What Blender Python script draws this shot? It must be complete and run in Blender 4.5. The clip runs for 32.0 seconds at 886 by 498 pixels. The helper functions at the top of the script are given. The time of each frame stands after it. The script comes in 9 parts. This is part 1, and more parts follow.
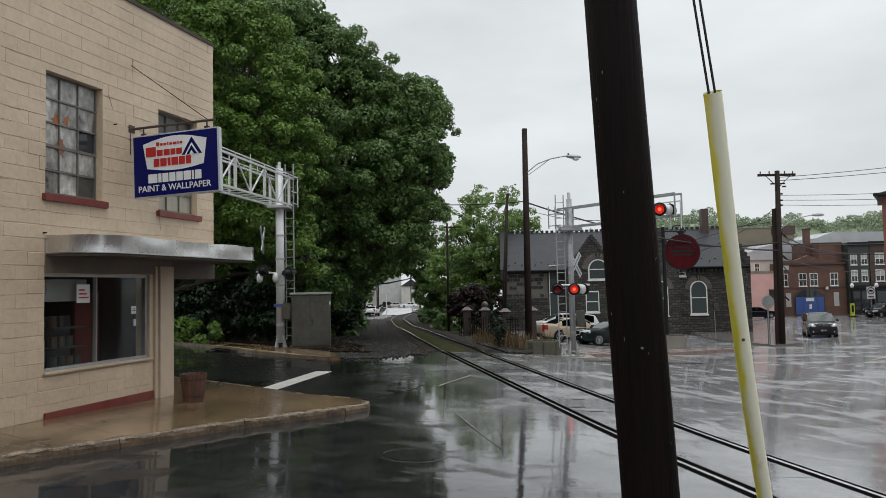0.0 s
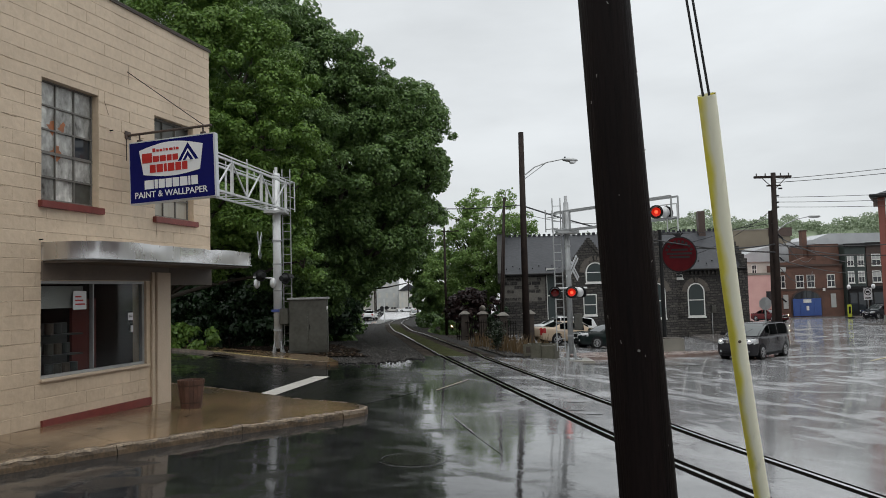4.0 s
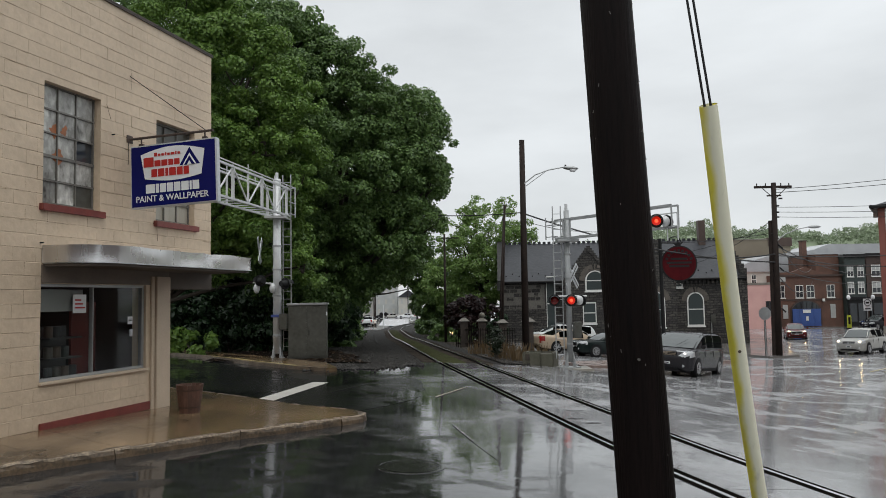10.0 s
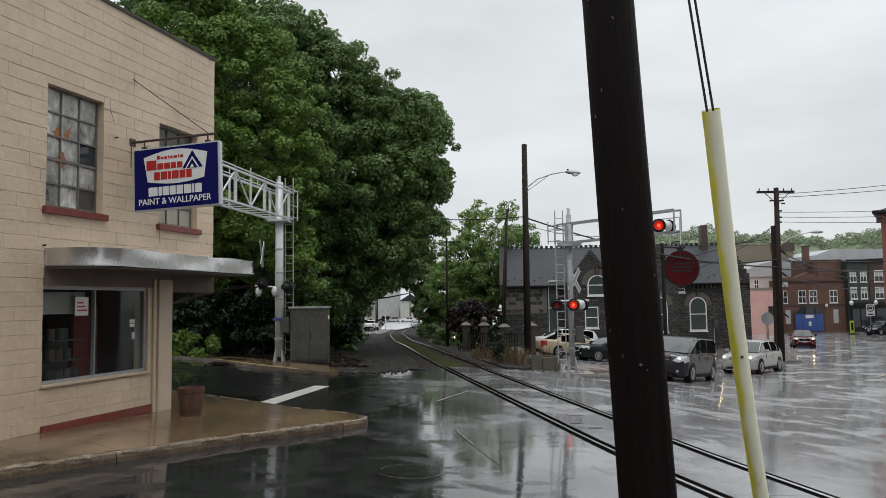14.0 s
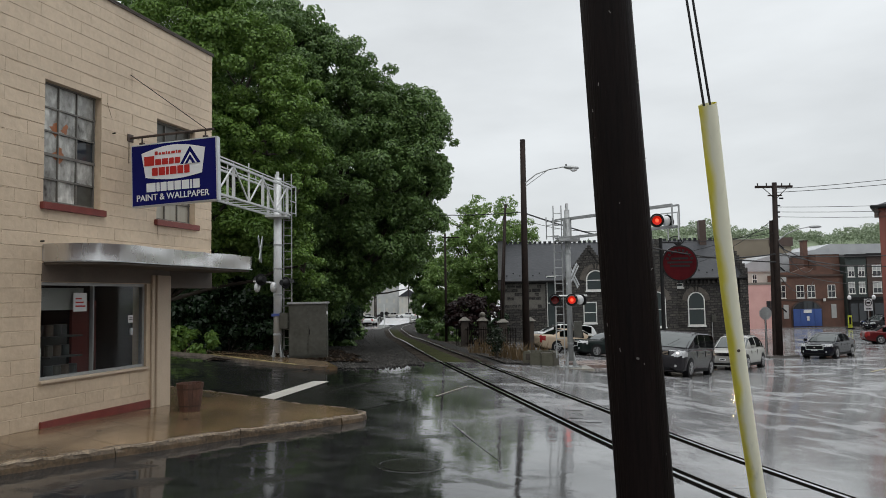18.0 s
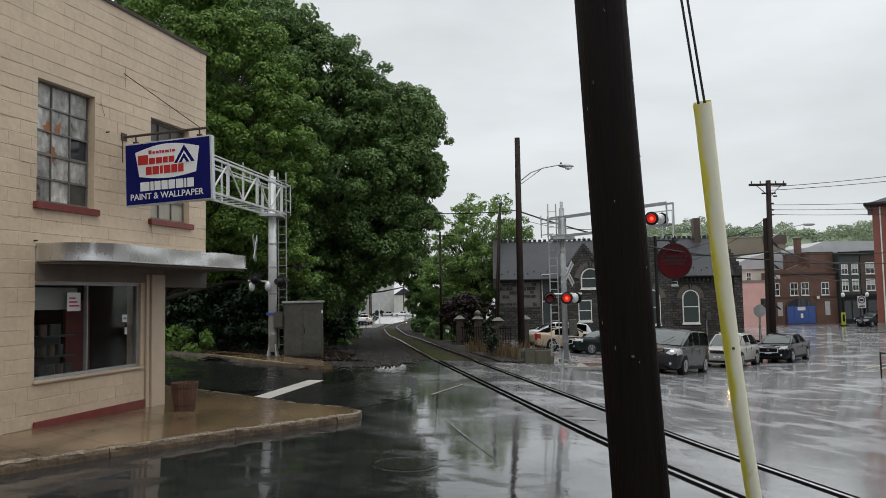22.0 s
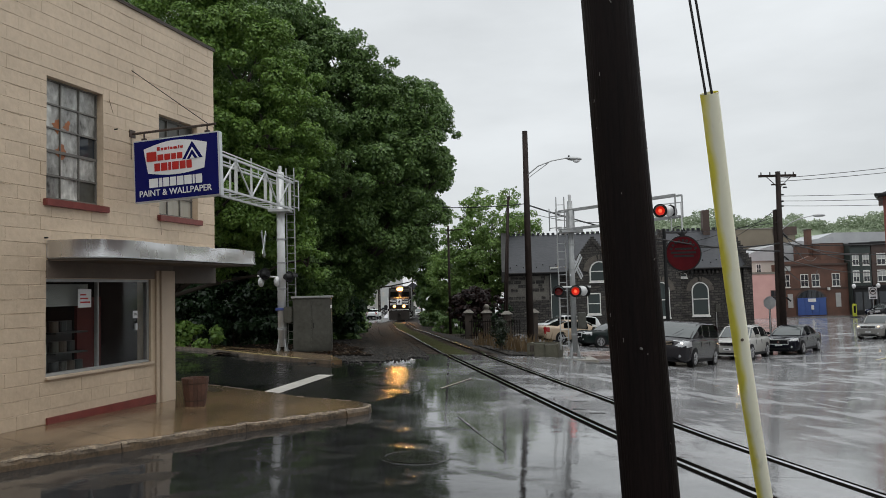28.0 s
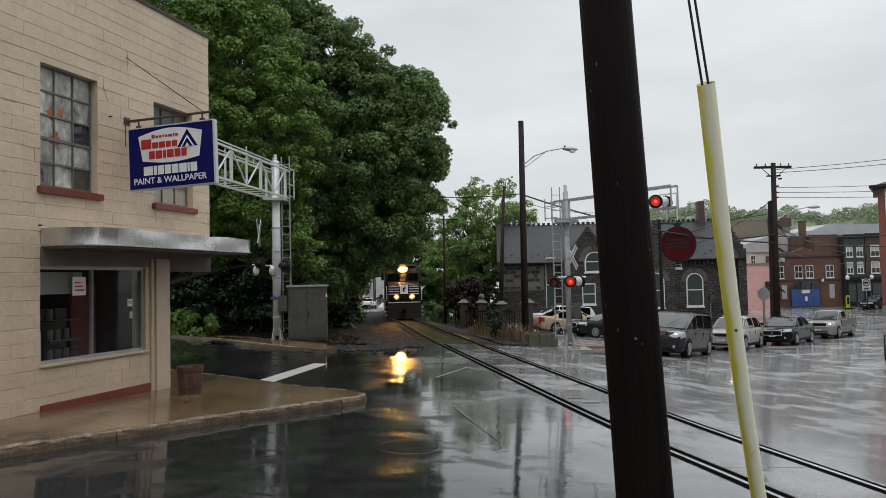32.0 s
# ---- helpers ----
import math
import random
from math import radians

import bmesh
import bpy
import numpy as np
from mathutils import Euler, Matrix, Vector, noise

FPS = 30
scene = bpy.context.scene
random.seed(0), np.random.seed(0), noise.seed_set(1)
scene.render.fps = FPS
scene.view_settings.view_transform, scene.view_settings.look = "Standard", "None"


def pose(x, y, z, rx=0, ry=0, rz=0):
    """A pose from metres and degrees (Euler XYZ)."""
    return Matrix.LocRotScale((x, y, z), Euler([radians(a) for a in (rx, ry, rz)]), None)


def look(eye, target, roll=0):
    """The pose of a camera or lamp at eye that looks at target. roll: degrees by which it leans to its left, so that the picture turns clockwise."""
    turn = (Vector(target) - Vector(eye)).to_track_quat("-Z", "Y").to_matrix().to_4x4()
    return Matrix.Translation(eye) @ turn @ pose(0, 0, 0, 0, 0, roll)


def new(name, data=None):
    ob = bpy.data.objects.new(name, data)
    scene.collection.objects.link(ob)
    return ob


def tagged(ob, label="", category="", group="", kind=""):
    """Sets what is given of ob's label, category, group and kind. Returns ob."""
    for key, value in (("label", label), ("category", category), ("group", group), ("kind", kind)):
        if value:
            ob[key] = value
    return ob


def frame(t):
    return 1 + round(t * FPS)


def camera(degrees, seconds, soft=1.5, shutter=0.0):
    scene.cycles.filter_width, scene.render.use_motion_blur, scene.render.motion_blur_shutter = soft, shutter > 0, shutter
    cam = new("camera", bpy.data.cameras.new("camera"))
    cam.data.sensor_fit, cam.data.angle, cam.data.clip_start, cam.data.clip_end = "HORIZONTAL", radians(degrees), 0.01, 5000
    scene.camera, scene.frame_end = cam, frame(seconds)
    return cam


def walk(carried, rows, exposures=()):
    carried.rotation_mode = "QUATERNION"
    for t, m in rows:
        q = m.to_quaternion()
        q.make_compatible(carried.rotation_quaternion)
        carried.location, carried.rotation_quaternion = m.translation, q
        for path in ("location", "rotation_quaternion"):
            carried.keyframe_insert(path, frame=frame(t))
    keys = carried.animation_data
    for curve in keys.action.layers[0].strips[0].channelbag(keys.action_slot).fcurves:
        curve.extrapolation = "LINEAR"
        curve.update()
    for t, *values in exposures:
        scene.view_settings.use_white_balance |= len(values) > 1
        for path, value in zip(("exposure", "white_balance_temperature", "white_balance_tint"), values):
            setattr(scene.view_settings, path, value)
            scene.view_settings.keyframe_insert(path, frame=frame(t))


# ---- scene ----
cam = camera(62, 32.0, 0.9)

# the hand-held camera: seconds, place in metres, turn in degrees
PATH = [
    (0, 0.000, -0.000, 1.950, 93.001, 1.198, 0.063),
    (0.5, 0.002, 0.000, 1.947, 92.924, 1.064, -0.069),
    (1, -0.000, -0.001, 1.950, 92.739, 0.957, -0.431),
    (1.5, 0.003, -0.005, 1.951, 92.744, 1.026, -0.769),
    (2, 0.003, -0.004, 1.942, 92.699, 1.047, -0.889),
    (2.5, 0.002, -0.004, 1.943, 92.934, 1.249, -0.837),
    (3, 0.005, -0.003, 1.948, 93.157, 1.486, -0.615),
    (3.5, 0.007, -0.001, 1.950, 93.251, 1.653, -0.070),
    (5.5, 0.007, -0.008, 1.945, 93.440, 1.340, -0.386),
    (6, -0.003, -0.002, 1.954, 93.165, 1.230, -0.212),
    (6.5, -0.005, 0.002, 1.950, 93.024, 1.107, -0.229),
    (7, -0.004, 0.004, 1.948, 93.084, 0.938, -0.138),
    (7.5, -0.001, 0.001, 1.945, 93.129, 0.903, -0.319),
    (8, 0.002, 0.003, 1.939, 93.263, 1.001, -0.362),
    (8.5, -0.001, -0.001, 1.945, 93.317, 1.040, 0.054),
    (9, -0.002, -0.002, 1.942, 93.463, 1.041, 0.231),
    (9.5, -0.004, -0.011, 1.950, 93.773, 1.054, -0.147),
    (10, 0.000, -0.010, 1.951, 93.841, 1.060, -0.162),
    (10.5, 0.002, -0.006, 1.945, 93.858, 1.084, -0.088),
    (11, 0.004, -0.002, 1.945, 93.861, 1.075, -0.078),
    (11.5, 0.002, -0.004, 1.950, 93.847, 1.079, 0.199),
    (12, 0.002, -0.001, 1.947, 93.810, 1.078, 0.363),
    (12.5, 0.004, -0.002, 1.945, 93.925, 0.971, 0.326),
    (13, 0.003, -0.008, 1.949, 94.094, 0.861, 0.138),
    (13.5, 0.003, -0.010, 1.950, 94.168, 0.804, 0.024),
    (14, 0.002, -0.008, 1.953, 94.144, 0.844, -0.004),
    (14.5, 0.004, -0.008, 1.953, 94.166, 0.880, 0.039),
    (16.5, 0.011, -0.010, 1.952, 94.281, 0.884, -0.208),
    (17, 0.011, -0.015, 1.946, 94.124, 0.929, -0.042),
    (17.5, 0.010, -0.013, 1.945, 93.858, 0.993, 0.162),
    (18, 0.008, -0.014, 1.947, 93.794, 0.963, -0.107),
    (18.5, 0.010, -0.011, 1.945, 93.783, 0.933, -0.478),
    (19, 0.011, -0.011, 1.938, 93.621, 0.897, -0.653),
    (19.5, 0.009, -0.011, 1.940, 93.560, 0.864, -0.767),
    (20, 0.006, -0.005, 1.939, 93.264, 0.847, -0.733),
    (20.5, 0.008, -0.010, 1.934, 93.129, 1.005, -0.630),
    (21, 0.009, -0.008, 1.937, 93.394, 1.111, -0.416),
    (21.5, 0.008, -0.009, 1.937, 93.525, 1.116, -0.429),
    (22, 0.007, -0.010, 1.948, 93.669, 1.127, -0.491),
    (22.5, 0.011, -0.010, 1.939, 93.677, 1.213, -0.338),
    (23, 0.011, -0.014, 1.935, 93.825, 1.281, -0.218),
    (23.5, 0.012, -0.012, 1.947, 93.806, 1.246, -0.130),
    (24, 0.011, -0.017, 1.950, 93.778, 1.268, -0.113),
    (24.5, 0.011, -0.014, 1.945, 93.697, 1.347, -0.109),
    (25, 0.013, -0.013, 1.946, 93.547, 1.531, -0.057),
    (25.5, 0.011, -0.011, 1.944, 93.456, 1.638, 0.121),
    (27.5, 0.012, -0.013, 1.944, 93.331, 1.609, 0.312),
    (28, 0.013, -0.014, 1.944, 93.233, 1.538, 0.186),
    (28.5, 0.009, -0.014, 1.952, 93.442, 1.322, -0.037),
    (29, 0.012, -0.013, 1.949, 93.494, 1.292, -0.056),
    (29.5, 0.012, -0.014, 1.949, 93.289, 1.302, -0.072),
    (30, 0.014, -0.012, 1.953, 93.015, 1.311, -0.376),
    (30.5, 0.016, -0.011, 1.950, 92.774, 1.257, -0.496),
    (31, 0.014, -0.014, 1.947, 92.424, 1.150, -0.312),
    (31.5, 0.011, -0.013, 1.944, 92.235, 1.158, -0.140),
    (32, 0.012, -0.014, 1.942, 92.424, 1.272, -0.184),
]
walk(cam, [(t, pose(x, y, z, rx, ry, rz)) for t, x, y, z, rx, ry, rz in PATH], [(0, 0.03), (28, 0.02), (29, -0.06), (30, -0.05), (31, -0.07), (32, -0.02)])


# ---- sky and sun ----
def make_world():
    w = bpy.data.worlds.new("overcast_sky")
    w.use_nodes = True
    scene.world = w
    nt = w.node_tree
    nt.nodes.clear()
    out = nt.nodes.new("ShaderNodeOutputWorld")
    bg = nt.nodes.new("ShaderNodeBackground")
    sky = nt.nodes.new("ShaderNodeTexSky")
    sky.sky_type, sky.sun_disc = "NISHITA", False
    sky.sun_elevation, sky.sun_rotation = radians(48), radians(200)
    coord = nt.nodes.new("ShaderNodeTexCoord")
    sep = nt.nodes.new("ShaderNodeSeparateXYZ")
    ramp = nt.nodes.new("ShaderNodeValToRGB")
    for p, v in ((0.0, 0.76), (1.0, 1.9)):
        e = ramp.color_ramp.elements[0 if p == 0 else 1]
        e.position, e.color = p, (v * 0.98, v * 1.01, v * 1.03, 1)
    mid = ramp.color_ramp.elements.new(0.42)
    mid.color = (0.835, 0.87, 0.89, 1)
    low = ramp.color_ramp.elements.new(0.12)
    low.color = (0.785, 0.815, 0.83, 1)
    noise_tex = nt.nodes.new("ShaderNodeTexNoise")
    noise_tex.inputs["Scale"].default_value = 2.6
    noise_tex.inputs["Detail"].default_value = 6
    mapn = nt.nodes.new("ShaderNodeMapping")
    mapn.inputs["Scale"].default_value = (1, 1, 3.2)
    cloud = nt.nodes.new("ShaderNodeMapRange")
    cloud.inputs["From Min"].default_value, cloud.inputs["From Max"].default_value = 0.3, 0.7
    cloud.inputs["To Min"].default_value, cloud.inputs["To Max"].default_value = 0.84, 1.08
    mul = nt.nodes.new("ShaderNodeMix")
    mul.data_type, mul.blend_type = "RGBA", "MULTIPLY"
    mul.inputs[0].default_value = 1.0
    scale = nt.nodes.new("ShaderNodeMix")
    scale.data_type, scale.blend_type = "RGBA", "MULTIPLY"
    scale.inputs[0].default_value = 1.0
    scale.inputs[7].default_value = (0.09, 0.09, 0.09, 1)
    mix = nt.nodes.new("ShaderNodeMix")
    mix.data_type = "RGBA"
    mix.inputs[0].default_value = 0.93
    L = nt.links.new
    L(coord.outputs["Generated"], sep.inputs[0])
    L(sep.outputs["Z"], ramp.inputs[0])
    L(coord.outputs["Generated"], mapn.inputs[0])
    L(mapn.outputs[0], noise_tex.inputs["Vector"])
    L(noise_tex.outputs[0], cloud.inputs["Value"])
    L(ramp.outputs[0], mul.inputs[6])
    L(cloud.outputs[0], mul.inputs[7])
    L(sky.outputs[0], scale.inputs[6])
    L(scale.outputs[2], mix.inputs[6])
    L(mul.outputs[2], mix.inputs[7])
    L(mix.outputs[2], bg.inputs["Color"])
    bg.inputs["Strength"].default_value = 1.0
    L(bg.outputs[0], out.inputs[0])


make_world()
sun_data = bpy.data.lights.new("sun", "SUN")
sun_data.energy, sun_data.angle, sun_data.color = 0.6, radians(40), (1.0, 0.97, 0.93)
sun = new("sun", sun_data)
sun.matrix_world = look((0, 0, 60), (-8, 22, 20))


# ---- the lie of the land ----
def soft(v, k=2.0):
    v = v / k
    return k * (v if v > 30 else math.log1p(math.exp(v)))


def across(v):
    return 0.03 * (soft(v + 12) - 12) + 0.16 * (soft(v - 5) - soft(v - 10.5)) - 0.03 * soft(v - 10.5)


def smooth(a, b, v):
    v = min(1.0, max(0.0, (v - a) / (b - a)))
    return v * v * (3 - 2 * v)


def zg(x, y):
    """Height of the ground at x, y: the streets fall gently away and to the east."""
    w = 1 - smooth(0.0, 11.0, x)
    y = max(y, -25)
    g = 0.016 * y + (0.008 + 0.018 * w) * soft(y - 30) - (0.010 + 0.018 * w) * soft(y - 62) - 0.010 * soft(y - 190)
    return across(0.0) - across(x) - g


# ---- materials ----
MATS = {}


def material(name, c1, c2=None, rough=0.6, metal=0.0, scale=4.0, fine=40.0, bump=0.15, dist=0.01, coords="Object",
             rough2=None, emit=None, power=0.0, rand=0.0, fine_mix=0.35, spec=0.5, coat=0.0, trans=0.0, stretch=None):
    """Two tones mixed by a coarse and a fine noise, with a fine relief."""
    if name in MATS:
        return MATS[name]
    m = bpy.data.materials.new(name)
    m.use_nodes = True
    nt = m.node_tree
    b = nt.nodes["Principled BSDF"]
    c2 = c2 or tuple(v * 0.8 for v in c1)
    L = nt.links.new
    if coords == "World":
        src = nt.nodes.new("ShaderNodeNewGeometry").outputs["Position"]
    else:
        src = nt.nodes.new("ShaderNodeTexCoord").outputs["Object"]
    if stretch:
        mp = nt.nodes.new("ShaderNodeMapping")
        mp.inputs["Scale"].default_value = stretch
        L(src, mp.inputs[0])
        src = mp.outputs[0]
    n1 = nt.nodes.new("ShaderNodeTexNoise")
    n1.inputs["Scale"].default_value, n1.inputs["Detail"].default_value = scale, 5
    n2 = nt.nodes.new("ShaderNodeTexNoise")
    n2.inputs["Scale"].default_value, n2.inputs["Detail"].default_value = fine, 3
    L(src, n1.inputs["Vector"])
    L(src, n2.inputs["Vector"])
    mx = nt.nodes.new("ShaderNodeMix")
    mx.inputs[0].default_value = fine_mix
    L(n1.outputs[0], mx.inputs[2])
    L(n2.outputs[0], mx.inputs[3])
    fac = nt.nodes.new("ShaderNodeMapRange")
    fac.inputs["From Min"].default_value, fac.inputs["From Max"].default_value = 0.32, 0.68
    L(mx.outputs[0], fac.inputs["Value"])
    tone = nt.nodes.new("ShaderNodeMix")
    tone.data_type = "RGBA"
    tone.inputs[6].default_value, tone.inputs[7].default_value = (*c1, 1), (*c2, 1)
    L(fac.outputs[0], tone.inputs[0])
    col = tone.outputs[2]
    if rand:
        info = nt.nodes.new("ShaderNodeObjectInfo")
        mr = nt.nodes.new("ShaderNodeMapRange")
        mr.inputs["To Min"].default_value, mr.inputs["To Max"].default_value = 1 - rand, 1 + rand
        L(info.outputs["Random"], mr.inputs["Value"])
        mul = nt.nodes.new("ShaderNodeMix")
        mul.data_type, mul.blend_type = "RGBA", "MULTIPLY"
        mul.inputs[0].default_value = 1.0
        L(col, mul.inputs[6])
        L(mr.outputs[0], mul.inputs[7])
        col = mul.outputs[2]
    L(col, b.inputs["Base Color"])
    b.inputs["Metallic"].default_value = metal
    b.inputs["Specular IOR Level"].default_value = spec
    b.inputs["Coat Weight"].default_value = coat
    b.inputs["Coat Roughness"].default_value = 0.06
    b.inputs["Transmission Weight"].default_value = trans
    if rough2 is None:
        b.inputs["Roughness"].default_value = rough
    else:
        rr = nt.nodes.new("ShaderNodeMapRange")
        rr.inputs["To Min"].default_value, rr.inputs["To Max"].default_value = rough, rough2
        L(fac.outputs[0], rr.inputs["Value"])
        L(rr.outputs[0], b.inputs["Roughness"])
    if bump:
        bp = nt.nodes.new("ShaderNodeBump")
        bp.inputs["Strength"].default_value, bp.inputs["Distance"].default_value = bump, dist
        L(n2.outputs[0], bp.inputs["Height"])
        L(bp.outputs[0], b.inputs["Normal"])
    if emit:
        b.inputs["Emission Color"].default_value = (*emit, 1)
        b.inputs["Emission Strength"].default_value = power
    MATS[name] = m
    return m


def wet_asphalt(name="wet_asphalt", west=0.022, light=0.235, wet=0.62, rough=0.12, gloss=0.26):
    """Worn grey asphalt under a broken film of rain water; wet is the share under water. Mirrored trees and sky are
    also painted in: dark west, pale east base colour.
    """
    m = bpy.data.materials.new(name)
    m.use_nodes = True
    nt = m.node_tree
    b = nt.nodes["Principled BSDF"]
    L = nt.links.new
    pos = nt.nodes.new("ShaderNodeNewGeometry").outputs["Position"]

    def noise_at(scale, detail, stretch=(1, 1, 1), dist=0.0):
        mp = nt.nodes.new("ShaderNodeMapping")
        mp.inputs["Scale"].default_value = stretch
        n = nt.nodes.new("ShaderNodeTexNoise")
        n.inputs["Scale"].default_value, n.inputs["Detail"].default_value = scale, detail
        n.inputs["Distortion"].default_value = dist
        L(pos, mp.inputs[0])
        L(mp.outputs[0], n.inputs["Vector"])
        return n.outputs[0]

    def span(v, a, c, lo, hi):
        r = nt.nodes.new("ShaderNodeMapRange")
        r.inputs["From Min"].default_value, r.inputs["From Max"].default_value = a, c
        r.inputs["To Min"].default_value, r.inputs["To Max"].default_value = lo, hi
        L(v, r.inputs["Value"])
        return r.outputs[0]

    grain = noise_at(55, 4)
    patches = noise_at(0.35, 6, (1, 1, 1), 0.6)
    pools = noise_at(1.9, 12, (0.85, 0.85, 1), 0.8)
    broad = noise_at(0.8, 7, (1.2, 0.9, 1), 0.9)
    puddles = noise_at(0.42, 5, (1, 0.8, 1), 0.5)
    swell = noise_at(2.6, 3, (1, 1, 1), 0.4)
    ripple = noise_at(13, 5, (1, 1.3, 1), 0.4)
    streak = noise_at(3.2, 10, (0.8, 1.1, 1), 0.5)
    # wheel tracks drawn out along the main street
    turned = nt.nodes.new("ShaderNodeMapping")
    turned.vector_type = "TEXTURE"
    turned.inputs["Rotation"].default_value = (0, 0, radians(43))
    turned.inputs["Scale"].default_value = (14, 1, 1)
    tracks_tex = nt.nodes.new("ShaderNodeTexNoise")
    tracks_tex.inputs["Scale"].default_value, tracks_tex.inputs["Detail"].default_value = 0.9, 5
    L(pos, turned.inputs[0])
    L(turned.outputs[0], tracks_tex.inputs["Vector"])
    tracks = tracks_tex.outputs[0]

    def plus(u, v, f):
        n = nt.nodes.new("ShaderNodeMath")
        n.operation = "MULTIPLY_ADD"
        n.inputs[1].default_value = f
        L(v, n.inputs[0])
        L(u, n.inputs[2])
        return n.outputs[0]

    # base colour split: dark west for mirrored trees, pale east for mirrored sky
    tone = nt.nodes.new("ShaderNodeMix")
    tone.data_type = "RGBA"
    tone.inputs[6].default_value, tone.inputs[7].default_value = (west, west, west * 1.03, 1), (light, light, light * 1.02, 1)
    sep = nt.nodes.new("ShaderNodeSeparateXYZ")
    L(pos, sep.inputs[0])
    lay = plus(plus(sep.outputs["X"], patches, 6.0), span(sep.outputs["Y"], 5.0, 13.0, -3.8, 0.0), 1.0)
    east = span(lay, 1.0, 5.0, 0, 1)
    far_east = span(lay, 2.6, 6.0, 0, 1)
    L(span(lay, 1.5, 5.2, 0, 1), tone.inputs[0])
    dots = nt.nodes.new("ShaderNodeMix")
    dots.data_type, dots.blend_type = "RGBA", "MULTIPLY"
    dots.inputs[0].default_value = 1.0
    L(tone.outputs[2], dots.inputs[6])
    mott = nt.nodes.new("ShaderNodeMath")
    mott.operation = "MULTIPLY"
    L(span(grain, 0.3, 0.7, 0.45, 1.6), mott.inputs[0])
    calm = nt.nodes.new("ShaderNodeMix")
    L(east, calm.inputs[0])
    L(span(streak, 0.42, 0.58, 0.72, 1.15), calm.inputs[2])
    L(span(broad, 0.38, 0.62, 0.80, 1.10), calm.inputs[3])
    L(calm.outputs[0], mott.inputs[1])
    lanes = nt.nodes.new("ShaderNodeMath")
    lanes.operation = "MULTIPLY"
    L(mott.outputs[0], lanes.inputs[0])
    L(span(tracks, 0.38, 0.64, 0.86, 1.06), lanes.inputs[1])
    L(lanes.outputs[0], dots.inputs[7])
    L(dots.outputs[2], b.inputs["Base Color"])
    # standing water where the noises are low, damp and rough elsewhere
    film = nt.nodes.new("ShaderNodeMix")
    L(east, film.inputs[0])
    L(pools, film.inputs[2])
    L(broad, film.inputs[3])
    level = plus(span(film.outputs[0], 0, 1, -0.5, 0.5), puddles, 1.0)
    level = plus(level, span(grain, 0, 1, -0.5, 0.5), 0.30)
    level = plus(level, span(tracks, 0, 1, -0.5, 0.5), 0.20)
    level = plus(level, east, 0.05)
    dry = span(level, wet - 0.035, wet + 0.035, 0.0, 1.0)
    L(plus(plus(span(dry, 0, 1, 0.0, rough), grain, 0.025), far_east, 0.12), b.inputs["Roughness"])
    # mirror strength raised eastward by position, painting in a brighter sky sheen
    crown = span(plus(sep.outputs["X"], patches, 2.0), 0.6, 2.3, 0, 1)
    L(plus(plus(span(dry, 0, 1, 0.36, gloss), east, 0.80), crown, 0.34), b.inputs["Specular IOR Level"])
    b.inputs["IOR"].default_value = 1.5
    b0 = nt.nodes.new("ShaderNodeBump")
    b0.inputs["Distance"].default_value = 0.03
    L(plus(span(dry, 0, 1, 0.07, 0.20), east, 0.03), b0.inputs["Strength"])
    L(swell, b0.inputs["Height"])
    b1 = nt.nodes.new("ShaderNodeBump")
    b1.inputs["Distance"].default_value = 0.012
    calmed = nt.nodes.new("ShaderNodeMath")
    calmed.operation = "MULTIPLY"
    L(dry, calmed.inputs[0])
    L(span(east, 0, 1, 1.0, 0.45), calmed.inputs[1])
    L(plus(span(calmed.outputs[0], 0, 1, 0.05, 0.32), east, 0.03), b1.inputs["Strength"])
    L(ripple, b1.inputs["Height"])
    L(b0.outputs[0], b1.inputs["Normal"])
    b2 = nt.nodes.new("ShaderNodeBump")
    b2.inputs["Distance"].default_value = 0.005
    L(span(calmed.outputs[0], 0, 1, 0.0, 0.8), b2.inputs["Strength"])
    L(grain, b2.inputs["Height"])
    L(b1.outputs[0], b2.inputs["Normal"])
    L(b2.outputs[0], b.inputs["Normal"])
    return m


def leaf_material(name, c1, c2):
    m = bpy.data.materials.new(name)
    m.use_nodes = True
    nt = m.node_tree
    b = nt.nodes["Principled BSDF"]
    L = nt.links.new
    geo = nt.nodes.new("ShaderNodeNewGeometry")
    mx = nt.nodes.new("ShaderNodeMix")
    mx.data_type = "RGBA"
    mx.inputs[6].default_value, mx.inputs[7].default_value = (*c1, 1), (*c2, 1)
    L(geo.outputs["Random Per Island"], mx.inputs[0])
    L(mx.outputs[2], b.inputs["Base Color"])
    b.inputs["Roughness"].default_value = 0.45
    b.inputs["Specular IOR Level"].default_value = 0.35
    tr = nt.nodes.new("ShaderNodeBsdfTranslucent")
    L(mx.outputs[2], tr.inputs["Color"])
    ms = nt.nodes.new("ShaderNodeMixShader")
    ms.inputs[0].default_value = 0.3
    L(b.outputs[0], ms.inputs[1])
    L(tr.outputs[0], ms.inputs[2])
    L(ms.outputs[0], nt.nodes["Material Output"].inputs[0])
    return m


def glass_material(name, tint=(0.03, 0.035, 0.04), rough=0.03, ior=1.5):
    """A dark pane: mirrors at a glance, looks into a dim room behind."""
    m = bpy.data.materials.new(name)
    m.use_nodes = True
    b = m.node_tree.nodes["Principled BSDF"]
    b.inputs["Base Color"].default_value = (*tint, 1)
    b.inputs["Roughness"].default_value = rough
    b.inputs["IOR"].default_value = ior
    return m


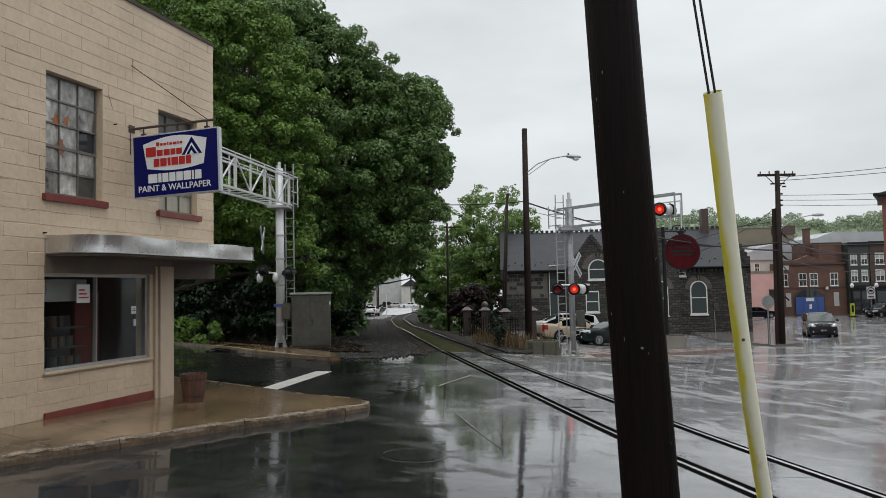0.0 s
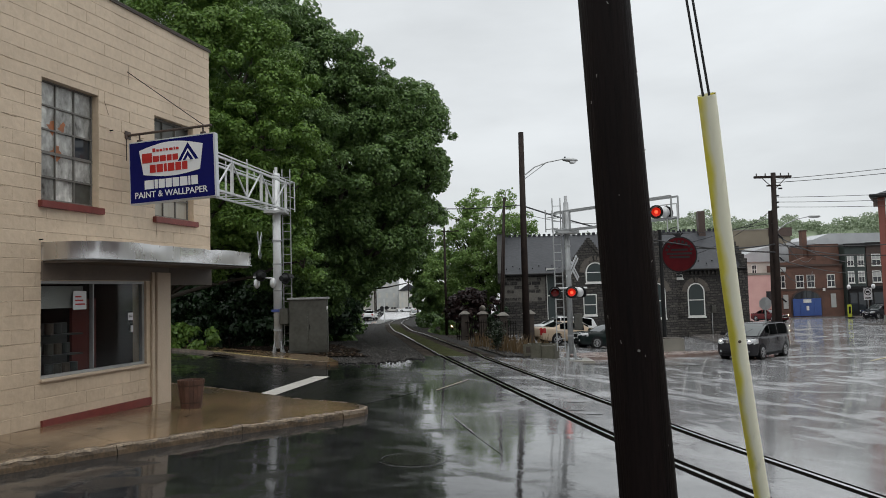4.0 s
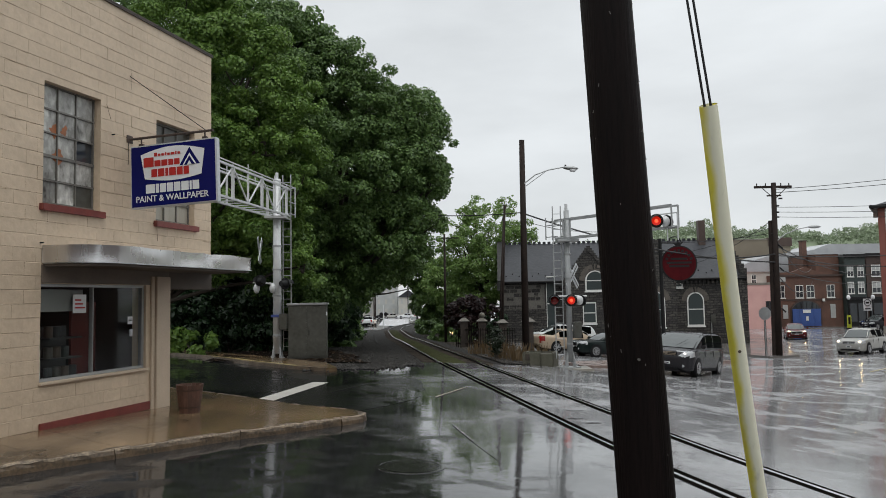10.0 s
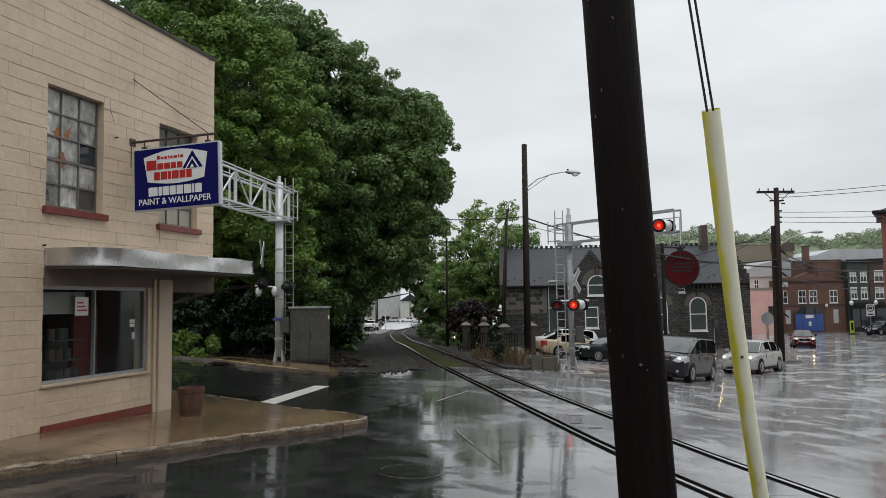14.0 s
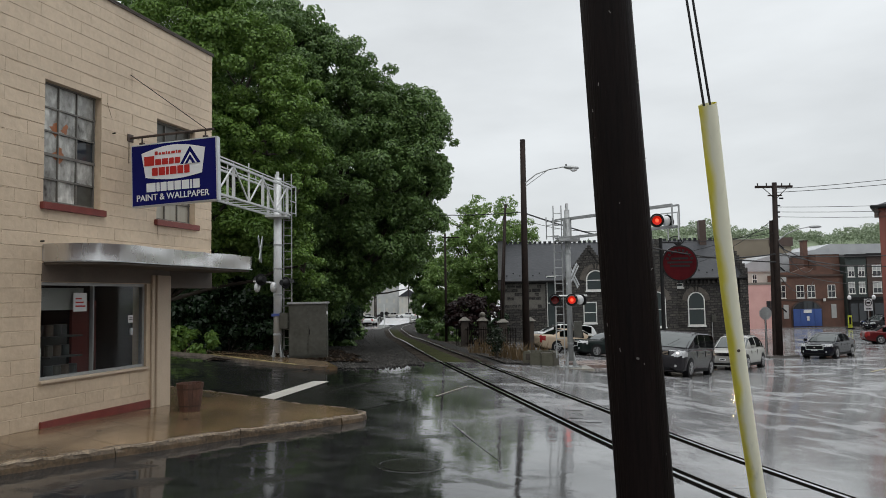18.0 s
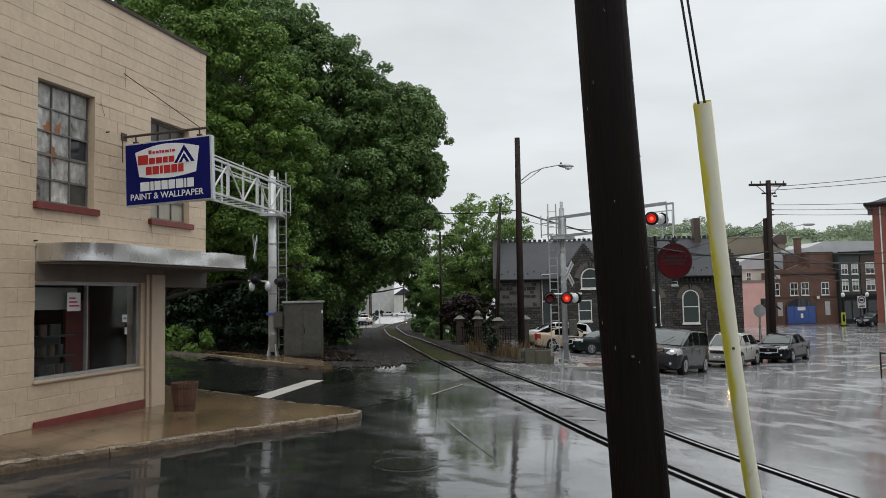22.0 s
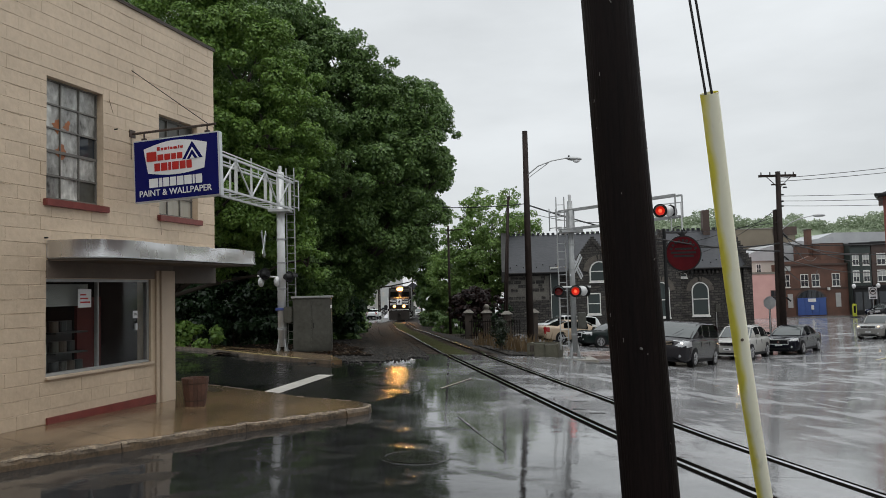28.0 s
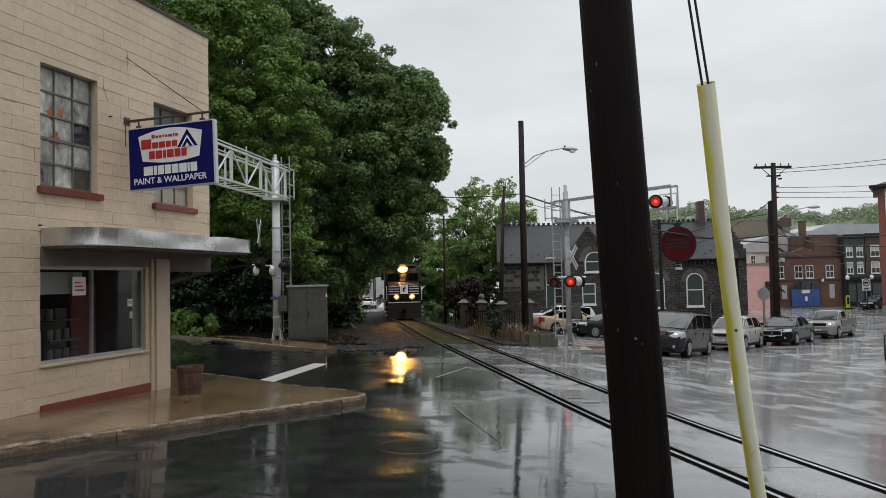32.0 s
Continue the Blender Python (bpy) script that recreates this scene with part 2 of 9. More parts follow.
def clear_pane(name):
    m = bpy.data.materials.new(name)
    m.use_nodes = True
    nt = m.node_tree
    b = nt.nodes["Principled BSDF"]
    b.inputs["Base Color"].default_value = (0.9, 0.93, 0.92, 1)
    b.inputs["Roughness"].default_value = 0.02
    b.inputs["Transmission Weight"].default_value = 1.0
    b.inputs["IOR"].default_value = 1.25
    return m


def aged_plastic(name):
    """Cream plastic, yellower and greener on its weather side, with grey scuffs."""
    m = bpy.data.materials.new(name)
    m.use_nodes = True
    nt = m.node_tree
    b = nt.nodes["Principled BSDF"]
    L = nt.links.new
    geo = nt.nodes.new("ShaderNodeNewGeometry")
    sep = nt.nodes.new("ShaderNodeSeparateXYZ")
    L(geo.outputs["Normal"], sep.inputs[0])
    mp = nt.nodes.new("ShaderNodeMapping")
    mp.inputs["Scale"].default_value = (1, 1, 0.3)
    L(geo.outputs["Position"], mp.inputs[0])
    blot = nt.nodes.new("ShaderNodeTexNoise")
    blot.inputs["Scale"].default_value, blot.inputs["Detail"].default_value = 7, 6
    L(mp.outputs[0], blot.inputs["Vector"])
    lay = nt.nodes.new("ShaderNodeMath")
    lay.operation = "MULTIPLY_ADD"
    lay.inputs[1].default_value = 1.5
    L(blot.outputs[0], lay.inputs[0])
    L(sep.outputs["X"], lay.inputs[2])
    ramp = nt.nodes.new("ShaderNodeMapRange")
    ramp.inputs["From Min"].default_value, ramp.inputs["From Max"].default_value = -0.05, 0.5
    L(lay.outputs[0], ramp.inputs["Value"])
    tone = nt.nodes.new("ShaderNodeMix")
    tone.data_type = "RGBA"
    tone.inputs[6].default_value, tone.inputs[7].default_value = (0.88, 0.79, 0.10, 1), (0.95, 0.94, 0.74, 1)
    L(ramp.outputs[0], tone.inputs[0])
    scuff = nt.nodes.new("ShaderNodeTexNoise")
    scuff.inputs["Scale"].default_value, scuff.inputs["Detail"].default_value = 26, 5
    L(mp.outputs[0], scuff.inputs["Vector"])
    sr = nt.nodes.new("ShaderNodeMapRange")
    sr.inputs["From Min"].default_value, sr.inputs["From Max"].default_value = 0.60, 0.75
    sr.inputs["To Max"].default_value = 0.28
    L(scuff.outputs[0], sr.inputs["Value"])
    dirt = nt.nodes.new("ShaderNodeMix")
    dirt.data_type = "RGBA"
    dirt.inputs[7].default_value = (0.42, 0.42, 0.34, 1)
    L(sr.outputs[0], dirt.inputs[0])
    L(tone.outputs[2], dirt.inputs[6])
    L(dirt.outputs[2], b.inputs["Base Color"])
    b.inputs["Roughness"].default_value = 0.38
    return m


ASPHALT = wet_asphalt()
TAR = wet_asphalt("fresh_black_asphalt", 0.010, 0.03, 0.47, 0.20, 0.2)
BLOCK = material("painted_block", (0.63, 0.50, 0.362), (0.46, 0.36, 0.258), 0.42, scale=0.9, fine=11, bump=0.75, dist=0.010, fine_mix=0.35, coords="World", rand=0.045)
RED_PAINT = material("red_brown_paint", (0.20, 0.045, 0.035), (0.14, 0.03, 0.025), 0.4, scale=5)
CONCRETE_WET = material("wet_brown_concrete", (0.25, 0.168, 0.094), (0.008, 0.006, 0.004), 0.03, rough2=0.34, scale=0.85, fine=9, bump=0.2, dist=0.004, coords="World", fine_mix=0.15, stretch=(1, 0.5, 1))
KERB_EDGE = material("chipped_kerb_edge", (0.36, 0.275, 0.185), (0.028, 0.020, 0.013), 0.5, scale=9, fine=38, bump=0.5, coords="World", fine_mix=0.5)
KERB = material("worn_kerb", (0.165, 0.115, 0.07), (0.020, 0.014, 0.009), 0.3, rough2=0.6, scale=3.5, fine=24, bump=0.5, dist=0.01, coords="World", fine_mix=0.5)
CONCRETE = material("grey_concrete", (0.24, 0.225, 0.19), (0.14, 0.13, 0.11), 0.4, scale=1.5, fine=45, bump=0.3, coords="World")
PAVE_WET = material("wet_grey_concrete", (0.17, 0.155, 0.145), (0.10, 0.093, 0.088), 0.06, rough2=0.3, scale=0.5, fine=20, bump=0.1, coords="World")
# wet far street; the sky it mirrors is put into a pale base colour
STREET_SKY = material("sky_paled_street", (0.62, 0.62, 0.63), (0.5, 0.5, 0.51), 0.12, rough2=0.3, scale=0.4, coords="World")
ALU = material("dented_aluminium", (0.70, 0.695, 0.69), (0.56, 0.555, 0.55), 0.20, metal=1.0, scale=2.2, fine=5.0, bump=0.10, dist=0.03, rough2=0.36, stretch=(1, 1, 0.4))
# brown paint, darkened further for the shade under the canopy
SOFFIT = material("soffit_shade_brown", (0.11, 0.085, 0.065), (0.07, 0.055, 0.042), 0.6, scale=2)
GLASS = glass_material("dark_glass")
PANE = clear_pane("clear_glass")
FRAME = material("window_metal", (0.17, 0.16, 0.14), (0.11, 0.105, 0.095), 0.45, scale=6)
TRIM = material("cream_trim", (0.58, 0.47, 0.355), (0.43, 0.345, 0.255), 0.5, scale=1.4)
SIGN_BLUE = material("sign_blue", (0.007, 0.009, 0.105), (0.005, 0.007, 0.085), 0.25, scale=2, bump=0.0, spec=0.12)
SIGN_WHITE = material("sign_white", (0.74, 0.75, 0.76), (0.66, 0.67, 0.68), 0.25, scale=3, bump=0.0)
SIGN_RED = material("sign_red", (0.46, 0.022, 0.018), (0.38, 0.02, 0.016), 0.3, scale=3, bump=0.0)
SIGN_EDGE = material("sign_edge", (0.60, 0.62, 0.64), (0.45, 0.47, 0.48), 0.35, metal=0.3, scale=4)
SILVER = material("silver_paint", (0.62, 0.63, 0.63), (0.50, 0.51, 0.51), 0.38, metal=0.25, scale=3, fine=30, bump=0.05)
GALV = material("galvanised_steel", (0.42, 0.43, 0.43), (0.32, 0.33, 0.33), 0.45, metal=0.6, scale=5)
BLACK = material("black_enamel", (0.010, 0.010, 0.011), (0.015, 0.015, 0.015), 0.4, scale=5, spec=0.2)
POLE_WOOD = material("creosoted_wood", (0.0115, 0.0072, 0.0066), (0.0035, 0.0026, 0.0026), 0.6, scale=9, fine=70, bump=0.8, dist=0.012, spec=0.09, stretch=(1, 1, 0.05), fine_mix=0.5)
POLE_GREY = material("weathered_pole", (0.032, 0.022, 0.018), (0.015, 0.011, 0.010), 0.7, scale=3, fine=25, bump=0.4, spec=0.15)
YELLOW = aged_plastic("yellowed_plastic")
GUY_BOLT = material("rusty_bolt", (0.10, 0.075, 0.045), (0.05, 0.036, 0.022), 0.5, metal=0.3, scale=20)
STEEL = material("polished_rail", (0.60, 0.60, 0.61), (0.40, 0.40, 0.41), 0.12, metal=1.0, scale=8, bump=0.05)
RUST = material("rail_rust", (0.014, 0.010, 0.009), (0.007, 0.006, 0.005), 0.6, scale=6, spec=0.15)
GROOVE = material("flangeway", (0.004, 0.004, 0.004), (0.008, 0.007, 0.006), 0.9, scale=6, spec=0.0)
GRAVEL = material("ballast", (0.042, 0.040, 0.037), (0.009, 0.0085, 0.008), 0.7, scale=2.2, fine=16, spec=0.06, bump=1.0, dist=0.05, coords="World", fine_mix=0.75)
GRAVEL_BROWN = material("brown_ballast", (0.078, 0.068, 0.054), (0.014, 0.012, 0.010), 0.7, scale=2.6, fine=16, spec=0.06, bump=1.0, dist=0.05, coords="World", fine_mix=0.75)
HOLE = material("wet_hole", (0.012, 0.012, 0.012), (0.006, 0.006, 0.006), 0.35, scale=9, spec=0.12, bump=0.6, dist=0.01, coords="World")
MOSS = material("mossy_bed", (0.056, 0.062, 0.020), (0.011, 0.011, 0.008), 0.9, spec=0.05, scale=1.5, fine=22, bump=0.9, dist=0.03, coords="World", fine_mix=0.5)
TIE = material("tie_wood", (0.055, 0.045, 0.036), (0.03, 0.025, 0.02), 0.8, spec=0.08, scale=6, rand=0.25)
BARK = material("bark", (0.055, 0.042, 0.032), (0.028, 0.022, 0.017), 0.8, scale=3, fine=18, bump=0.8, dist=0.03)
LEAF_LIGHT = leaf_material("maple_leaf_light", (0.165, 0.270, 0.052), (0.086, 0.162, 0.034))
LEAF_DARK = leaf_material("maple_leaf_dark", (0.145, 0.235, 0.066), (0.063, 0.118, 0.037))
LEAF_FRESH = leaf_material("fresh_leaf", (0.21, 0.315, 0.088), (0.125, 0.215, 0.055))
LEAF_RED = leaf_material("red_leaf", (0.022, 0.006, 0.005), (0.009, 0.004, 0.0035))
# haze over the far hill is put into this pale leaf colour
LEAF_HAZED = leaf_material("hazed_leaf", (0.31, 0.37, 0.25), (0.25, 0.31, 0.20))
# darkened green for undergrowth, with the shade of the maples painted in
LEAF_SHADED = leaf_material("shaded_leaf", (0.024, 0.052, 0.018), (0.011, 0.027, 0.010))
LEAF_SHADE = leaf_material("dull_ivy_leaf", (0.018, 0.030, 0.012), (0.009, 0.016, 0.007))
GRASS_DRY = leaf_material("dry_grass", (0.13, 0.085, 0.038), (0.075, 0.05, 0.024))
SLATE = material("roof_slate", (0.044, 0.046, 0.052), (0.026, 0.028, 0.032), 0.5, scale=0.6, spec=0.22, fine=3.5, bump=0.5, dist=0.03, fine_mix=0.5)
WHITE = material("white_paint", (0.72, 0.72, 0.69), (0.6, 0.6, 0.57), 0.5, scale=3)
ROAD_FAINT = material("faint_paint", (0.10, 0.098, 0.092), (0.02, 0.02, 0.019), 0.14, scale=6, fine=30, coords="World", fine_mix=0.5)
ROAD_WORN = material("worn_white_paint", (0.26, 0.255, 0.24), (0.04, 0.04, 0.038), 0.2, scale=8, fine=30, coords="World", fine_mix=0.5)
ROAD_PAINT = material("road_paint", (0.62, 0.60, 0.55), (0.36, 0.34, 0.31), 0.3, scale=3, fine=30, coords="World", fine_mix=0.5)
ROAD_YELLOW_DIM = material("nearly_gone_yellow_paint", (0.34, 0.30, 0.18), (0.06, 0.055, 0.04), 0.3, scale=6, fine=30, coords="World", fine_mix=0.5)
MOSSY = material("mossy_concrete", (0.10, 0.092, 0.066), (0.045, 0.046, 0.028), 0.6, scale=2.5, fine=25, bump=0.5, dist=0.02, coords="World", fine_mix=0.5)
ROAD_YELLOW = material("worn_yellow_paint", (0.42, 0.33, 0.12), (0.16, 0.14, 0.08), 0.35, scale=4, fine=30, coords="World", fine_mix=0.5)
RED_LAMP = material("red_lamp_lit", (0.5, 0.01, 0.005), (0.4, 0.01, 0.005), 0.3, emit=(1.0, 0.03, 0.01), power=0.42, bump=0)
RED_CORE = material("red_lamp_core", (0.6, 0.05, 0.02), (0.6, 0.05, 0.02), 0.3, emit=(1.0, 0.07, 0.03), power=2.2, bump=0)
RED_LENS = material("red_lens_dark", (0.20, 0.008, 0.007), (0.12, 0.006, 0.005), 0.2, bump=0)
# grey paint, darkened to carry the tree shade on the relay cabinet
GREY_PAINT = material("cabinet_shaded_grey", (0.085, 0.086, 0.074), (0.040, 0.038, 0.031), 0.35, metal=0.0, scale=1.8, fine=9, fine_mix=0.45)
CABLE = material("cable", (0.015, 0.015, 0.016), (0.02, 0.02, 0.02), 0.6, bump=0)


def masonry(name, c1, c2, joint, w, h):
    """Coursed rubble: uneven stones with dark joints, laid along world x and z."""
    m = bpy.data.materials.new(name)
    m.use_nodes = True
    nt = m.node_tree
    b = nt.nodes["Principled BSDF"]
    L = nt.links.new
    geo = nt.nodes.new("ShaderNodeNewGeometry")
    sep = nt.nodes.new("ShaderNodeSeparateXYZ")
    L(geo.outputs["Position"], sep.inputs[0])
    add = nt.nodes.new("ShaderNodeMath")
    L(sep.outputs["X"], add.inputs[0])
    L(sep.outputs["Y"], add.inputs[1])
    comb = nt.nodes.new("ShaderNodeCombineXYZ")
    L(add.outputs[0], comb.inputs[0])
    L(sep.outputs["Z"], comb.inputs[1])
    wob = nt.nodes.new("ShaderNodeTexNoise")
    wob.inputs["Scale"].default_value = 1.1
    L(geo.outputs["Position"], wob.inputs["Vector"])
    vadd = nt.nodes.new("ShaderNodeVectorMath")
    vadd.operation = "MULTIPLY_ADD"
    vadd.inputs[1].default_value = (0.35, 0.22, 0)
    L(wob.outputs["Color"], vadd.inputs[0])
    L(comb.outputs[0], vadd.inputs[2])
    br = nt.nodes.new("ShaderNodeTexBrick")
    br.inputs["Scale"].default_value = 1.0
    br.inputs["Brick Width"].default_value, br.inputs["Row Height"].default_value = w, h
    br.inputs["Mortar Size"].default_value = 0.028
    br.inputs["Color1"].default_value, br.inputs["Color2"].default_value, br.inputs["Mortar"].default_value = (*c1, 1), (*c2, 1), (*joint, 1)
    L(vadd.outputs[0], br.inputs["Vector"])
    fine = nt.nodes.new("ShaderNodeTexNoise")
    fine.inputs["Scale"].default_value, fine.inputs["Detail"].default_value = 9, 4
    L(geo.outputs["Position"], fine.inputs["Vector"])
    mr = nt.nodes.new("ShaderNodeMapRange")
    mr.inputs["From Min"].default_value, mr.inputs["From Max"].default_value = 0.3, 0.7
    mr.inputs["To Min"].default_value, mr.inputs["To Max"].default_value = 0.55, 1.5
    L(fine.outputs[0], mr.inputs["Value"])
    mul = nt.nodes.new("ShaderNodeMix")
    mul.data_type, mul.blend_type = "RGBA", "MULTIPLY"
    mul.inputs[0].default_value = 1.0
    L(br.outputs["Color"], mul.inputs[6])
    L(mr.outputs[0], mul.inputs[7])
    L(mul.outputs[2], b.inputs["Base Color"])
    b.inputs["Roughness"].default_value = 0.6
    b.inputs["Specular IOR Level"].default_value = 0.25
    bp = nt.nodes.new("ShaderNodeBump")
    bp.inputs["Strength"].default_value, bp.inputs["Distance"].default_value = 0.7, 0.05
    L(fine.outputs[0], bp.inputs["Height"])
    L(bp.outputs[0], b.inputs["Normal"])
    return m


# ---- building helpers ----
def mesh_of(name, bm, mat, smooth_faces=False):
    me = bpy.data.meshes.new(name)
    bm.normal_update()
    bm.to_mesh(me)
    bm.free()
    for m in (mat if isinstance(mat, (list, tuple)) else [mat]):
        me.materials.append(m)
    if smooth_faces:
        me.polygons.foreach_set("use_smooth", [True] * len(me.polygons))
    return me


def part(name, bm, mat, parent, label="", m=None, smooth_faces=False):
    """Link a bmesh as one mesh object under a thing or a part."""
    me = bm if isinstance(bm, bpy.types.Mesh) else mesh_of(name, bm, mat, smooth_faces)
    ob = new(name, me)
    ob.parent = parent
    if m is not None:
        ob.matrix_basis = m
    if label:
        ob["label"] = label
    return ob


def thing(name, m, label, category, group="", kind=""):
    ob = new(name)
    ob.empty_display_size = 0.2
    ob.matrix_basis = m
    return tagged(ob, label, category, group, kind)


def solid(name, bm, mat, label, category, group="", kind="", m=None, smooth_faces=False):
    ob = new(name, mesh_of(name, bm, mat, smooth_faces))
    if m is not None:
        ob.matrix_basis = m
    return tagged(ob, label, category, group, kind)


def box(x0, x1, y0, y1, z0, z1, bm=None, bevel=0.0, m=None):
    bm = bm or bmesh.new()
    r = bmesh.ops.create_cube(bm, size=1)
    vs = r["verts"]
    for v in vs:
        v.co = Vector((x0 + (v.co.x + 0.5) * (x1 - x0), y0 + (v.co.y + 0.5) * (y1 - y0), z0 + (v.co.z + 0.5) * (z1 - z0)))
    if bevel:
        es = list({e for v in vs for e in v.link_edges})
        r = bmesh.ops.bevel(bm, geom=es, offset=bevel, segments=2, affect="EDGES")
        vs = list({v for f in r["faces"] for v in f.verts} | {v for v in vs if v.is_valid})
    if m is not None:
        bmesh.ops.transform(bm, matrix=m, verts=[v for v in vs if v.is_valid])
    return bm


def tube(p, q, r0, r1=None, bm=None, n=10, caps=True):
    """A round bar from p to q."""
    bm = bm or bmesh.new()
    p, q = Vector(p), Vector(q)
    d = q - p
    m = Matrix.Translation((p + q) / 2) @ d.to_track_quat("Z", "Y").to_matrix().to_4x4()
    bmesh.ops.create_cone(bm, cap_ends=caps, segments=n, radius1=r0, radius2=r0 if r1 is None else r1, depth=d.length, matrix=m)
    return bm


def bar(p, q, w, h, bm=None):
    """A square bar from p to q, w wide and h high."""
    bm = bm or bmesh.new()
    p, q = Vector(p), Vector(q)
    d = q - p
    up = Vector((0, 0, 1)) if abs(d.normalized().z) < 0.95 else Vector((0, 1, 0))
    s = d.cross(up).normalized() * (w / 2)
    u = s.cross(d).normalized() * (h / 2)
    vs = [bm.verts.new(c + a * s + b * u) for c in (p, q) for a, b in ((-1, -1), (1, -1), (1, 1), (-1, 1))]
    for f in ((3, 2, 1, 0), (4, 5, 6, 7), (0, 1, 5, 4), (1, 2, 6, 5), (2, 3, 7, 6), (3, 0, 4, 7)):
        bm.faces.new([vs[i] for i in f])
    return bm


def prism(pts, z0, z1, bm=None):
    """An upright prism over a plan outline."""
    bm = bm or bmesh.new()
    lo = [bm.verts.new((x, y, z0)) for x, y in pts]
    hi = [bm.verts.new((x, y, z1)) for x, y in pts]
    n = len(pts)
    bm.faces.new(lo[::-1])
    bm.faces.new(hi)
    for i in range(n):
        j = (i + 1) % n
        bm.faces.new((lo[i], lo[j], hi[j], hi[i]))
    bmesh.ops.recalc_face_normals(bm, faces=bm.faces[:])
    return bm


def profile(pts, y0, y1, bm=None):
    """A prism along y over an outline in x, z."""
    bm = bm or bmesh.new()
    a = [bm.verts.new((x, y0, z)) for x, z in pts]
    b = [bm.verts.new((x, y1, z)) for x, z in pts]
    n = len(pts)
    bm.faces.new(a)
    bm.faces.new(b[::-1])
    for i in range(n):
        j = (i + 1) % n
        bm.faces.new((a[j], a[i], b[i], b[j]))
    bmesh.ops.recalc_face_normals(bm, faces=bm.faces[:])
    return bm


def catenary(p, q, sag, r, n=14):
    """A hanging cable as one thin tube."""
    bm = bmesh.new()
    p, q = Vector(p), Vector(q)
    pts = [p.lerp(q, i / n) - Vector((0, 0, sag * 4 * (i / n) * (1 - i / n))) for i in range(n + 1)]
    d = (q - p).normalized()
    s = d.cross(Vector((0, 0, 1))).normalized()
    u = s.cross(d)
    rings = [[bm.verts.new(c + (s * math.cos(k * 1.2566) + u * math.sin(k * 1.2566)) * r) for k in range(5)] for c in pts]
    for a, b in zip(rings, rings[1:]):
        for k in range(5):
            bm.faces.new((a[k], a[(k + 1) % 5], b[(k + 1) % 5], b[k]))
    return bm


def wire(p, q, sag=0.4, r=0.012, label="black overhead cable strung between poles"):
    return solid("overhead_cable", catenary(p, q, sag, r), CABLE, label, "cable", "overhead cables")


def lettering(text, size, mat, m, parent, name="lettering", squeeze=1.0, bold=0.0):
    cu = bpy.data.curves.new("lettering", "FONT")
    cu.body, cu.size, cu.align_x, cu.align_y, cu.extrude, cu.offset = text, size, "CENTER", "CENTER", 0.003, bold
    tmp = bpy.data.objects.new("lettering", cu)
    me = bpy.data.meshes.new_from_object(tmp)
    bpy.data.objects.remove(tmp)
    me.materials.clear()
    me.materials.append(mat)
    ob = part(name, me, mat, parent, "", m @ Matrix.Diagonal((squeeze, 1, 1, 1)))
    return ob


def draped(outline_fn, xs, ys, lift, mat, name, label, category, kind="structure"):
    """A sheet on a grid of u, v that follows the ground, lift metres above it."""
    bm = bmesh.new()
    grid = []
    for u in xs:
        row = []
        for v in ys:
            x, y = outline_fn(u, v)
            row.append(bm.verts.new((x, y, zg(x, y) + lift)))
        grid.append(row)
    for i in range(len(xs) - 1):
        for j in range(len(ys) - 1):
            bm.faces.new((grid[i][j], grid[i + 1][j], grid[i + 1][j + 1], grid[i][j + 1]))
    bmesh.ops.recalc_face_normals(bm, faces=bm.faces[:])
    if sum(f.normal.z for f in bm.faces) < 0:
        bmesh.ops.reverse_faces(bm, faces=bm.faces[:])
    return solid(name, bm, mat, label, category, kind=kind, smooth_faces=True)


def steps(a, b, n):
    return [a + (b - a) * i / n for i in range(n + 1)]


# ---- railway ----
TRACK = [(-30, 12.4), (-10, 7.9), (4, 4.85), (8, 4.0), (11.2, 3.3), (15.2, 2.65), (20, 1.9), (24.1, 1.27), (27, 0.85), (34, 0.12), (42, -0.8),
         (52, -2.0), (64, -3.4), (78, -4.75), (90, -5.7), (103, -6.15), (115, -6.0), (128, -5.4), (145, -3.8), (165, -1.0), (200, 6.0)]


def track_x(y):
    """The track's middle, smoothed from its bends."""
    for i in range(len(TRACK) - 1):
        if y <= TRACK[i + 1][0] or i == len(TRACK) - 2:
            p0, p1, p2, p3 = (TRACK[max(0, min(len(TRACK) - 1, i + k))] for k in (-1, 0, 1, 2))
            m1 = (p2[1] - p0[1]) / (p2[0] - p0[0])
            m2 = (p3[1] - p1[1]) / (p3[0] - p1[0])
            h = p2[0] - p1[0]
            t = (y - p1[0]) / h
            return (2 * t**3 - 3 * t**2 + 1) * p1[1] + (t**3 - 2 * t**2 + t) * h * m1 + (3 * t**2 - 2 * t**3) * p2[1] + (t**3 - t**2) * h * m2


def track_lift(y):
    """The track stays nearly level where the land falls away."""
    return 0.40 * smooth(31, 60, y) - 0.18 * smooth(75, 100, y)


def track_frame(y):
    x = track_x(y)
    d = Vector((track_x(y + 0.2) - track_x(y - 0.2), 0.4, 0)).normalized()
    return Vector((x, y, zg(x, y) + track_lift(y))), d, Vector((d.y, -d.x, 0))


def track_z(y):
    return zg(track_x(y), y) + track_lift(y)


CROSS_END = 28.0


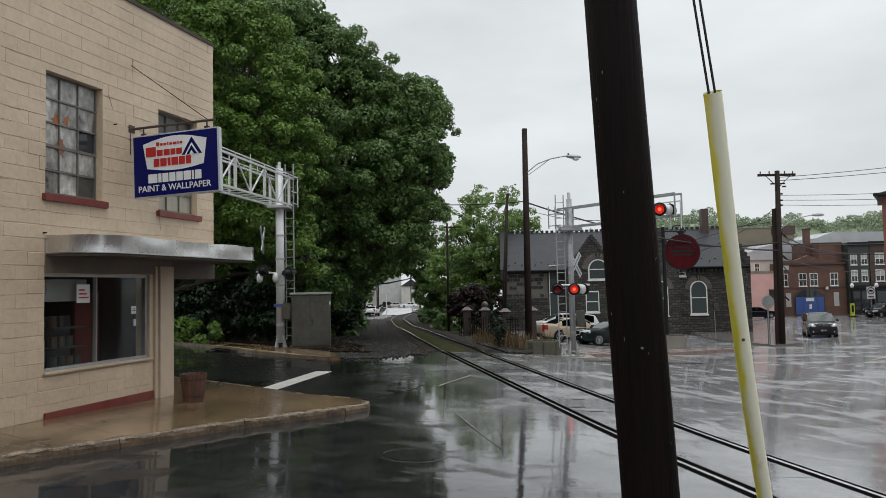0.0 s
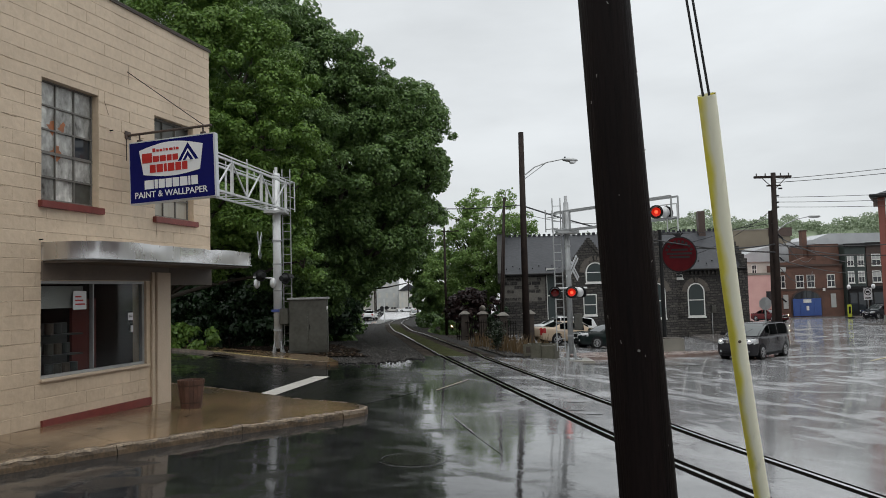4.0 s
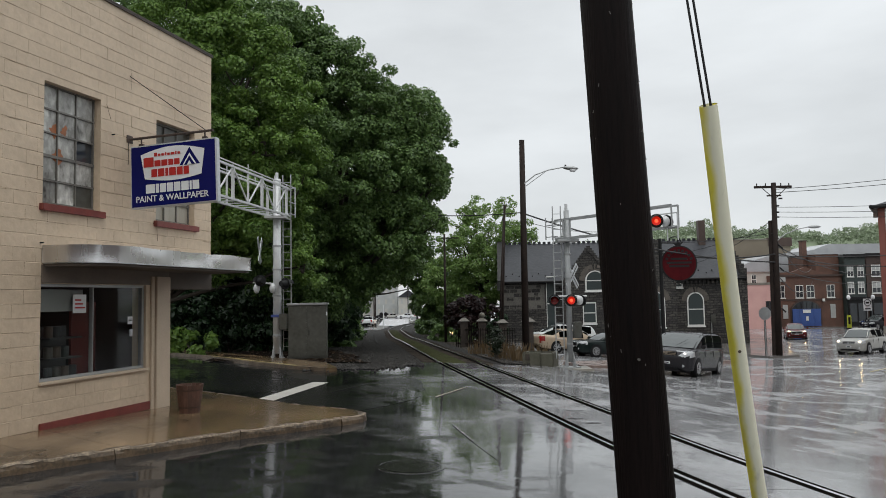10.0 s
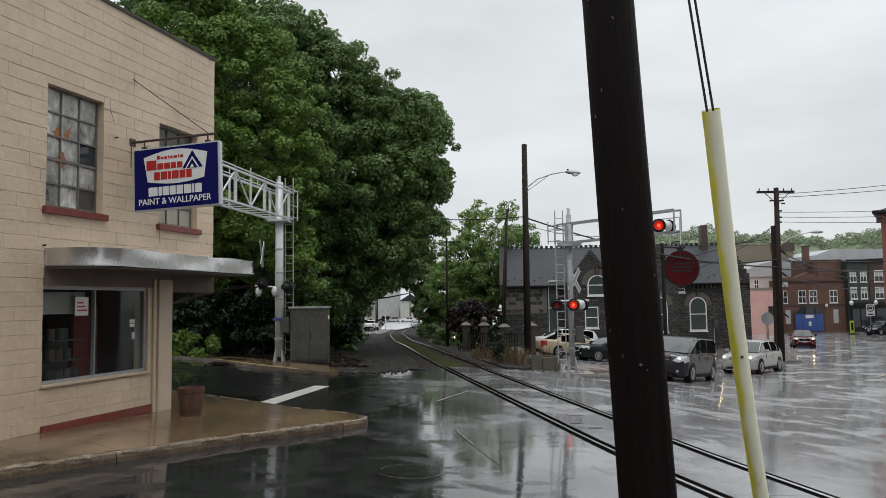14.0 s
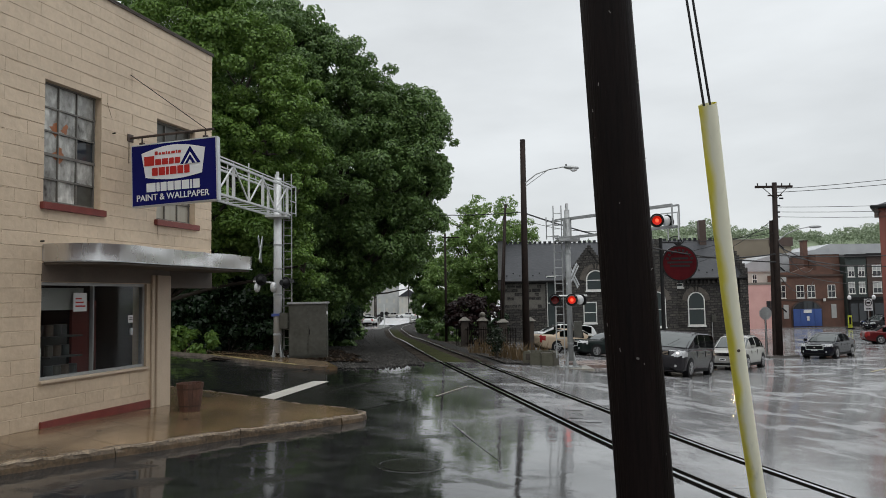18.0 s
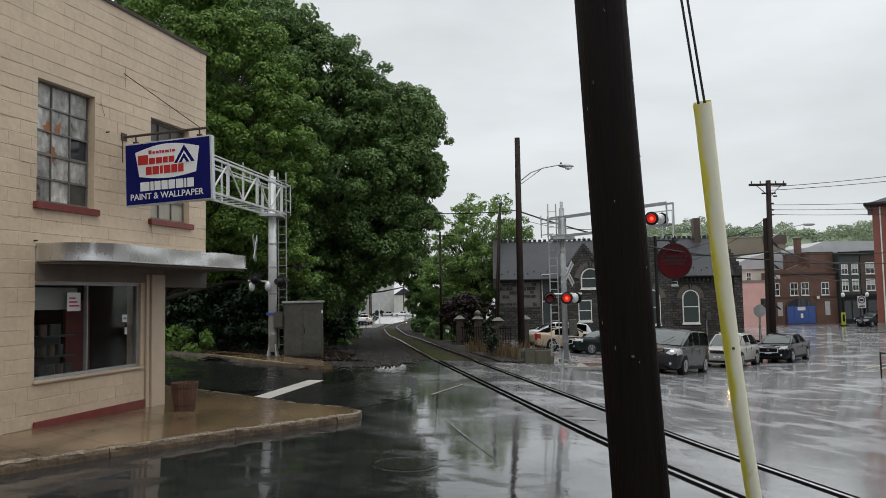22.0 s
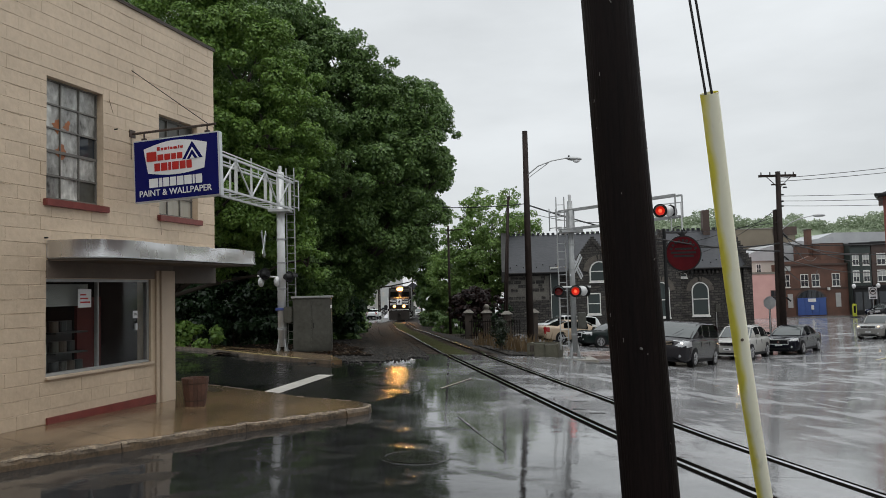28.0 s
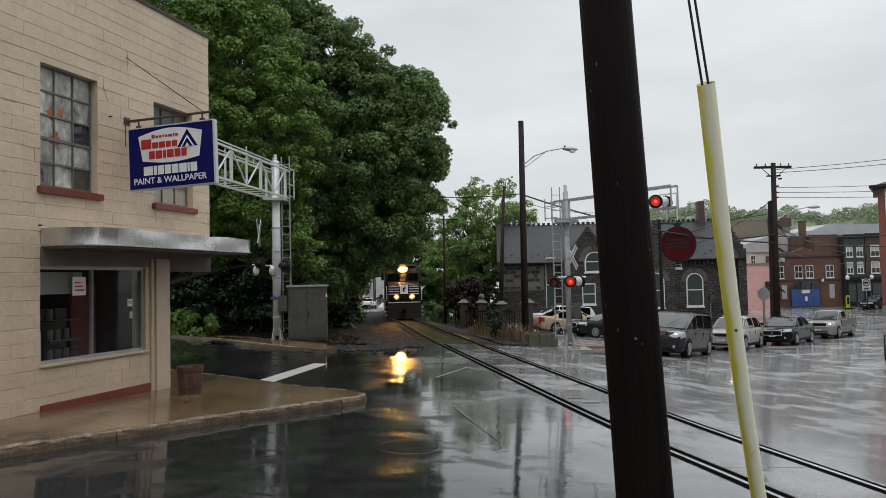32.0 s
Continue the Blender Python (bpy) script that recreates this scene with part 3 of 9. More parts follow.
def make_ground():
    xs = sorted(set([-1500, -600, -250, -120, -70, -45] + steps(-35, 70, 105) + [80, 100, 130, 180, 260, 500, 1500]))
    ys = sorted(set([-1200, -400, -120, -60, -30] + steps(-20, 120, 140) + steps(125, 200, 15) + [230, 300, 450, 800, 1500, 3000]))
    bm = bmesh.new()
    def bed(x, y):
        # the shallow cutting in which the track leaves the street
        return zg(x, y) - (0.30 * smooth(28.0, 29.0, y) * (1 - smooth(150, 170, y)) * (1 - smooth(1.7, 2.7, abs(x - track_x(y)))) if 27 < y < 180 else 0)
    g = [[bm.verts.new((x, y, bed(x, y))) for y in ys] for x in xs]
    for i in range(len(xs) - 1):
        for j in range(len(ys) - 1):
            bm.faces.new((g[i][j], g[i + 1][j], g[i + 1][j + 1], g[i][j + 1]))
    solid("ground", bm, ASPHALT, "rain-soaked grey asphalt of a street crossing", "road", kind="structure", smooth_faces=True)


make_ground()



def sweep(ys, section, lift, shift):
    """A bar of the given section (side, up) along the track."""
    bm = bmesh.new()
    rings = []
    for y in ys:
        p, d, s = track_frame(y)
        c = p + s * shift
        near = y < CROSS_END + 0.01 and max(abs(a) for a, b in section) < 0.7
        z = p.z
        rings.append([bm.verts.new((c.x + s.x * a, c.y + s.y * a, (zg(c.x + s.x * a, c.y + s.y * a) if near else z) + lift + b)) for a, b in section])
    n = len(section)
    for r, q in zip(rings, rings[1:]):
        for i in range(n):
            j = (i + 1) % n
            bm.faces.new((r[i], r[j], q[j], q[i]))
    bm.faces.new(rings[0][::-1])
    bm.faces.new(rings[-1])
    bmesh.ops.recalc_face_normals(bm, faces=bm.faces[:])
    return bm


def make_track():
    near, far = steps(-28, CROSS_END, 60), steps(CROSS_END, 195, 130)
    track = thing("railway_track", pose(0, 0, 0), "single railway track let into the asphalt, then on mossy ballast", "railway", kind="structure")
    for side in (-1, 1):
        s = side * 0.7525
        part("rail", sweep(near, [(-0.03, -0.05), (0.03, -0.05), (0.03, 0.004), (0.027, 0.010), (0.018, 0.014), (0.006, 0.016), (-0.006, 0.016), (-0.018, 0.014), (-0.027, 0.010), (-0.03, 0.004)], 0.004, s), STEEL, track, "shiny worn rail head", smooth_faces=True)
        part("groove", sweep(near, [(-0.06, -0.04), (0.06, -0.04), (0.06, 0.0055), (-0.06, 0.0055)], 0.002, s - side * 0.092), GROOVE, track, "dark flangeway groove")
        part("groove", sweep(near, [(-0.045, -0.04), (0.045, -0.04), (0.045, 0.0055), (-0.045, 0.0055)], 0.002, s + side * 0.077), GROOVE, track, "dark flangeway groove")
        part("rail_web", sweep(far, [(-0.06, 0.0), (0.06, 0.0), (0.012, 0.03), (0.012, 0.11), (-0.012, 0.11), (-0.012, 0.03)], -0.115, s), RUST, track)
        part("rail", sweep(far, [(-0.036, 0.0), (0.036, 0.0), (0.036, 0.025), (0.026, 0.035), (-0.026, 0.035), (-0.036, 0.025)], -0.005, s), STEEL, track, "shiny worn rail head")
    bm = sweep(far, [(-2.9, -0.55), (2.9, -0.55), (2.3, 0.0), (1.5, 0.12), (-1.5, 0.12), (-2.3, 0.0)], -0.215, 0)
    part("ballast_bed", bm, GRAVEL, track)
    bm = sweep([y for y in far if y < 90], [(-0.68, 0.0), (0.42, 0.0), (0.30, 0.045), (-0.1, 0.075), (-0.62, 0.08)], -0.098, 0)
    part("moss_bed", bm, MOSS, track, "green moss between the rails")
    tie = mesh_of("tie", box(-1.28, 1.28, -0.11, 0.11, -0.155, -0.066, bevel=0.01), TIE)
    y = CROSS_END + 0.5
    while y < 92:
        p, d, s = track_frame(y)
        part("tie", tie, TIE, track, m=Matrix.Translation(p) @ pose(0, 0, 0, 0, 0, math.degrees(math.atan2(s.y, s.x))))
        y += 0.56
    # crossing panels between and beside the rails
    crossing = thing("crossing_surface", pose(0, 0, 0), "patched grey crossing panels between the rails", "road", kind="structure")
    for k in range(10):
        y0 = 4.0 + k * 2.4
        bm = sweep(steps(y0 + 0.008, y0 + 2.392, 4), [(-0.58, -0.02), (0, -0.02), (0.58, -0.02), (0.58, 0.005), (0, 0.005), (-0.58, 0.005)], 0.001, 0)
        part("panel", bm, ASPHALT, crossing)
    # ragged worn holes in the crossing, full of dark water
    rng = random.Random(91)
    for k in range(26):
        y = 13.5 + 12.0 * (k + rng.random()) / 26
        p, d, s = track_frame(y)
        c = p + s * rng.choice((-0.36, -0.2, 0.05, 0.24, 0.34, 0.95))
        long, wide = rng.uniform(0.10, 0.26), rng.uniform(0.03, 0.09)
        bm = bmesh.new()
        ring = []
        for n in range(12):
            a = 2 * math.pi * n / 12
            q = rng.uniform(0.45, 1.1)
            x, yy = c.x + long * q * math.cos(a), c.y + wide * q * math.sin(a) + 0.25 * long * math.cos(a)
            ring.append(bm.verts.new((x, yy, zg(x, yy) + 0.0105)))
        bm.faces.new(ring)
        if sum(f.normal.z for f in bm.faces) < 0:
            bmesh.ops.reverse_faces(bm, faces=bm.faces[:])
        part("worn_hole", bm, HOLE, crossing, "dark wet hole")


make_track()


def ballast_apron():
    """Loose stone beside the track, left and right of it."""
    def left(u, v):
        y = 22.9 + 3.1 * u * (1 - v) + v * 75 + (1 - v) * (0.35 * math.sin(u * 9.1) + 0.2 * math.sin(u * 31) + 0.12 * math.sin(u * 77))
        edge = track_x(y) - 1.55
        wide = 4.2 + 3.0 * smooth(0, 0.25, v)
        return edge - wide * (1 - u), y

    def right(u, v):
        y = 28.6 + v * 60
        return track_x(y) + 1.7 + (1.6 + 3.2 * smooth(0, 0.3, v)) * u, y

    draped(left, steps(0, 1, 14), steps(0, 1, 50), 0.014, GRAVEL, "ballast", "dark wet crushed stone beside the track", "gravel", "stuff")
    draped(right, steps(0, 1, 10), steps(0, 1, 40), 0.014, GRAVEL_BROWN, "ballast", "brown wet crushed stone beside the track", "gravel", "stuff")
    def verge(u, v):
        y = 26.6 + v * 66
        wide = 1.6 + 2.6 * smooth(0, 0.22, v) + 0.25 * math.sin(v * 71) + 0.15 * math.sin(v * 190)
        return track_x(y) - 9.4 + (9.4 - 1.75 - wide) * u - 0.35 * u * math.sin(v * 37), y
    draped(verge, steps(0, 1, 8), steps(0, 1, 80), 0.05, SOIL, "verge", "dark damp soil and leaf litter under the maples", "soil", "stuff")
    litter = bmesh.new()
    rng = random.Random(44)
    for k in range(1500):
        x, y = verge(rng.random() ** 0.6, rng.random() ** 1.8)
        r = rng.uniform(0.04, 0.10)
        a = rng.uniform(0, 6.28)
        tilt = rng.uniform(-0.03, 0.05)
        litter.faces.new([litter.verts.new((x + r * q * math.cos(a + o), y + r * q * math.sin(a + o), zg(x, y) + 0.07 + tilt * math.cos(o))) for o, q in ((0, 1), (1.2, 0.6), (2.4, 0.8), (3.7, 0.7), (5.0, 0.6))])
    solid("fallen_leaves", litter, LITTER, "scattered dead brown leaves on the soil", "leaves", kind="stuff")
    rng = random.Random(4)
    bm = bmesh.new()
    for k in range(3600):
        v = rng.random() ** 2.2
        if rng.random() < 0.55:
            x, y = left(rng.random(), v)
        else:
            x, y = right(rng.random(), v)
        if k % 9 == 0:
            y -= rng.random() ** 2 * 1.6
        r = rng.uniform(0.02, 0.06)
        m = Matrix.Translation((x, y, zg(x, y) + 0.012 + r * 0.2)) @ pose(0, 0, 0, rng.uniform(0, 360), rng.uniform(0, 360), rng.uniform(0, 360)) @ Matrix.Diagonal((r, r * rng.uniform(0.6, 1), r * rng.uniform(0.5, 0.9), 1))
        bmesh.ops.create_icosphere(bm, subdivisions=1, radius=1, matrix=m)
        if len(bm.verts) > 3000:
            flush_stones.append(bm)
            bm = bmesh.new()
    flush_stones.append(bm)
    for b in flush_stones:
        solid("stones", b, STONE, "scattered grey track stones", "gravel", kind="stuff")


SOIL = material("damp_soil", (0.016, 0.011, 0.008), (0.005, 0.004, 0.003), 0.9, scale=1.4, fine=13, spec=0.03, bump=1.0, dist=0.06, coords="World", fine_mix=0.6)
LITTER = leaf_material("dead_leaf", (0.060, 0.036, 0.018), (0.020, 0.012, 0.008))
flush_stones = []
STONE = material("track_stone", (0.075, 0.070, 0.064), (0.012, 0.011, 0.010), 0.6, scale=7, coords="World", spec=0.2)
ballast_apron()


# ---- pavement at the corner ----
KERB_LINE = [(-16.0, -5.6), (-9.0, 3.35), (-5.06, 8.45), (-3.03, 11.08), (-2.18, 11.98), (-1.64, 12.62), (-1.42, 12.95), (-1.40, 13.22), (-1.62, 13.52), (-2.1, 13.82), (-2.8, 14.15),
             (-3.48, 14.8), (-5.12, 16.08), (-8.0, 18.2), (-14.0, 22.4)]


def make_pavement():
    pave = thing("pavement", pose(0, 0, 0), "wet brown concrete pavement at the street corner", "pavement", kind="structure")
    bm = bmesh.new()
    inner = [(-26.0, -2.0), (-26.0, 20.0)]
    out = KERB_LINE + inner[::-1]
    # top and skirt follow the fall of the ground
    lift = 0.128
    top = [bm.verts.new((x, y, zg(x, y) + lift)) for x, y in out]
    bot = [bm.verts.new((x, y, zg(x, y) - 0.1)) for x, y in out]
    bm.faces.new(top)
    for i in range(len(out)):
        j = (i + 1) % len(out)
        bm.faces.new((top[i], bot[i], bot[j], top[j]))
    bmesh.ops.triangulate(bm, faces=[f for f in bm.faces if len(f.verts) > 4])
    bmesh.ops.recalc_face_normals(bm, faces=bm.faces[:])
    part("slab", bm, CONCRETE_WET, pave)
    # kerb stones along the edge, worn and uneven
    rng = random.Random(7)
    pts = [Vector((x, y, 0)) for x, y in KERB_LINE[1:-1]]
    dense = []
    for a, b in zip(pts, pts[1:]):
        n = max(1, round((b - a).length / 0.14))
        dense += [a.lerp(b, i / n) for i in range(n)]
    dense.append(pts[-1])
    chunk = 14
    for i in range(0, len(dense) - 1, chunk):
        seg = dense[i:i + chunk + 1]
        if len(seg) < 2:
            continue
        bm = bmesh.new()
        rings, rings_at = [], []
        for k, p in enumerate(seg):
            j = min(len(dense) - 1, i + k)
            d = (dense[min(j + 1, len(dense) - 1)] - dense[max(j - 1, 0)]).normalized()
            s = Vector((d.y, -d.x, 0))
            z = zg(p.x, p.y)
            w = rng.uniform(-0.014, 0.010)
            u = rng.uniform(-0.012, 0.012)
            gap = 0.006 if k in (0, len(seg) - 1) else 0
            q = p + d * (gap if k == 0 else -gap)
            sec = [(-0.07, 0.0), (-0.07, 0.131 + w * 0.4), (0.0, 0.134 + w), (0.035, 0.12 + w), (0.05 + u, 0.06), (0.06 + u * 0.6, -0.06), (-0.05, -0.06)]
            rings.append([bm.verts.new((q.x + s.x * a, q.y + s.y * a, z + b)) for a, b in sec])
            rings_at.append([Vector((q.x + s.x * a, q.y + s.y * a, z + b)) for a, b in ((0.012, 0.131 + w), (0.035, 0.121 + w), (0.046 + w * 0.5, 0.098 + w))])
        n = len(rings[0])
        for r, q in zip(rings, rings[1:]):
            for a in range(n):
                b = (a + 1) % n
                bm.faces.new((r[a], r[b], q[b], q[a]))
        bm.faces.new(rings[0])
        bm.faces.new(rings[-1][::-1])
        bmesh.ops.recalc_face_normals(bm, faces=bm.faces[:])
        stone = part("kerb_stone", bm, KERB, pave, "worn chipped kerb")
        # pale chipped arris along the upper edge
        bm = bmesh.new()
        last = None
        for r in rings_at:
            if last:
                t0, t1 = 0.0, 1.0
                quad = [[last[n].lerp(r[n], t) + Vector((0, 0, 0.0025)) for n in range(3)] for t in (t0, (t0 + t1) / 2, t1)]
                quad[1][2] += (quad[1][1] - quad[1][2]) * rng.uniform(-0.5, 0.7)
                quad[1][0] += (quad[1][1] - quad[1][0]) * rng.uniform(-0.4, 0.8)
                for p, q in zip(quad, quad[1:]):
                    for n in range(2):
                        bm.faces.new([bm.verts.new(v) for v in (p[n], p[n + 1], q[n + 1], q[n])])
            last = r
        part("chipped_edge", bm, KERB_EDGE, stone)
    # joints scored across the walk
    for t in (0.12, 0.3, 0.5, 0.68, 0.86):
        a = Vector((-5.06, 8.45, 0)).lerp(Vector((-1.9, 12.3, 0)), t)
        d = Vector((-0.80, 0.60, 0))
        b = a + d * 3.4
        a = a + d * 0.09
        bm = bmesh.new()
        n = 8
        rows = []
        for k in range(n + 1):
            p = a.lerp(b, k / n)
            rows.append([bm.verts.new((p.x + 0.6 * w, p.y + 0.8 * w, zg(p.x, p.y) + 0.1325)) for w in (-0.0022, 0.0022)])
        for r, q in zip(rows, rows[1:]):
            bm.faces.new((r[0], r[1], q[1], q[0]))
        part("joint", bm, RUST, pave, "dark joint")
    # the far pavement across the side street
    far = thing("pavement", pose(0, 0, 0), "low concrete pavement across the side street", "pavement", kind="structure")
    line = [(-30.0, 47.0), (-18.0, 37.5), (-11.6, 31.53), (-8.89, 28.61), (-6.56, 25.48), (-4.69, 23.86), (-3.6, 23.1), (-3.3, 23.35), (-4.0, 25.6), (-5.6, 27.3), (-7.6, 29.6), (-12.0, 35.0), (-20.0, 43.0), (-30.0, 52.0)]
    bm = bmesh.new()
    top = [bm.verts.new((x, y, zg(x, y) + 0.11)) for x, y in line]
    bot = [bm.verts.new((x, y, zg(x, y) - 0.1)) for x, y in line]
    bm.faces.new(top)
    for i in range(len(line)):
        j = (i + 1) % len(line)
        bm.faces.new((top[i], bot[i], bot[j], top[j]))
    bmesh.ops.recalc_face_normals(bm, faces=bm.faces[:])
    part("slab", bm, CONCRETE_WET, far)
    kl = [Vector((x, y, 0)) for x, y in line[1:7]]
    bm = bmesh.new()
    for a, b in zip(kl, kl[1:]):
        bar((a.x, a.y, zg(a.x, a.y) + 0.06), (b.x, b.y, zg(b.x, b.y) + 0.06), 0.14, 0.115, bm)
    part("kerb_stone", bm, KERB, far, "kerb with worn yellow paint")
    bm = bmesh.new()
    a, b = kl[2], kl[4]
    bar((a.x + 0.03, a.y - 0.03, zg(a.x, a.y) + 0.064), (b.x + 0.03, b.y - 0.03, zg(b.x, b.y) + 0.064), 0.13, 0.116, bm)
    part("yellow_paint", bm, ROAD_YELLOW, far)


make_pavement()


def asphalt_patches():
    """The black newer surface of the side street with its rounded end."""
    rng = random.Random(14)
    edge = [(-4.69, 23.7), (-3.6, 23.25), (-2.59, 22.93), (-1.58, 22.48), (-1.15, 21.9), (-0.86, 21.28), (-0.62, 20.4), (-0.51, 19.4), (-0.44, 18.06), (-0.56, 16.64), (-0.8, 15.9), (-1.04, 15.28), (-1.53, 14.45),
            (-2.1, 13.75), (-5.12, 15.9), (-14.0, 22.2), (-24.0, 29.5), (-24.0, 42.0), (-18.0, 37.2), (-11.6, 31.3), (-8.9, 28.4), (-6.56, 25.3)]
    pts = []
    for a, b in zip(edge, edge[1:] + edge[:1]):
        n = max(1, round(math.dist(a, b) / 0.4))
        pts += [(a[0] + (b[0] - a[0]) * k / n + rng.uniform(-0.06, 0.06), a[1] + (b[1] - a[1]) * k / n + rng.uniform(-0.06, 0.06)) for k in range(n)]
    bm = bmesh.new()
    vs = [bm.verts.new((x, y, zg(x, y) + 0.004)) for x, y in pts]
    loops = [bm.edges.new((p, q)) for p, q in zip(vs, vs[1:] + vs[:1])]
    bmesh.ops.triangle_fill(bm, use_beauty=True, use_dissolve=False, edges=loops)
    bmesh.ops.subdivide_edges(bm, edges=[e for e in bm.edges if e.calc_length() > 1.5], cuts=6, use_grid_fill=True)
    for v in bm.verts:
        v.co.z = zg(v.co.x, v.co.y) + 0.004
    bmesh.ops.recalc_face_normals(bm, faces=bm.faces[:])
    if sum(f.normal.z for f in bm.faces) < 0:
        bmesh.ops.reverse_faces(bm, faces=bm.faces[:])
    solid("road_1", bm, TAR, "black wet asphalt of the side street with a rounded end", "road", kind="structure")


asphalt_patches()


def road_marks():
    def strip(name, a, b, w, mat, label):
        a, b = Vector((*a, 0)), Vector((*b, 0))
        d = (b - a).normalized()
        s = Vector((d.y, -d.x, 0)) * w / 2
        n = max(2, int((b - a).length / 0.5))

        def fn(u, v):
            p = a.lerp(b, v) + s * (2 * u - 1)
            return p.x, p.y
        draped(fn, [0, 1], steps(0, 1, n), 0.013, mat, name, label, "road marking")
    strip("stop_line", (-3.75, 15.6), (-3.2, 19.6), 0.42, ROAD_PAINT, "broad worn white stop line on wet asphalt")
    strip("lane_line", (-0.15, 16.75), (0.62, 19.1), 0.06, ROAD_YELLOW_DIM, "short worn yellow lane line")
    strip("lane_line", (0.16, 12.80), (0.45, 11.18), 0.03, ROAD_WORN, "short worn white line on wet asphalt")
    strip("lane_line", (0.45, 11.18), (0.72, 9.86), 0.018, ROAD_FAINT, "faint worn white line on wet asphalt")
    strip("lane_line", (-2.6, 17.3), (-1.9, 19.6), 0.05, ROAD_FAINT, "faint worn white line on wet asphalt")
    strip("lane_line", (19.5, 33.8), (25.5, 39.5), 0.14, ROAD_YELLOW, "worn orange centre line")
    strip("lane_line", (19.9, 33.4), (25.9, 39.1), 0.12, ROAD_YELLOW, "worn orange centre line")
    strip("lane_line", (4.9, 26.2), (11.0, 31.6), 0.3, ROAD_FAINT, "worn white stop line before the track")


road_marks()


def make_manhole(x, y):
    """A cast cover in its ring, set a little proud of the asphalt, with rings of studs."""
    slope = pose(x, y, zg(x, y) + 0.002, math.degrees(math.atan(zg(x, y + 0.5) - zg(x, y - 0.5))), -math.degrees(math.atan(zg(x + 0.5, y) - zg(x - 0.5, y))), 0) @ Matrix.Diagonal((1.1, 1.1, 1, 1))
    t = thing("manhole_cover", slope, "worn round cast-iron manhole cover in the wet road", "manhole cover")
    iron = material("wet_cast_iron", (0.026, 0.025, 0.024), (0.014, 0.014, 0.014), 0.03, rough2=0.09, scale=7, fine=40, bump=0.2, dist=0.003)

    def ring(r0, r1, h, n=40):
        bm = bmesh.new()
        rows = [[bm.verts.new((r * math.cos(2 * math.pi * k / n), r * math.sin(2 * math.pi * k / n), z)) for k in range(n)] for r, z in ((r0, 0.0), (r0 + 0.004, h), (r1 - 0.004, h), (r1, 0.0))]
        for a, b in zip(rows, rows[1:]):
            for k in range(n):
                bm.faces.new((a[k], b[k], b[(k + 1) % n], a[(k + 1) % n]))
        bmesh.ops.recalc_face_normals(bm, faces=bm.faces[:])
        return bm
    bm = bmesh.new()
    bmesh.ops.create_cone(bm, cap_ends=True, segments=40, radius1=0.33, radius2=0.33, depth=0.006)
    part("lid", bm, iron, t)
    part("frame", ring(0.345, 0.40, 0.003), iron, t)
    for r in (0.10, 0.19, 0.28):
        part("rib", ring(r, r + 0.022, 0.0035), iron, t)
    stud = mesh_of("stud", box(-0.016, 0.016, -0.008, 0.008, 0.001, 0.0045), iron)
    for r, n in ((0.06, 6), (0.15, 14), (0.24, 22), (0.31, 30)):
        for k in range(n):
            a = 2 * math.pi * k / n
            part("stud", stud, iron, t, m=pose(r * math.cos(a), r * math.sin(a), 0, 0, 0, math.degrees(a)))


make_manhole(-0.42, 9.36)
draped(lambda u, v: (-10.4 - 7.0 * v + (5.4 + 2.0 * v) * u, 122 + 104 * v), steps(0, 1, 4), steps(0, 1, 26), 0.02, STREET_SKY, "far_street", "wet street far down the railway, sky reflection painted pale", "road")

# ---- unseen plain fronts added to close the streets and darken reflections ----
CLOSING = material("added_brick_front", (0.12, 0.065, 0.05), (0.07, 0.04, 0.032), 0.7, scale=0.8, fine=14, coords="World")
for cname, cm, cl, ch in (("wall_east", pose(31.0, 33.0, 0, 0, 0, 40), 42, 8.5), ("wall_southeast", pose(13.5, -9.0, 0, 0, 0, 66), 32, 8.0), ("wall_south", pose(-24.0, -15.0, 0, 0, 0, 0), 36, 7.5)):
    solid(cname, box(0, cl, -8, 0, -4, ch), CLOSING, "unseen plain brick front added across the street", "building", kind="structure", m=cm)

# ---- shop building ----
SHOP = pose(-5.87, 10.85, 0, 0, 0, 74.1)
W1 = (0.0, 1.18, 3.47, 5.33)
W2 = (2.60, 3.78, 3.46, 5.31)
SHOPWIN = (0.0, 2.36, 0.83, 2.28)


STAIN = material("paint_crack", (0.26, 0.20, 0.15), (0.16, 0.12, 0.09), 0.7, scale=9)
BRONZE = material("brown_coping", (0.075, 0.055, 0.042), (0.03, 0.023, 0.018), 0.5, scale=3)


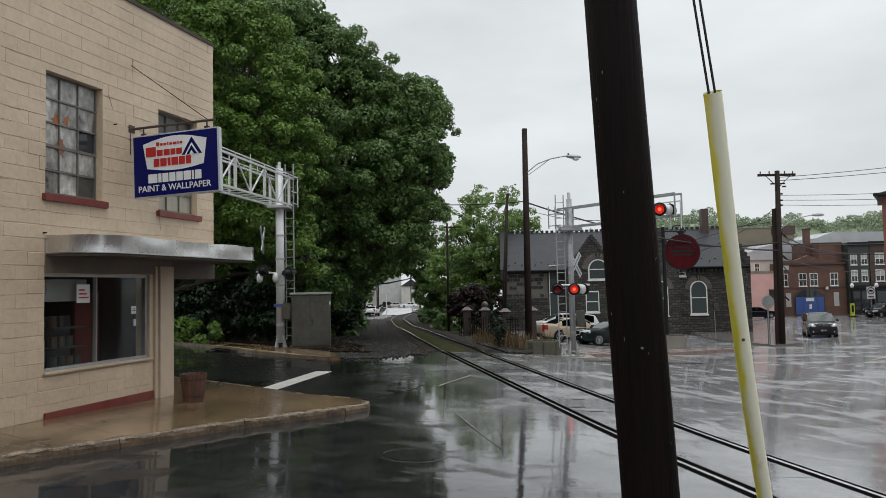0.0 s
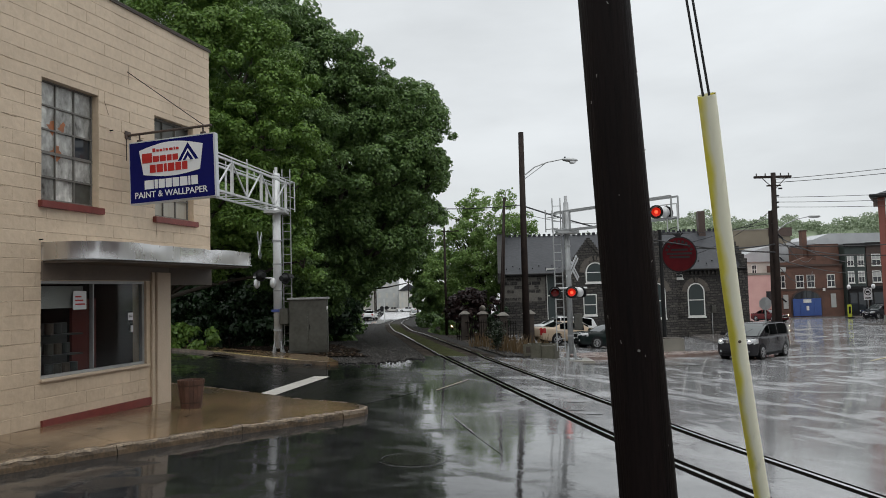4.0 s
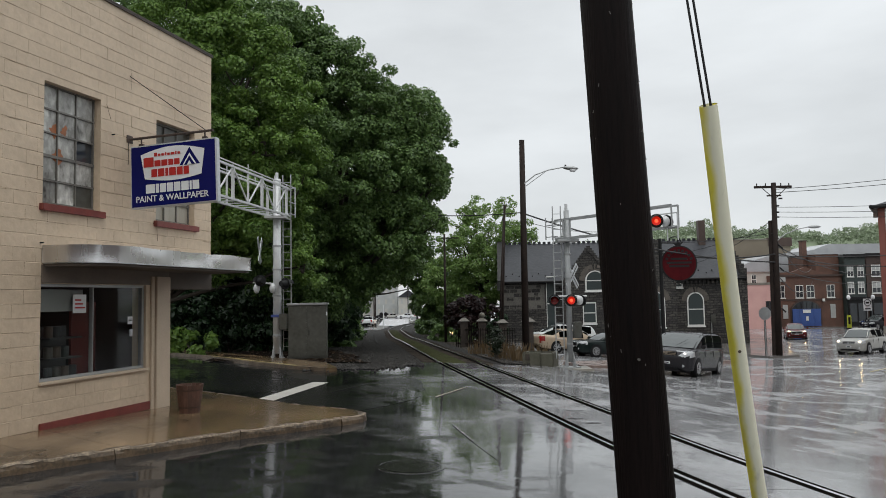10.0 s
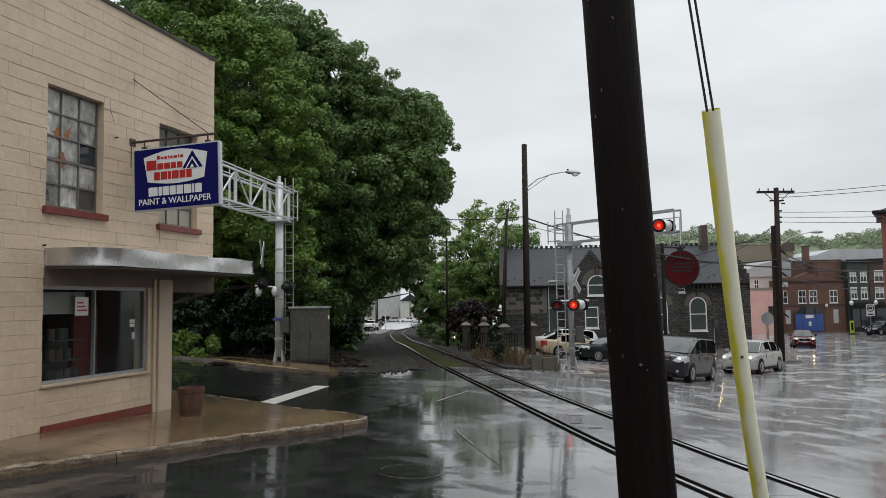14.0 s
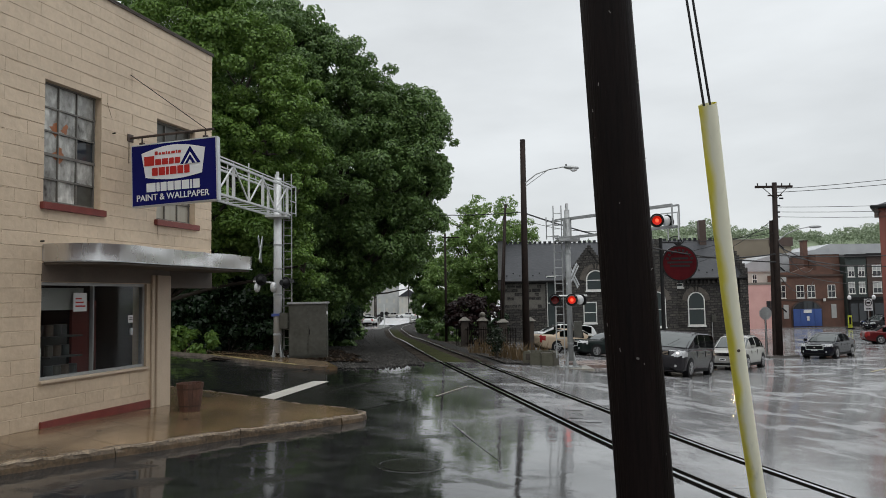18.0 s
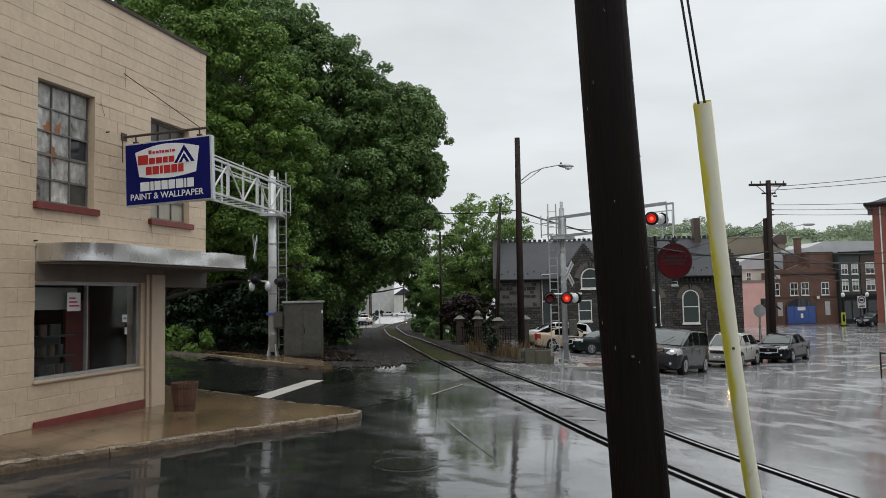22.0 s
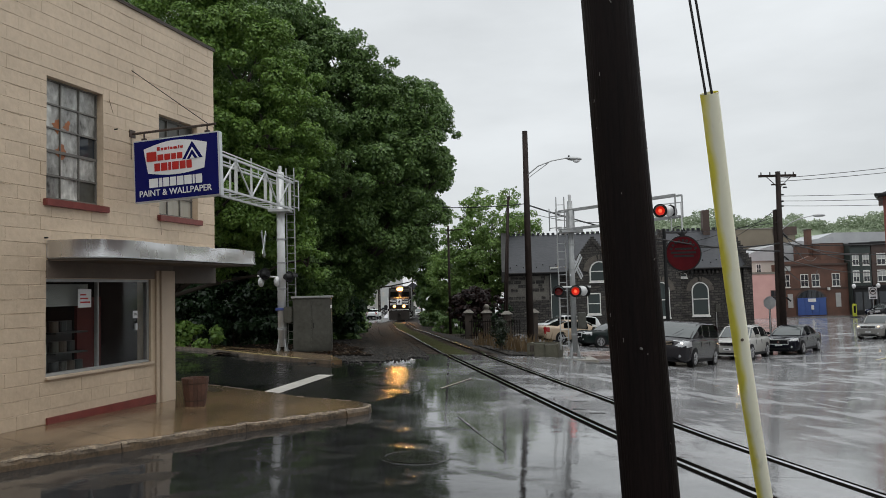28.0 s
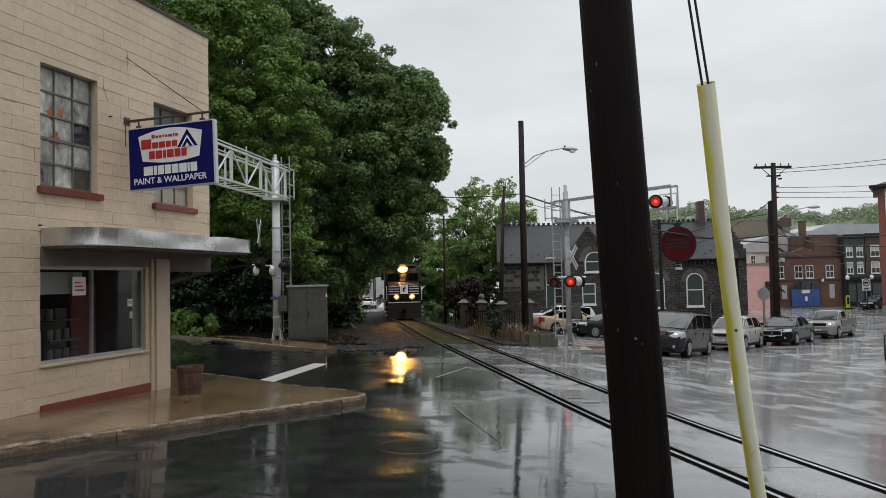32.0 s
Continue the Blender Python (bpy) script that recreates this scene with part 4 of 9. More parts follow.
def make_shop():
    shop = thing("shop_building", SHOP, "two-storey cream painted block shop with metal canopy", "building")
    # shell behind the face of blocks: 0.12 thick backing, openings left free
    B = 0.115
    def slab(x0, x1, z0, z1, y0=0.0, y1=0.3, name="wall", mat=BLOCK):
        part(name, box(x0, x1, y0, y1, z0, z1), mat, shop)
    y0 = 0.008
    slab(-10, 0.0, -0.4, 7.0, y0)
    slab(0.0, 2.97, -0.4, SHOPWIN[2], y0)
    slab(2.36, 2.97, SHOPWIN[2], 2.45, y0)
    slab(0.0, 2.36, SHOPWIN[3], 2.45, y0)
    slab(0.0, 4.35, 2.45, W1[2], y0)
    slab(1.18, 2.60, W1[2], W1[3], y0)
    slab(3.78, 4.35, W1[2], W1[3], y0)
    slab(0.0, 4.35, W1[3], 7.0, y0)
    part("wall", box(4.05, 4.35, 0.3, 12, 2.45, 7.0), BLOCK, shop)
    part("wall", box(-10, -9.7, 0.3, 12, -0.4, 7.0), BLOCK, shop)
    part("wall", box(-10, 4.35, 12, 12.3, -0.4, 7.0), BLOCK, shop)
    part("wall", box(2.72, 2.97, 0.3, 1.6, -0.4, 2.45), TRIM, shop)
    part("wall", box(2.97, 4.1, 1.6, 1.85, -0.4, 2.45), TRIM, shop)
    part("wall", box(4.1, 4.35, 1.6, 12, -0.4, 2.45), TRIM, shop)
    part("roof", box(-10, 4.35, 0.06, 12.3, 7.0, 7.05), SLATE, shop)
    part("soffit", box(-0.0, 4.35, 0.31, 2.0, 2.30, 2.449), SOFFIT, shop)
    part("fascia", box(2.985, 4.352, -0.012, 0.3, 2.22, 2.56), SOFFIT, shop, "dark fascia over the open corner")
    part("coping", box(-10, 4.37, -0.032, 0.36, 7.052, 7.09, bevel=0.01), BRONZE, shop, "brown metal coping")
    part("coping", box(-10, 4.37, -0.03, -0.003, 7.03, 7.05), BRONZE, shop, "dark metal coping")
    part("coping", box(4.03, 4.38, 0.36, 12.3, 7.05, 7.10), BRONZE, shop, "dark metal coping")
    # rooms behind the panes, unlit dimness put into near-black surfaces
    room = material("painted_dim_room", (0.024, 0.019, 0.017), (0.012, 0.010, 0.009), 0.8, scale=1.5)
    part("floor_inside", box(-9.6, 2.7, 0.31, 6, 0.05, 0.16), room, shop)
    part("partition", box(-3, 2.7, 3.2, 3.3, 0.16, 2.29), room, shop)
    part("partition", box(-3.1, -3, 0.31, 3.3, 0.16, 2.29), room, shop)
    # added dark sheet that hides the daylit cream wall at this end
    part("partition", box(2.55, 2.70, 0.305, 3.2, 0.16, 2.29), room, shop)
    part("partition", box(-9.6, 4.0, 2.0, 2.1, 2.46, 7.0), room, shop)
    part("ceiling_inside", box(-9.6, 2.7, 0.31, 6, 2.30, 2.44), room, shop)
    part("red_screen", box(1.42, 1.98, 0.75, 0.8, 0.4, 2.0), material("dark_red_cloth", (0.16, 0.03, 0.025), (0.1, 0.02, 0.018), 0.8), shop, "dark red display board behind the glass")
    shelf_mat = material("shelf_grey", (0.050, 0.060, 0.062), (0.03, 0.036, 0.036), 0.5)
    rack = part("display_shelf", box(0.62, 1.30, 0.74, 0.78, 0.3, 1.62), material("shelf_dark", (0.05, 0.06, 0.06), (0.03, 0.035, 0.035), 0.5), shop, "small display shelf with tins behind the glass")
    for k, z in enumerate((0.78, 1.10, 1.42)):
        part("shelf_board", box(0.62, 1.30, 0.42, 0.74, z, z + 0.025), shelf_mat, rack)
        for n in range(4 - k):
            part("tin", tube((0.72 + 0.17 * n, 0.55, z + 0.025), (0.72 + 0.17 * n, 0.55, z + 0.20), 0.065, n=14), (shelf_mat, GREY_PAINT, SOFFIT)[(n + k) % 3], rack)
    part("blind", box(0.06, 1.02, 0.17, 0.18, 1.86, 2.2), material("grey_blind", (0.30, 0.30, 0.29), (0.24, 0.24, 0.23), 0.7), shop, "half-drawn grey blind")
    # brown paint and the canopy's shadow, put together as one dark board
    part("lintel_board", box(-0.005, 2.98, -0.012, 0.006, 2.29, 2.56), material("lintel_brown_and_shade", (0.17, 0.13, 0.10), (0.11, 0.085, 0.065), 0.5, scale=2), shop, "brown board over the window, canopy shade in its colour")
    # red base board, pilaster
    part("base_board", box(0.0, 2.44, -0.035, 0.006, 0.10, 0.24, bevel=0.006), RED_PAINT, shop, "red-brown painted base board")
    part("base_board", box(0.0, 2.50, -0.012, 0.007, -0.1, 0.098), BLOCK, shop)
    for x0, x1, d in ((2.46, 2.55, 0.035), (2.56, 2.66, 0.07), (2.67, 2.975, 0.05)):
        part("pilaster", box(x0, x1, -d, 0.006, -0.1, 2.44, bevel=0.008), TRIM, shop, "cream painted pilaster boards")
    # shop window
    win = part("shop_window", box(0.02, 2.34, 0.09, 0.10, 0.86, 2.26), PANE, shop, "wide shop window with dark interior")
    win.visible_shadow = False
    for x0, x1, z0, z1 in ((0.0, 2.36, 0.83, 0.875), (0.0, 2.36, 2.235, 2.28), (0.0, 0.045, 0.876, 2.234), (2.30, 2.36, 0.876, 2.234), (1.108, 1.132, 0.876, 2.234)):
        part("window_frame", box(x0, x1, 0.05, 0.13, z0, z1, bevel=0.005), GALV, win)
    part("window_frame", box(-0.02, 2.40, -0.05, 0.05, 0.79, 0.828, bevel=0.006), TRIM, win, "cream sill")
    part("window_frame", box(0.05, 0.11, 0.105, 0.125, 0.88, 1.3), WHITE, win)
    # papers on the glass
    p1 = part("paper_sign", box(0.72, 1.0, 0.083, 0.087, 1.83, 2.12), SIGN_WHITE, shop, "white paper notice with red writing")
    for k in range(3):
        part("writing_bar", box(0.76, 0.97 - 0.04 * k, 0.079, 0.082, 1.90 + k * 0.06, 1.925 + k * 0.06), SIGN_RED, p1)
    p2 = part("paper_sign", box(1.98, 2.10, 0.083, 0.087, 1.61, 1.74), SIGN_WHITE, shop, "small white notice")
    part("writing_bar", box(2.0, 2.08, 0.079, 0.082, 1.66, 1.675), BLACK, p2)
    part("writing_bar", box(2.0, 2.08, 0.079, 0.082, 1.69, 1.70), BLACK, p2)
    part("door_lock", box(2.02, 2.08, 0.06, 0.089, 1.40, 1.52, bevel=0.005), SIGN_EDGE, shop)
    # upper windows: old steel sashes with broken and papered panes
    paper = material("grimy_pane", (0.62, 0.62, 0.58), (0.045, 0.04, 0.033), 0.12, rough2=0.4, scale=3.2, fine=11, fine_mix=0.5, coords="World", stretch=(1, 1, 0.6), rand=0.35)
    board = material("pale_board", (0.42, 0.40, 0.34), (0.30, 0.28, 0.23), 0.5, scale=2, coords="World", stretch=(4, 4, 0.5))
    orange = material("orange_poster", (0.40, 0.13, 0.045), (0.22, 0.09, 0.04), 0.5, scale=8, fine=20, coords="World")
    for wi, (x0, x1, z0, z1) in enumerate((W1, W2)):
        w = part("upper_window", box(x0 + 0.01, x1 - 0.01, 0.155, 0.16, z0, z1), GLASS, shop, "old steel window with grimy small panes")
        for k in range(4):
            x = x0 + 0.012 + (x1 - x0 - 0.045) * k / 3
            part("glazing_bar", box(x, x + 0.018, 0.12, 0.153, z0, z1), FRAME, w)
        for k in range(6):
            z = z0 + 0.005 + (z1 - z0 - 0.03) * k / 5
            part("glazing_bar", box(x0, x1, 0.123, 0.15, z, z + (0.045 if k in (0, 2, 5) else 0.025)), FRAME, w)
        rng = random.Random(20 + wi)
        cw, ch = (x1 - x0 - 0.045) / 3, (z1 - z0 - 0.03) / 5
        for i in range(3):
            for j in range(5):
                if i < 2 or rng.random() < 0.75:
                    xa, za = x0 + 0.042 + cw * i, z0 + 0.04 + ch * j
                    mt = paper if rng.random() < 0.92 else GREY_PAINT
                    part("pane", box(xa, xa + cw - 0.03, 0.150, 0.154, za, za + ch - 0.03), mt if wi == 0 else (board if j < 3 else GREY_PAINT), w)
        if wi == 0:
            # two orange paper cut-outs stuck behind the middle panes
            for cx, cz, r, tilt in ((x0 + 0.34, z0 + 1.16, 0.15, 20), (x0 + 0.55, z0 + 1.20, 0.12, 75), (x0 + 0.44, z0 + 0.80, 0.15, 55)):
                bm = bmesh.new()
                vs = [bm.verts.new((r * rr * math.cos(k * math.pi / 6), 0.0, r * rr * math.sin(k * math.pi / 6))) for k, rr in enumerate(rng.uniform(0.35, 1.0) for n in range(12))]
                bm.faces.new(vs)
                up = [v.co.copy() for v in vs]
                bk = [bm.verts.new(c + Vector((0, 0.002, 0))) for c in up]
                bm.faces.new(bk[::-1])
                part("paper_cutout", bm, orange, w, "orange paper leaf behind the pane", pose(cx, 0.146, cz, 0, tilt, 0))
        part("window_sill", box(x0 - 0.06, x1 + 0.07, -0.07, 0.14, z0 - 0.11, z0 - 0.004, bevel=0.008), RED_PAINT, w, "red-brown sill")
    # canopy of dented sheet metal, rounded where it meets the wall
    out = [(0.0, -0.005)]
    for k in range(25):
        a = math.pi / 2 * k / 24
        out.append((0.62 - 0.62 * math.cos(a), -0.9 * math.sin(a) - 0.005))
    out += [(4.37, -0.905), (4.37, -0.005)]
    out = [(min(x, 4.37), y) for x, y in out]
    # its front sheet is buckled in places
    edge = []
    for (xa, ya), (xb, yb) in zip(out, out[1:]):
        n = max(1, round(math.dist((xa, ya), (xb, yb)) / 0.06))
        edge += [(xa + (xb - xa) * k / n, ya + (yb - ya) * k / n) for k in range(n)]
    edge.append(out[-1])
    band = bmesh.new()
    rows = []
    for x, y in edge:
        buckle = 0.020 * math.exp(-((x - 2.95) / 0.16) ** 2) - 0.012 * math.exp(-((x - 0.62) / 0.13) ** 2) + 0.004 * math.sin(x * 5.1)
        crest = -0.016 * math.exp(-((x - 2.95) / 0.14) ** 2) + 0.004 * math.sin(x * 7 + 1) + 0.006 * math.sin(x * 2.3)
        col = []
        for k in range(6):
            t = k / 5
            bow = 0.010 * math.sin(math.pi * t) * math.sin(x * 3.1 + 0.6)
            z = 2.585 + (2.84 + crest - 2.585) * t
            col.append(band.verts.new((x, y + (buckle * t + bow if -0.9 < y < -0.02 or x < 4.36 else 0), z)))
        rows.append(col)
    for p, q in zip(rows, rows[1:]):
        for k in range(5):
            band.faces.new((p[k], q[k], q[k + 1], p[k + 1]))
    bmesh.ops.recalc_face_normals(band, faces=band.faces[:])
    part("canopy", band, ALU, shop, "dented bright metal canopy with rounded end", smooth_faces=True)
    part("canopy_top", prism([(x, y * 0.985) for x, y in out], 2.78, 2.80), ALU, shop)
    lip = bmesh.new()
    prism([(x + (0.02 if x < 4 else 0.02), y - 0.015) for x, y in out[1:-1]] + [(4.39, -0.25), (4.34, -0.25), (4.33, -0.86)] + [(x + 0.05, y + 0.03) for x, y in out[-3:0:-1]], 2.572, 2.586, lip)
    part("canopy_lip", lip, SIGN_EDGE, shop)
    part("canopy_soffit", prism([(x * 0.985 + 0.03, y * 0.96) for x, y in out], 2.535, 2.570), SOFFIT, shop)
    # hairline crack under the far window and a rusty hook
    part("crack", bar((1.90, -0.007, 5.70), (1.89, -0.007, 6.05), 0.004, 0.003), STAIN, shop, "hairline crack")
    part("crack", bar((1.30, -0.007, 5.28), (1.40, -0.007, 5.06), 0.006, 0.003), STAIN, shop, "hairline crack")
    part("crack", bar((2.62, -0.006, 3.36), (2.645, -0.006, 3.10), 0.006, 0.003), STAIN, shop, "hairline crack")
    for x, z in ((1.44, 4.80), (-0.03, 2.88)):
        part("hook", tube((x, 0.02, z), (x, -0.06, z), 0.012), BLACK, shop)


make_shop()


IRON = material("rusty_iron", (0.075, 0.048, 0.036), (0.022, 0.016, 0.014), 0.6, scale=9, fine=40, fine_mix=0.5)


def make_shop_sign():
    """The projecting box sign on its bracket; x runs out from the wall."""
    sign = thing("projecting_sign", SHOP @ pose(1.87, 0, 0, 0, 0, -90) @ pose(0, 0, 4.7, 0, -1.7, 0) @ pose(0, 0, -4.7), "blue projecting shop sign with white and red lettering", "sign")
    x0, x1, z0, z1, h = 0.06, 1.745, 3.57, 4.655, 0.055
    part("sign_box", box(x0, x1, -h, h, z0, z1, bevel=0.012), SIGN_EDGE, sign, "pale metal sign case")
    for side in (-1, 1):
        part("sign_face", box(x0 + 0.025, x1 - 0.025, side * (h + 0.001) - 0.003, side * (h + 0.001) + 0.003, z0 + 0.025, z1 - 0.025), SIGN_BLUE, sign, "dark blue face")
    f = -(h + 0.006)
    # white panel with bowed top and bottom, wider above
    bm = bmesh.new()
    cx, w = 0.5 * (x0 + x1), x1 - x0
    def at(u, v):
        return x0 + w * u, z0 + (z1 - z0) * v
    top = [at(0.13 + 0.74 * k / 14, 0.845 + 0.095 * math.sin(math.pi * k / 14)) for k in range(15)]
    bot = [at(0.83 - 0.655 * k / 14, 0.455 - 0.055 * math.sin(math.pi * k / 14)) for k in range(15)]
    vs = [bm.verts.new((x, f, z)) for x, z in top + bot]
    face = bm.faces.new(vs)
    r = bmesh.ops.extrude_face_region(bm, geom=[face])
    for v in r["geom"]:
        if isinstance(v, bmesh.types.BMVert):
            v.co.y -= 0.003
    bmesh.ops.recalc_face_normals(bm, faces=bm.faces[:])
    panel = part("emblem", bm, SIGN_WHITE, sign, "white emblem panel with red bars and a blue peak")
    g = f - 0.006

    def word(u0, u1, v0, v1, widths, mat, parent, y, tall=()):
        """Solid bars of the size of the letters of one word; the tall ones stand higher."""
        gap = 0.012
        unit = (u1 - u0 - gap * (len(widths) - 1)) / sum(widths)
        u = u0
        for k, wd in enumerate(widths):
            (xa, za), (xb, zb) = at(u, v0), at(u + unit * wd, v1 + (tall[k] if k < len(tall) else 0))
            part("writing_bar", box(xa, xb, y - 0.002, y, za, zb, bevel=0.004), mat, parent)
            u += unit * wd + gap
    word(0.29, 0.595, 0.800, 0.838, (1, 0.8, 0.9, 0.4, 0.8, 1.2, 0.4, 0.9), SIGN_RED, panel, g, (0.02, 0, 0, 0.01, 0, 0, 0.01))
    word(0.165, 0.585, 0.640, 0.735, (1.7, 1, 1, 0.8, 0.9), SIGN_RED, panel, g, (0.055,))
    word(0.255, 0.69, 0.475, 0.60, (1, 1.1, 0.5, 1.15, 1, 0.9), SIGN_RED, panel, g)
    px, pz = at(0.70, 0.615)
    for sx, sz, mt, dy in ((0.20, 0.30, SIGN_BLUE, 0), (0.135, 0.20, SIGN_WHITE, -0.003), (0.105, 0.155, SIGN_BLUE, -0.006), (0.045, 0.07, SIGN_WHITE, -0.009)):
        bm = bmesh.new()
        vs = [bm.verts.new((px + a, g + dy, pz + b)) for a, b in ((-sx, 0), (sx, 0), (0, sz))]
        bm.faces.new(vs)
        part("peak", bm, mt, panel)
    word(0.185, 0.80, 0.225, 0.365, (1.45, 0.5, 0.95, 0.95, 1.0, 1.15, 0.3, 1.0), SIGN_WHITE, sign, f)
    lettering("PAINT & WALLPAPER", 0.150, SIGN_WHITE, pose(*at(0.485, 0.0)[:1], f - 0.003, at(0, 0.135)[1], 90, 0, 0), sign, "lettering", 1.0, 0.001)
    # bracket, hangers and stay
    part("bracket", tube((-0.0, 0, 4.80), (1.66, 0, 4.79), 0.022), IRON, sign, "rusty iron bracket bar")
    part("wall_plate", box(-0.01, 0.02, -0.07, 0.07, 4.74, 4.87), IRON, sign)
    for x in (0.25, 1.5):
        part("hanger", tube((x, 0, z1), (x, 0, 4.79), 0.014), IRON, sign)
        part("hanger", box(x - 0.04, x + 0.04, -0.025, 0.025, z1, z1 + 0.04), IRON, sign)
    part("stay", tube((1.55, 0, 4.78), (0.0, 0, 5.95), 0.007, n=6), RUST, sign, "thin rusty stay")
    part("stay", tube((0.0, -0.02, 4.78), (0.02, -0.06, 4.35), 0.006, n=5), BLACK, sign)


make_shop_sign()


TUB_HOOP = material("brown_rusted_hoop", (0.085, 0.045, 0.032), (0.04, 0.024, 0.018), 0.6, scale=8)


def make_bucket():
    m = pose(-4.36, 12.85, zg(-4.36, 12.85) + 0.128) @ Matrix.Diagonal((0.86, 0.86, 1.03, 1))
    b = thing("planter_tub", m, "weathered brown wooden half-barrel tub on the pavement", "planter")
    wood = material("tub_wood", (0.135, 0.064, 0.042), (0.06, 0.03, 0.020), 0.6, scale=5, fine=25, rand=0.2)
    n = 18
    for k in range(n):
        a0, a1 = 2 * math.pi * (k + 0.03) / n, 2 * math.pi * (k + 0.97) / n
        bm = bmesh.new()
        vs = []
        for z, r in ((0.0, 0.195), (0.25, 0.235), (0.47, 0.265)):
            for a, rr in ((a0, r), (a1, r), (a1, r - 0.025), (a0, r - 0.025)):
                vs.append(bm.verts.new((rr * math.cos(a), rr * math.sin(a), z)))
        for lv in (0, 4):
            for i in range(4):
                j = (i + 1) % 4
                bm.faces.new((vs[lv + i], vs[lv + j], vs[lv + 4 + j], vs[lv + 4 + i]))
        bm.faces.new(vs[0:4][::-1])
        bm.faces.new(vs[8:12])
        part("stave", bm, wood, b)
    for z, r in ((0.10, 0.216), (0.38, 0.256)):
        bm = bmesh.new()
        bmesh.ops.create_cone(bm, cap_ends=False, segments=30, radius1=r - 0.006, radius2=r + 0.004, depth=0.024, matrix=Matrix.Translation((0, 0, z)))
        part("hoop", bm, TUB_HOOP, b)
    bm = bmesh.new()
    bmesh.ops.create_circle(bm, cap_ends=True, segments=24, radius=0.235, matrix=Matrix.Translation((0, 0, 0.40)))
    part("soil", bm, BARK, b)


make_bucket()


# ---- poles at hand ----
def make_near_pole():
    base = Vector((1.175, 4.2, zg(1.175, 4.2)))
    up = Vector((0.998 - 1.1325, 0, 3.598 - 0.748)).normalized()
    pole = thing("utility_pole", Matrix.Translation(base), "dark creosoted wooden utility pole standing close by", "utility pole")
    bm = bmesh.new()
    rings = 24
    for k in range(rings):
        a, b = 11.0 * k / rings - 0.3, 11.0 * (k + 1) / rings - 0.3
        r = lambda h: 0.163 - 0.004 * h
        tube(up * a, up * b, r(a), r(b), bm, 20, caps=k in (0, rings - 1))
    bmesh.ops.remove_doubles(bm, verts=bm.verts[:], dist=0.001)
    part("shaft", bm, POLE_WOOD, pole, smooth_faces=True)
    rng = random.Random(3)
    grey = material("staple_grey", (0.28, 0.26, 0.24), (0.18, 0.17, 0.16), 0.4, metal=0.5)
    for k in range(18):
        h, a = rng.uniform(0.9, 4.2), rng.uniform(-2.9, -0.3)
        r = 0.163 - 0.004 * h
        c = up * h + Vector((math.cos(a) * r, math.sin(a) * r, 0))
        s = rng.uniform(0.006, 0.03)
        part("staple", bar(c, c + (up + Vector((rng.uniform(-0.8, 0.8), 0, 0))) * s * 0.7, 0.003, 0.003), grey, pole)
    part("bolt", tube(up * 1.72 + Vector((-0.02, -0.15, 0)), up * 1.72 + Vector((-0.02, -0.167, 0)), 0.007), grey, pole)
    guy = thing("guy_wire", pose(0, 0, 0), "steel guy wires with yellowed plastic guard", "guy wire")
    a = Vector((1.385, 3.7, 2.914))
    b = Vector((1.912, 4.50, 0.647))
    d = (a - b).normalized()
    foot = b - d * ((b.z - zg(b.x, b.y)) / d.z)
    e1 = (Vector((1, 0, 0)) - d * d.x).normalized()
    e2 = d.cross(e1)
    # the plastic tube bows a little to the west between its ends
    def axis(k):
        return foot.lerp(a, k) - e1 * 0.022 * math.sin(math.pi * min(1.0, max(0.0, (k - 0.12) / 0.86)))
    bm = bmesh.new()
    rings = [[bm.verts.new(axis(k / 36) + (e1 * math.cos(q) + e2 * math.sin(q)) * (0.0440 + 0.0015 * k / 36)) for q in (2 * math.pi * n / 24 for n in range(24))] for k in range(37)]
    for r, q in zip(rings, rings[1:]):
        for n in range(24):
            bm.faces.new((r[n], r[(n + 1) % 24], q[(n + 1) % 24], q[n]))
    bmesh.ops.recalc_face_normals(bm, faces=bm.faces[:])
    part("guard", bm, YELLOW, guy, "yellowed plastic guy guard", smooth_faces=True)
    c = axis(0.583)
    part("bolt", tube(c + Vector((-0.008, -0.035, 0)), c + Vector((-0.01, -0.052, 0)), 0.0085), GUY_BOLT, guy, "rusty bolt")
    top = base + up * 10.5
    for s in (-0.018, 0.014):
        part("wire", tube(a + Vector((s, 0, -0.01)), top + Vector((s, 0, 0)), 0.0065, n=8), BLACK, guy)


make_near_pole()


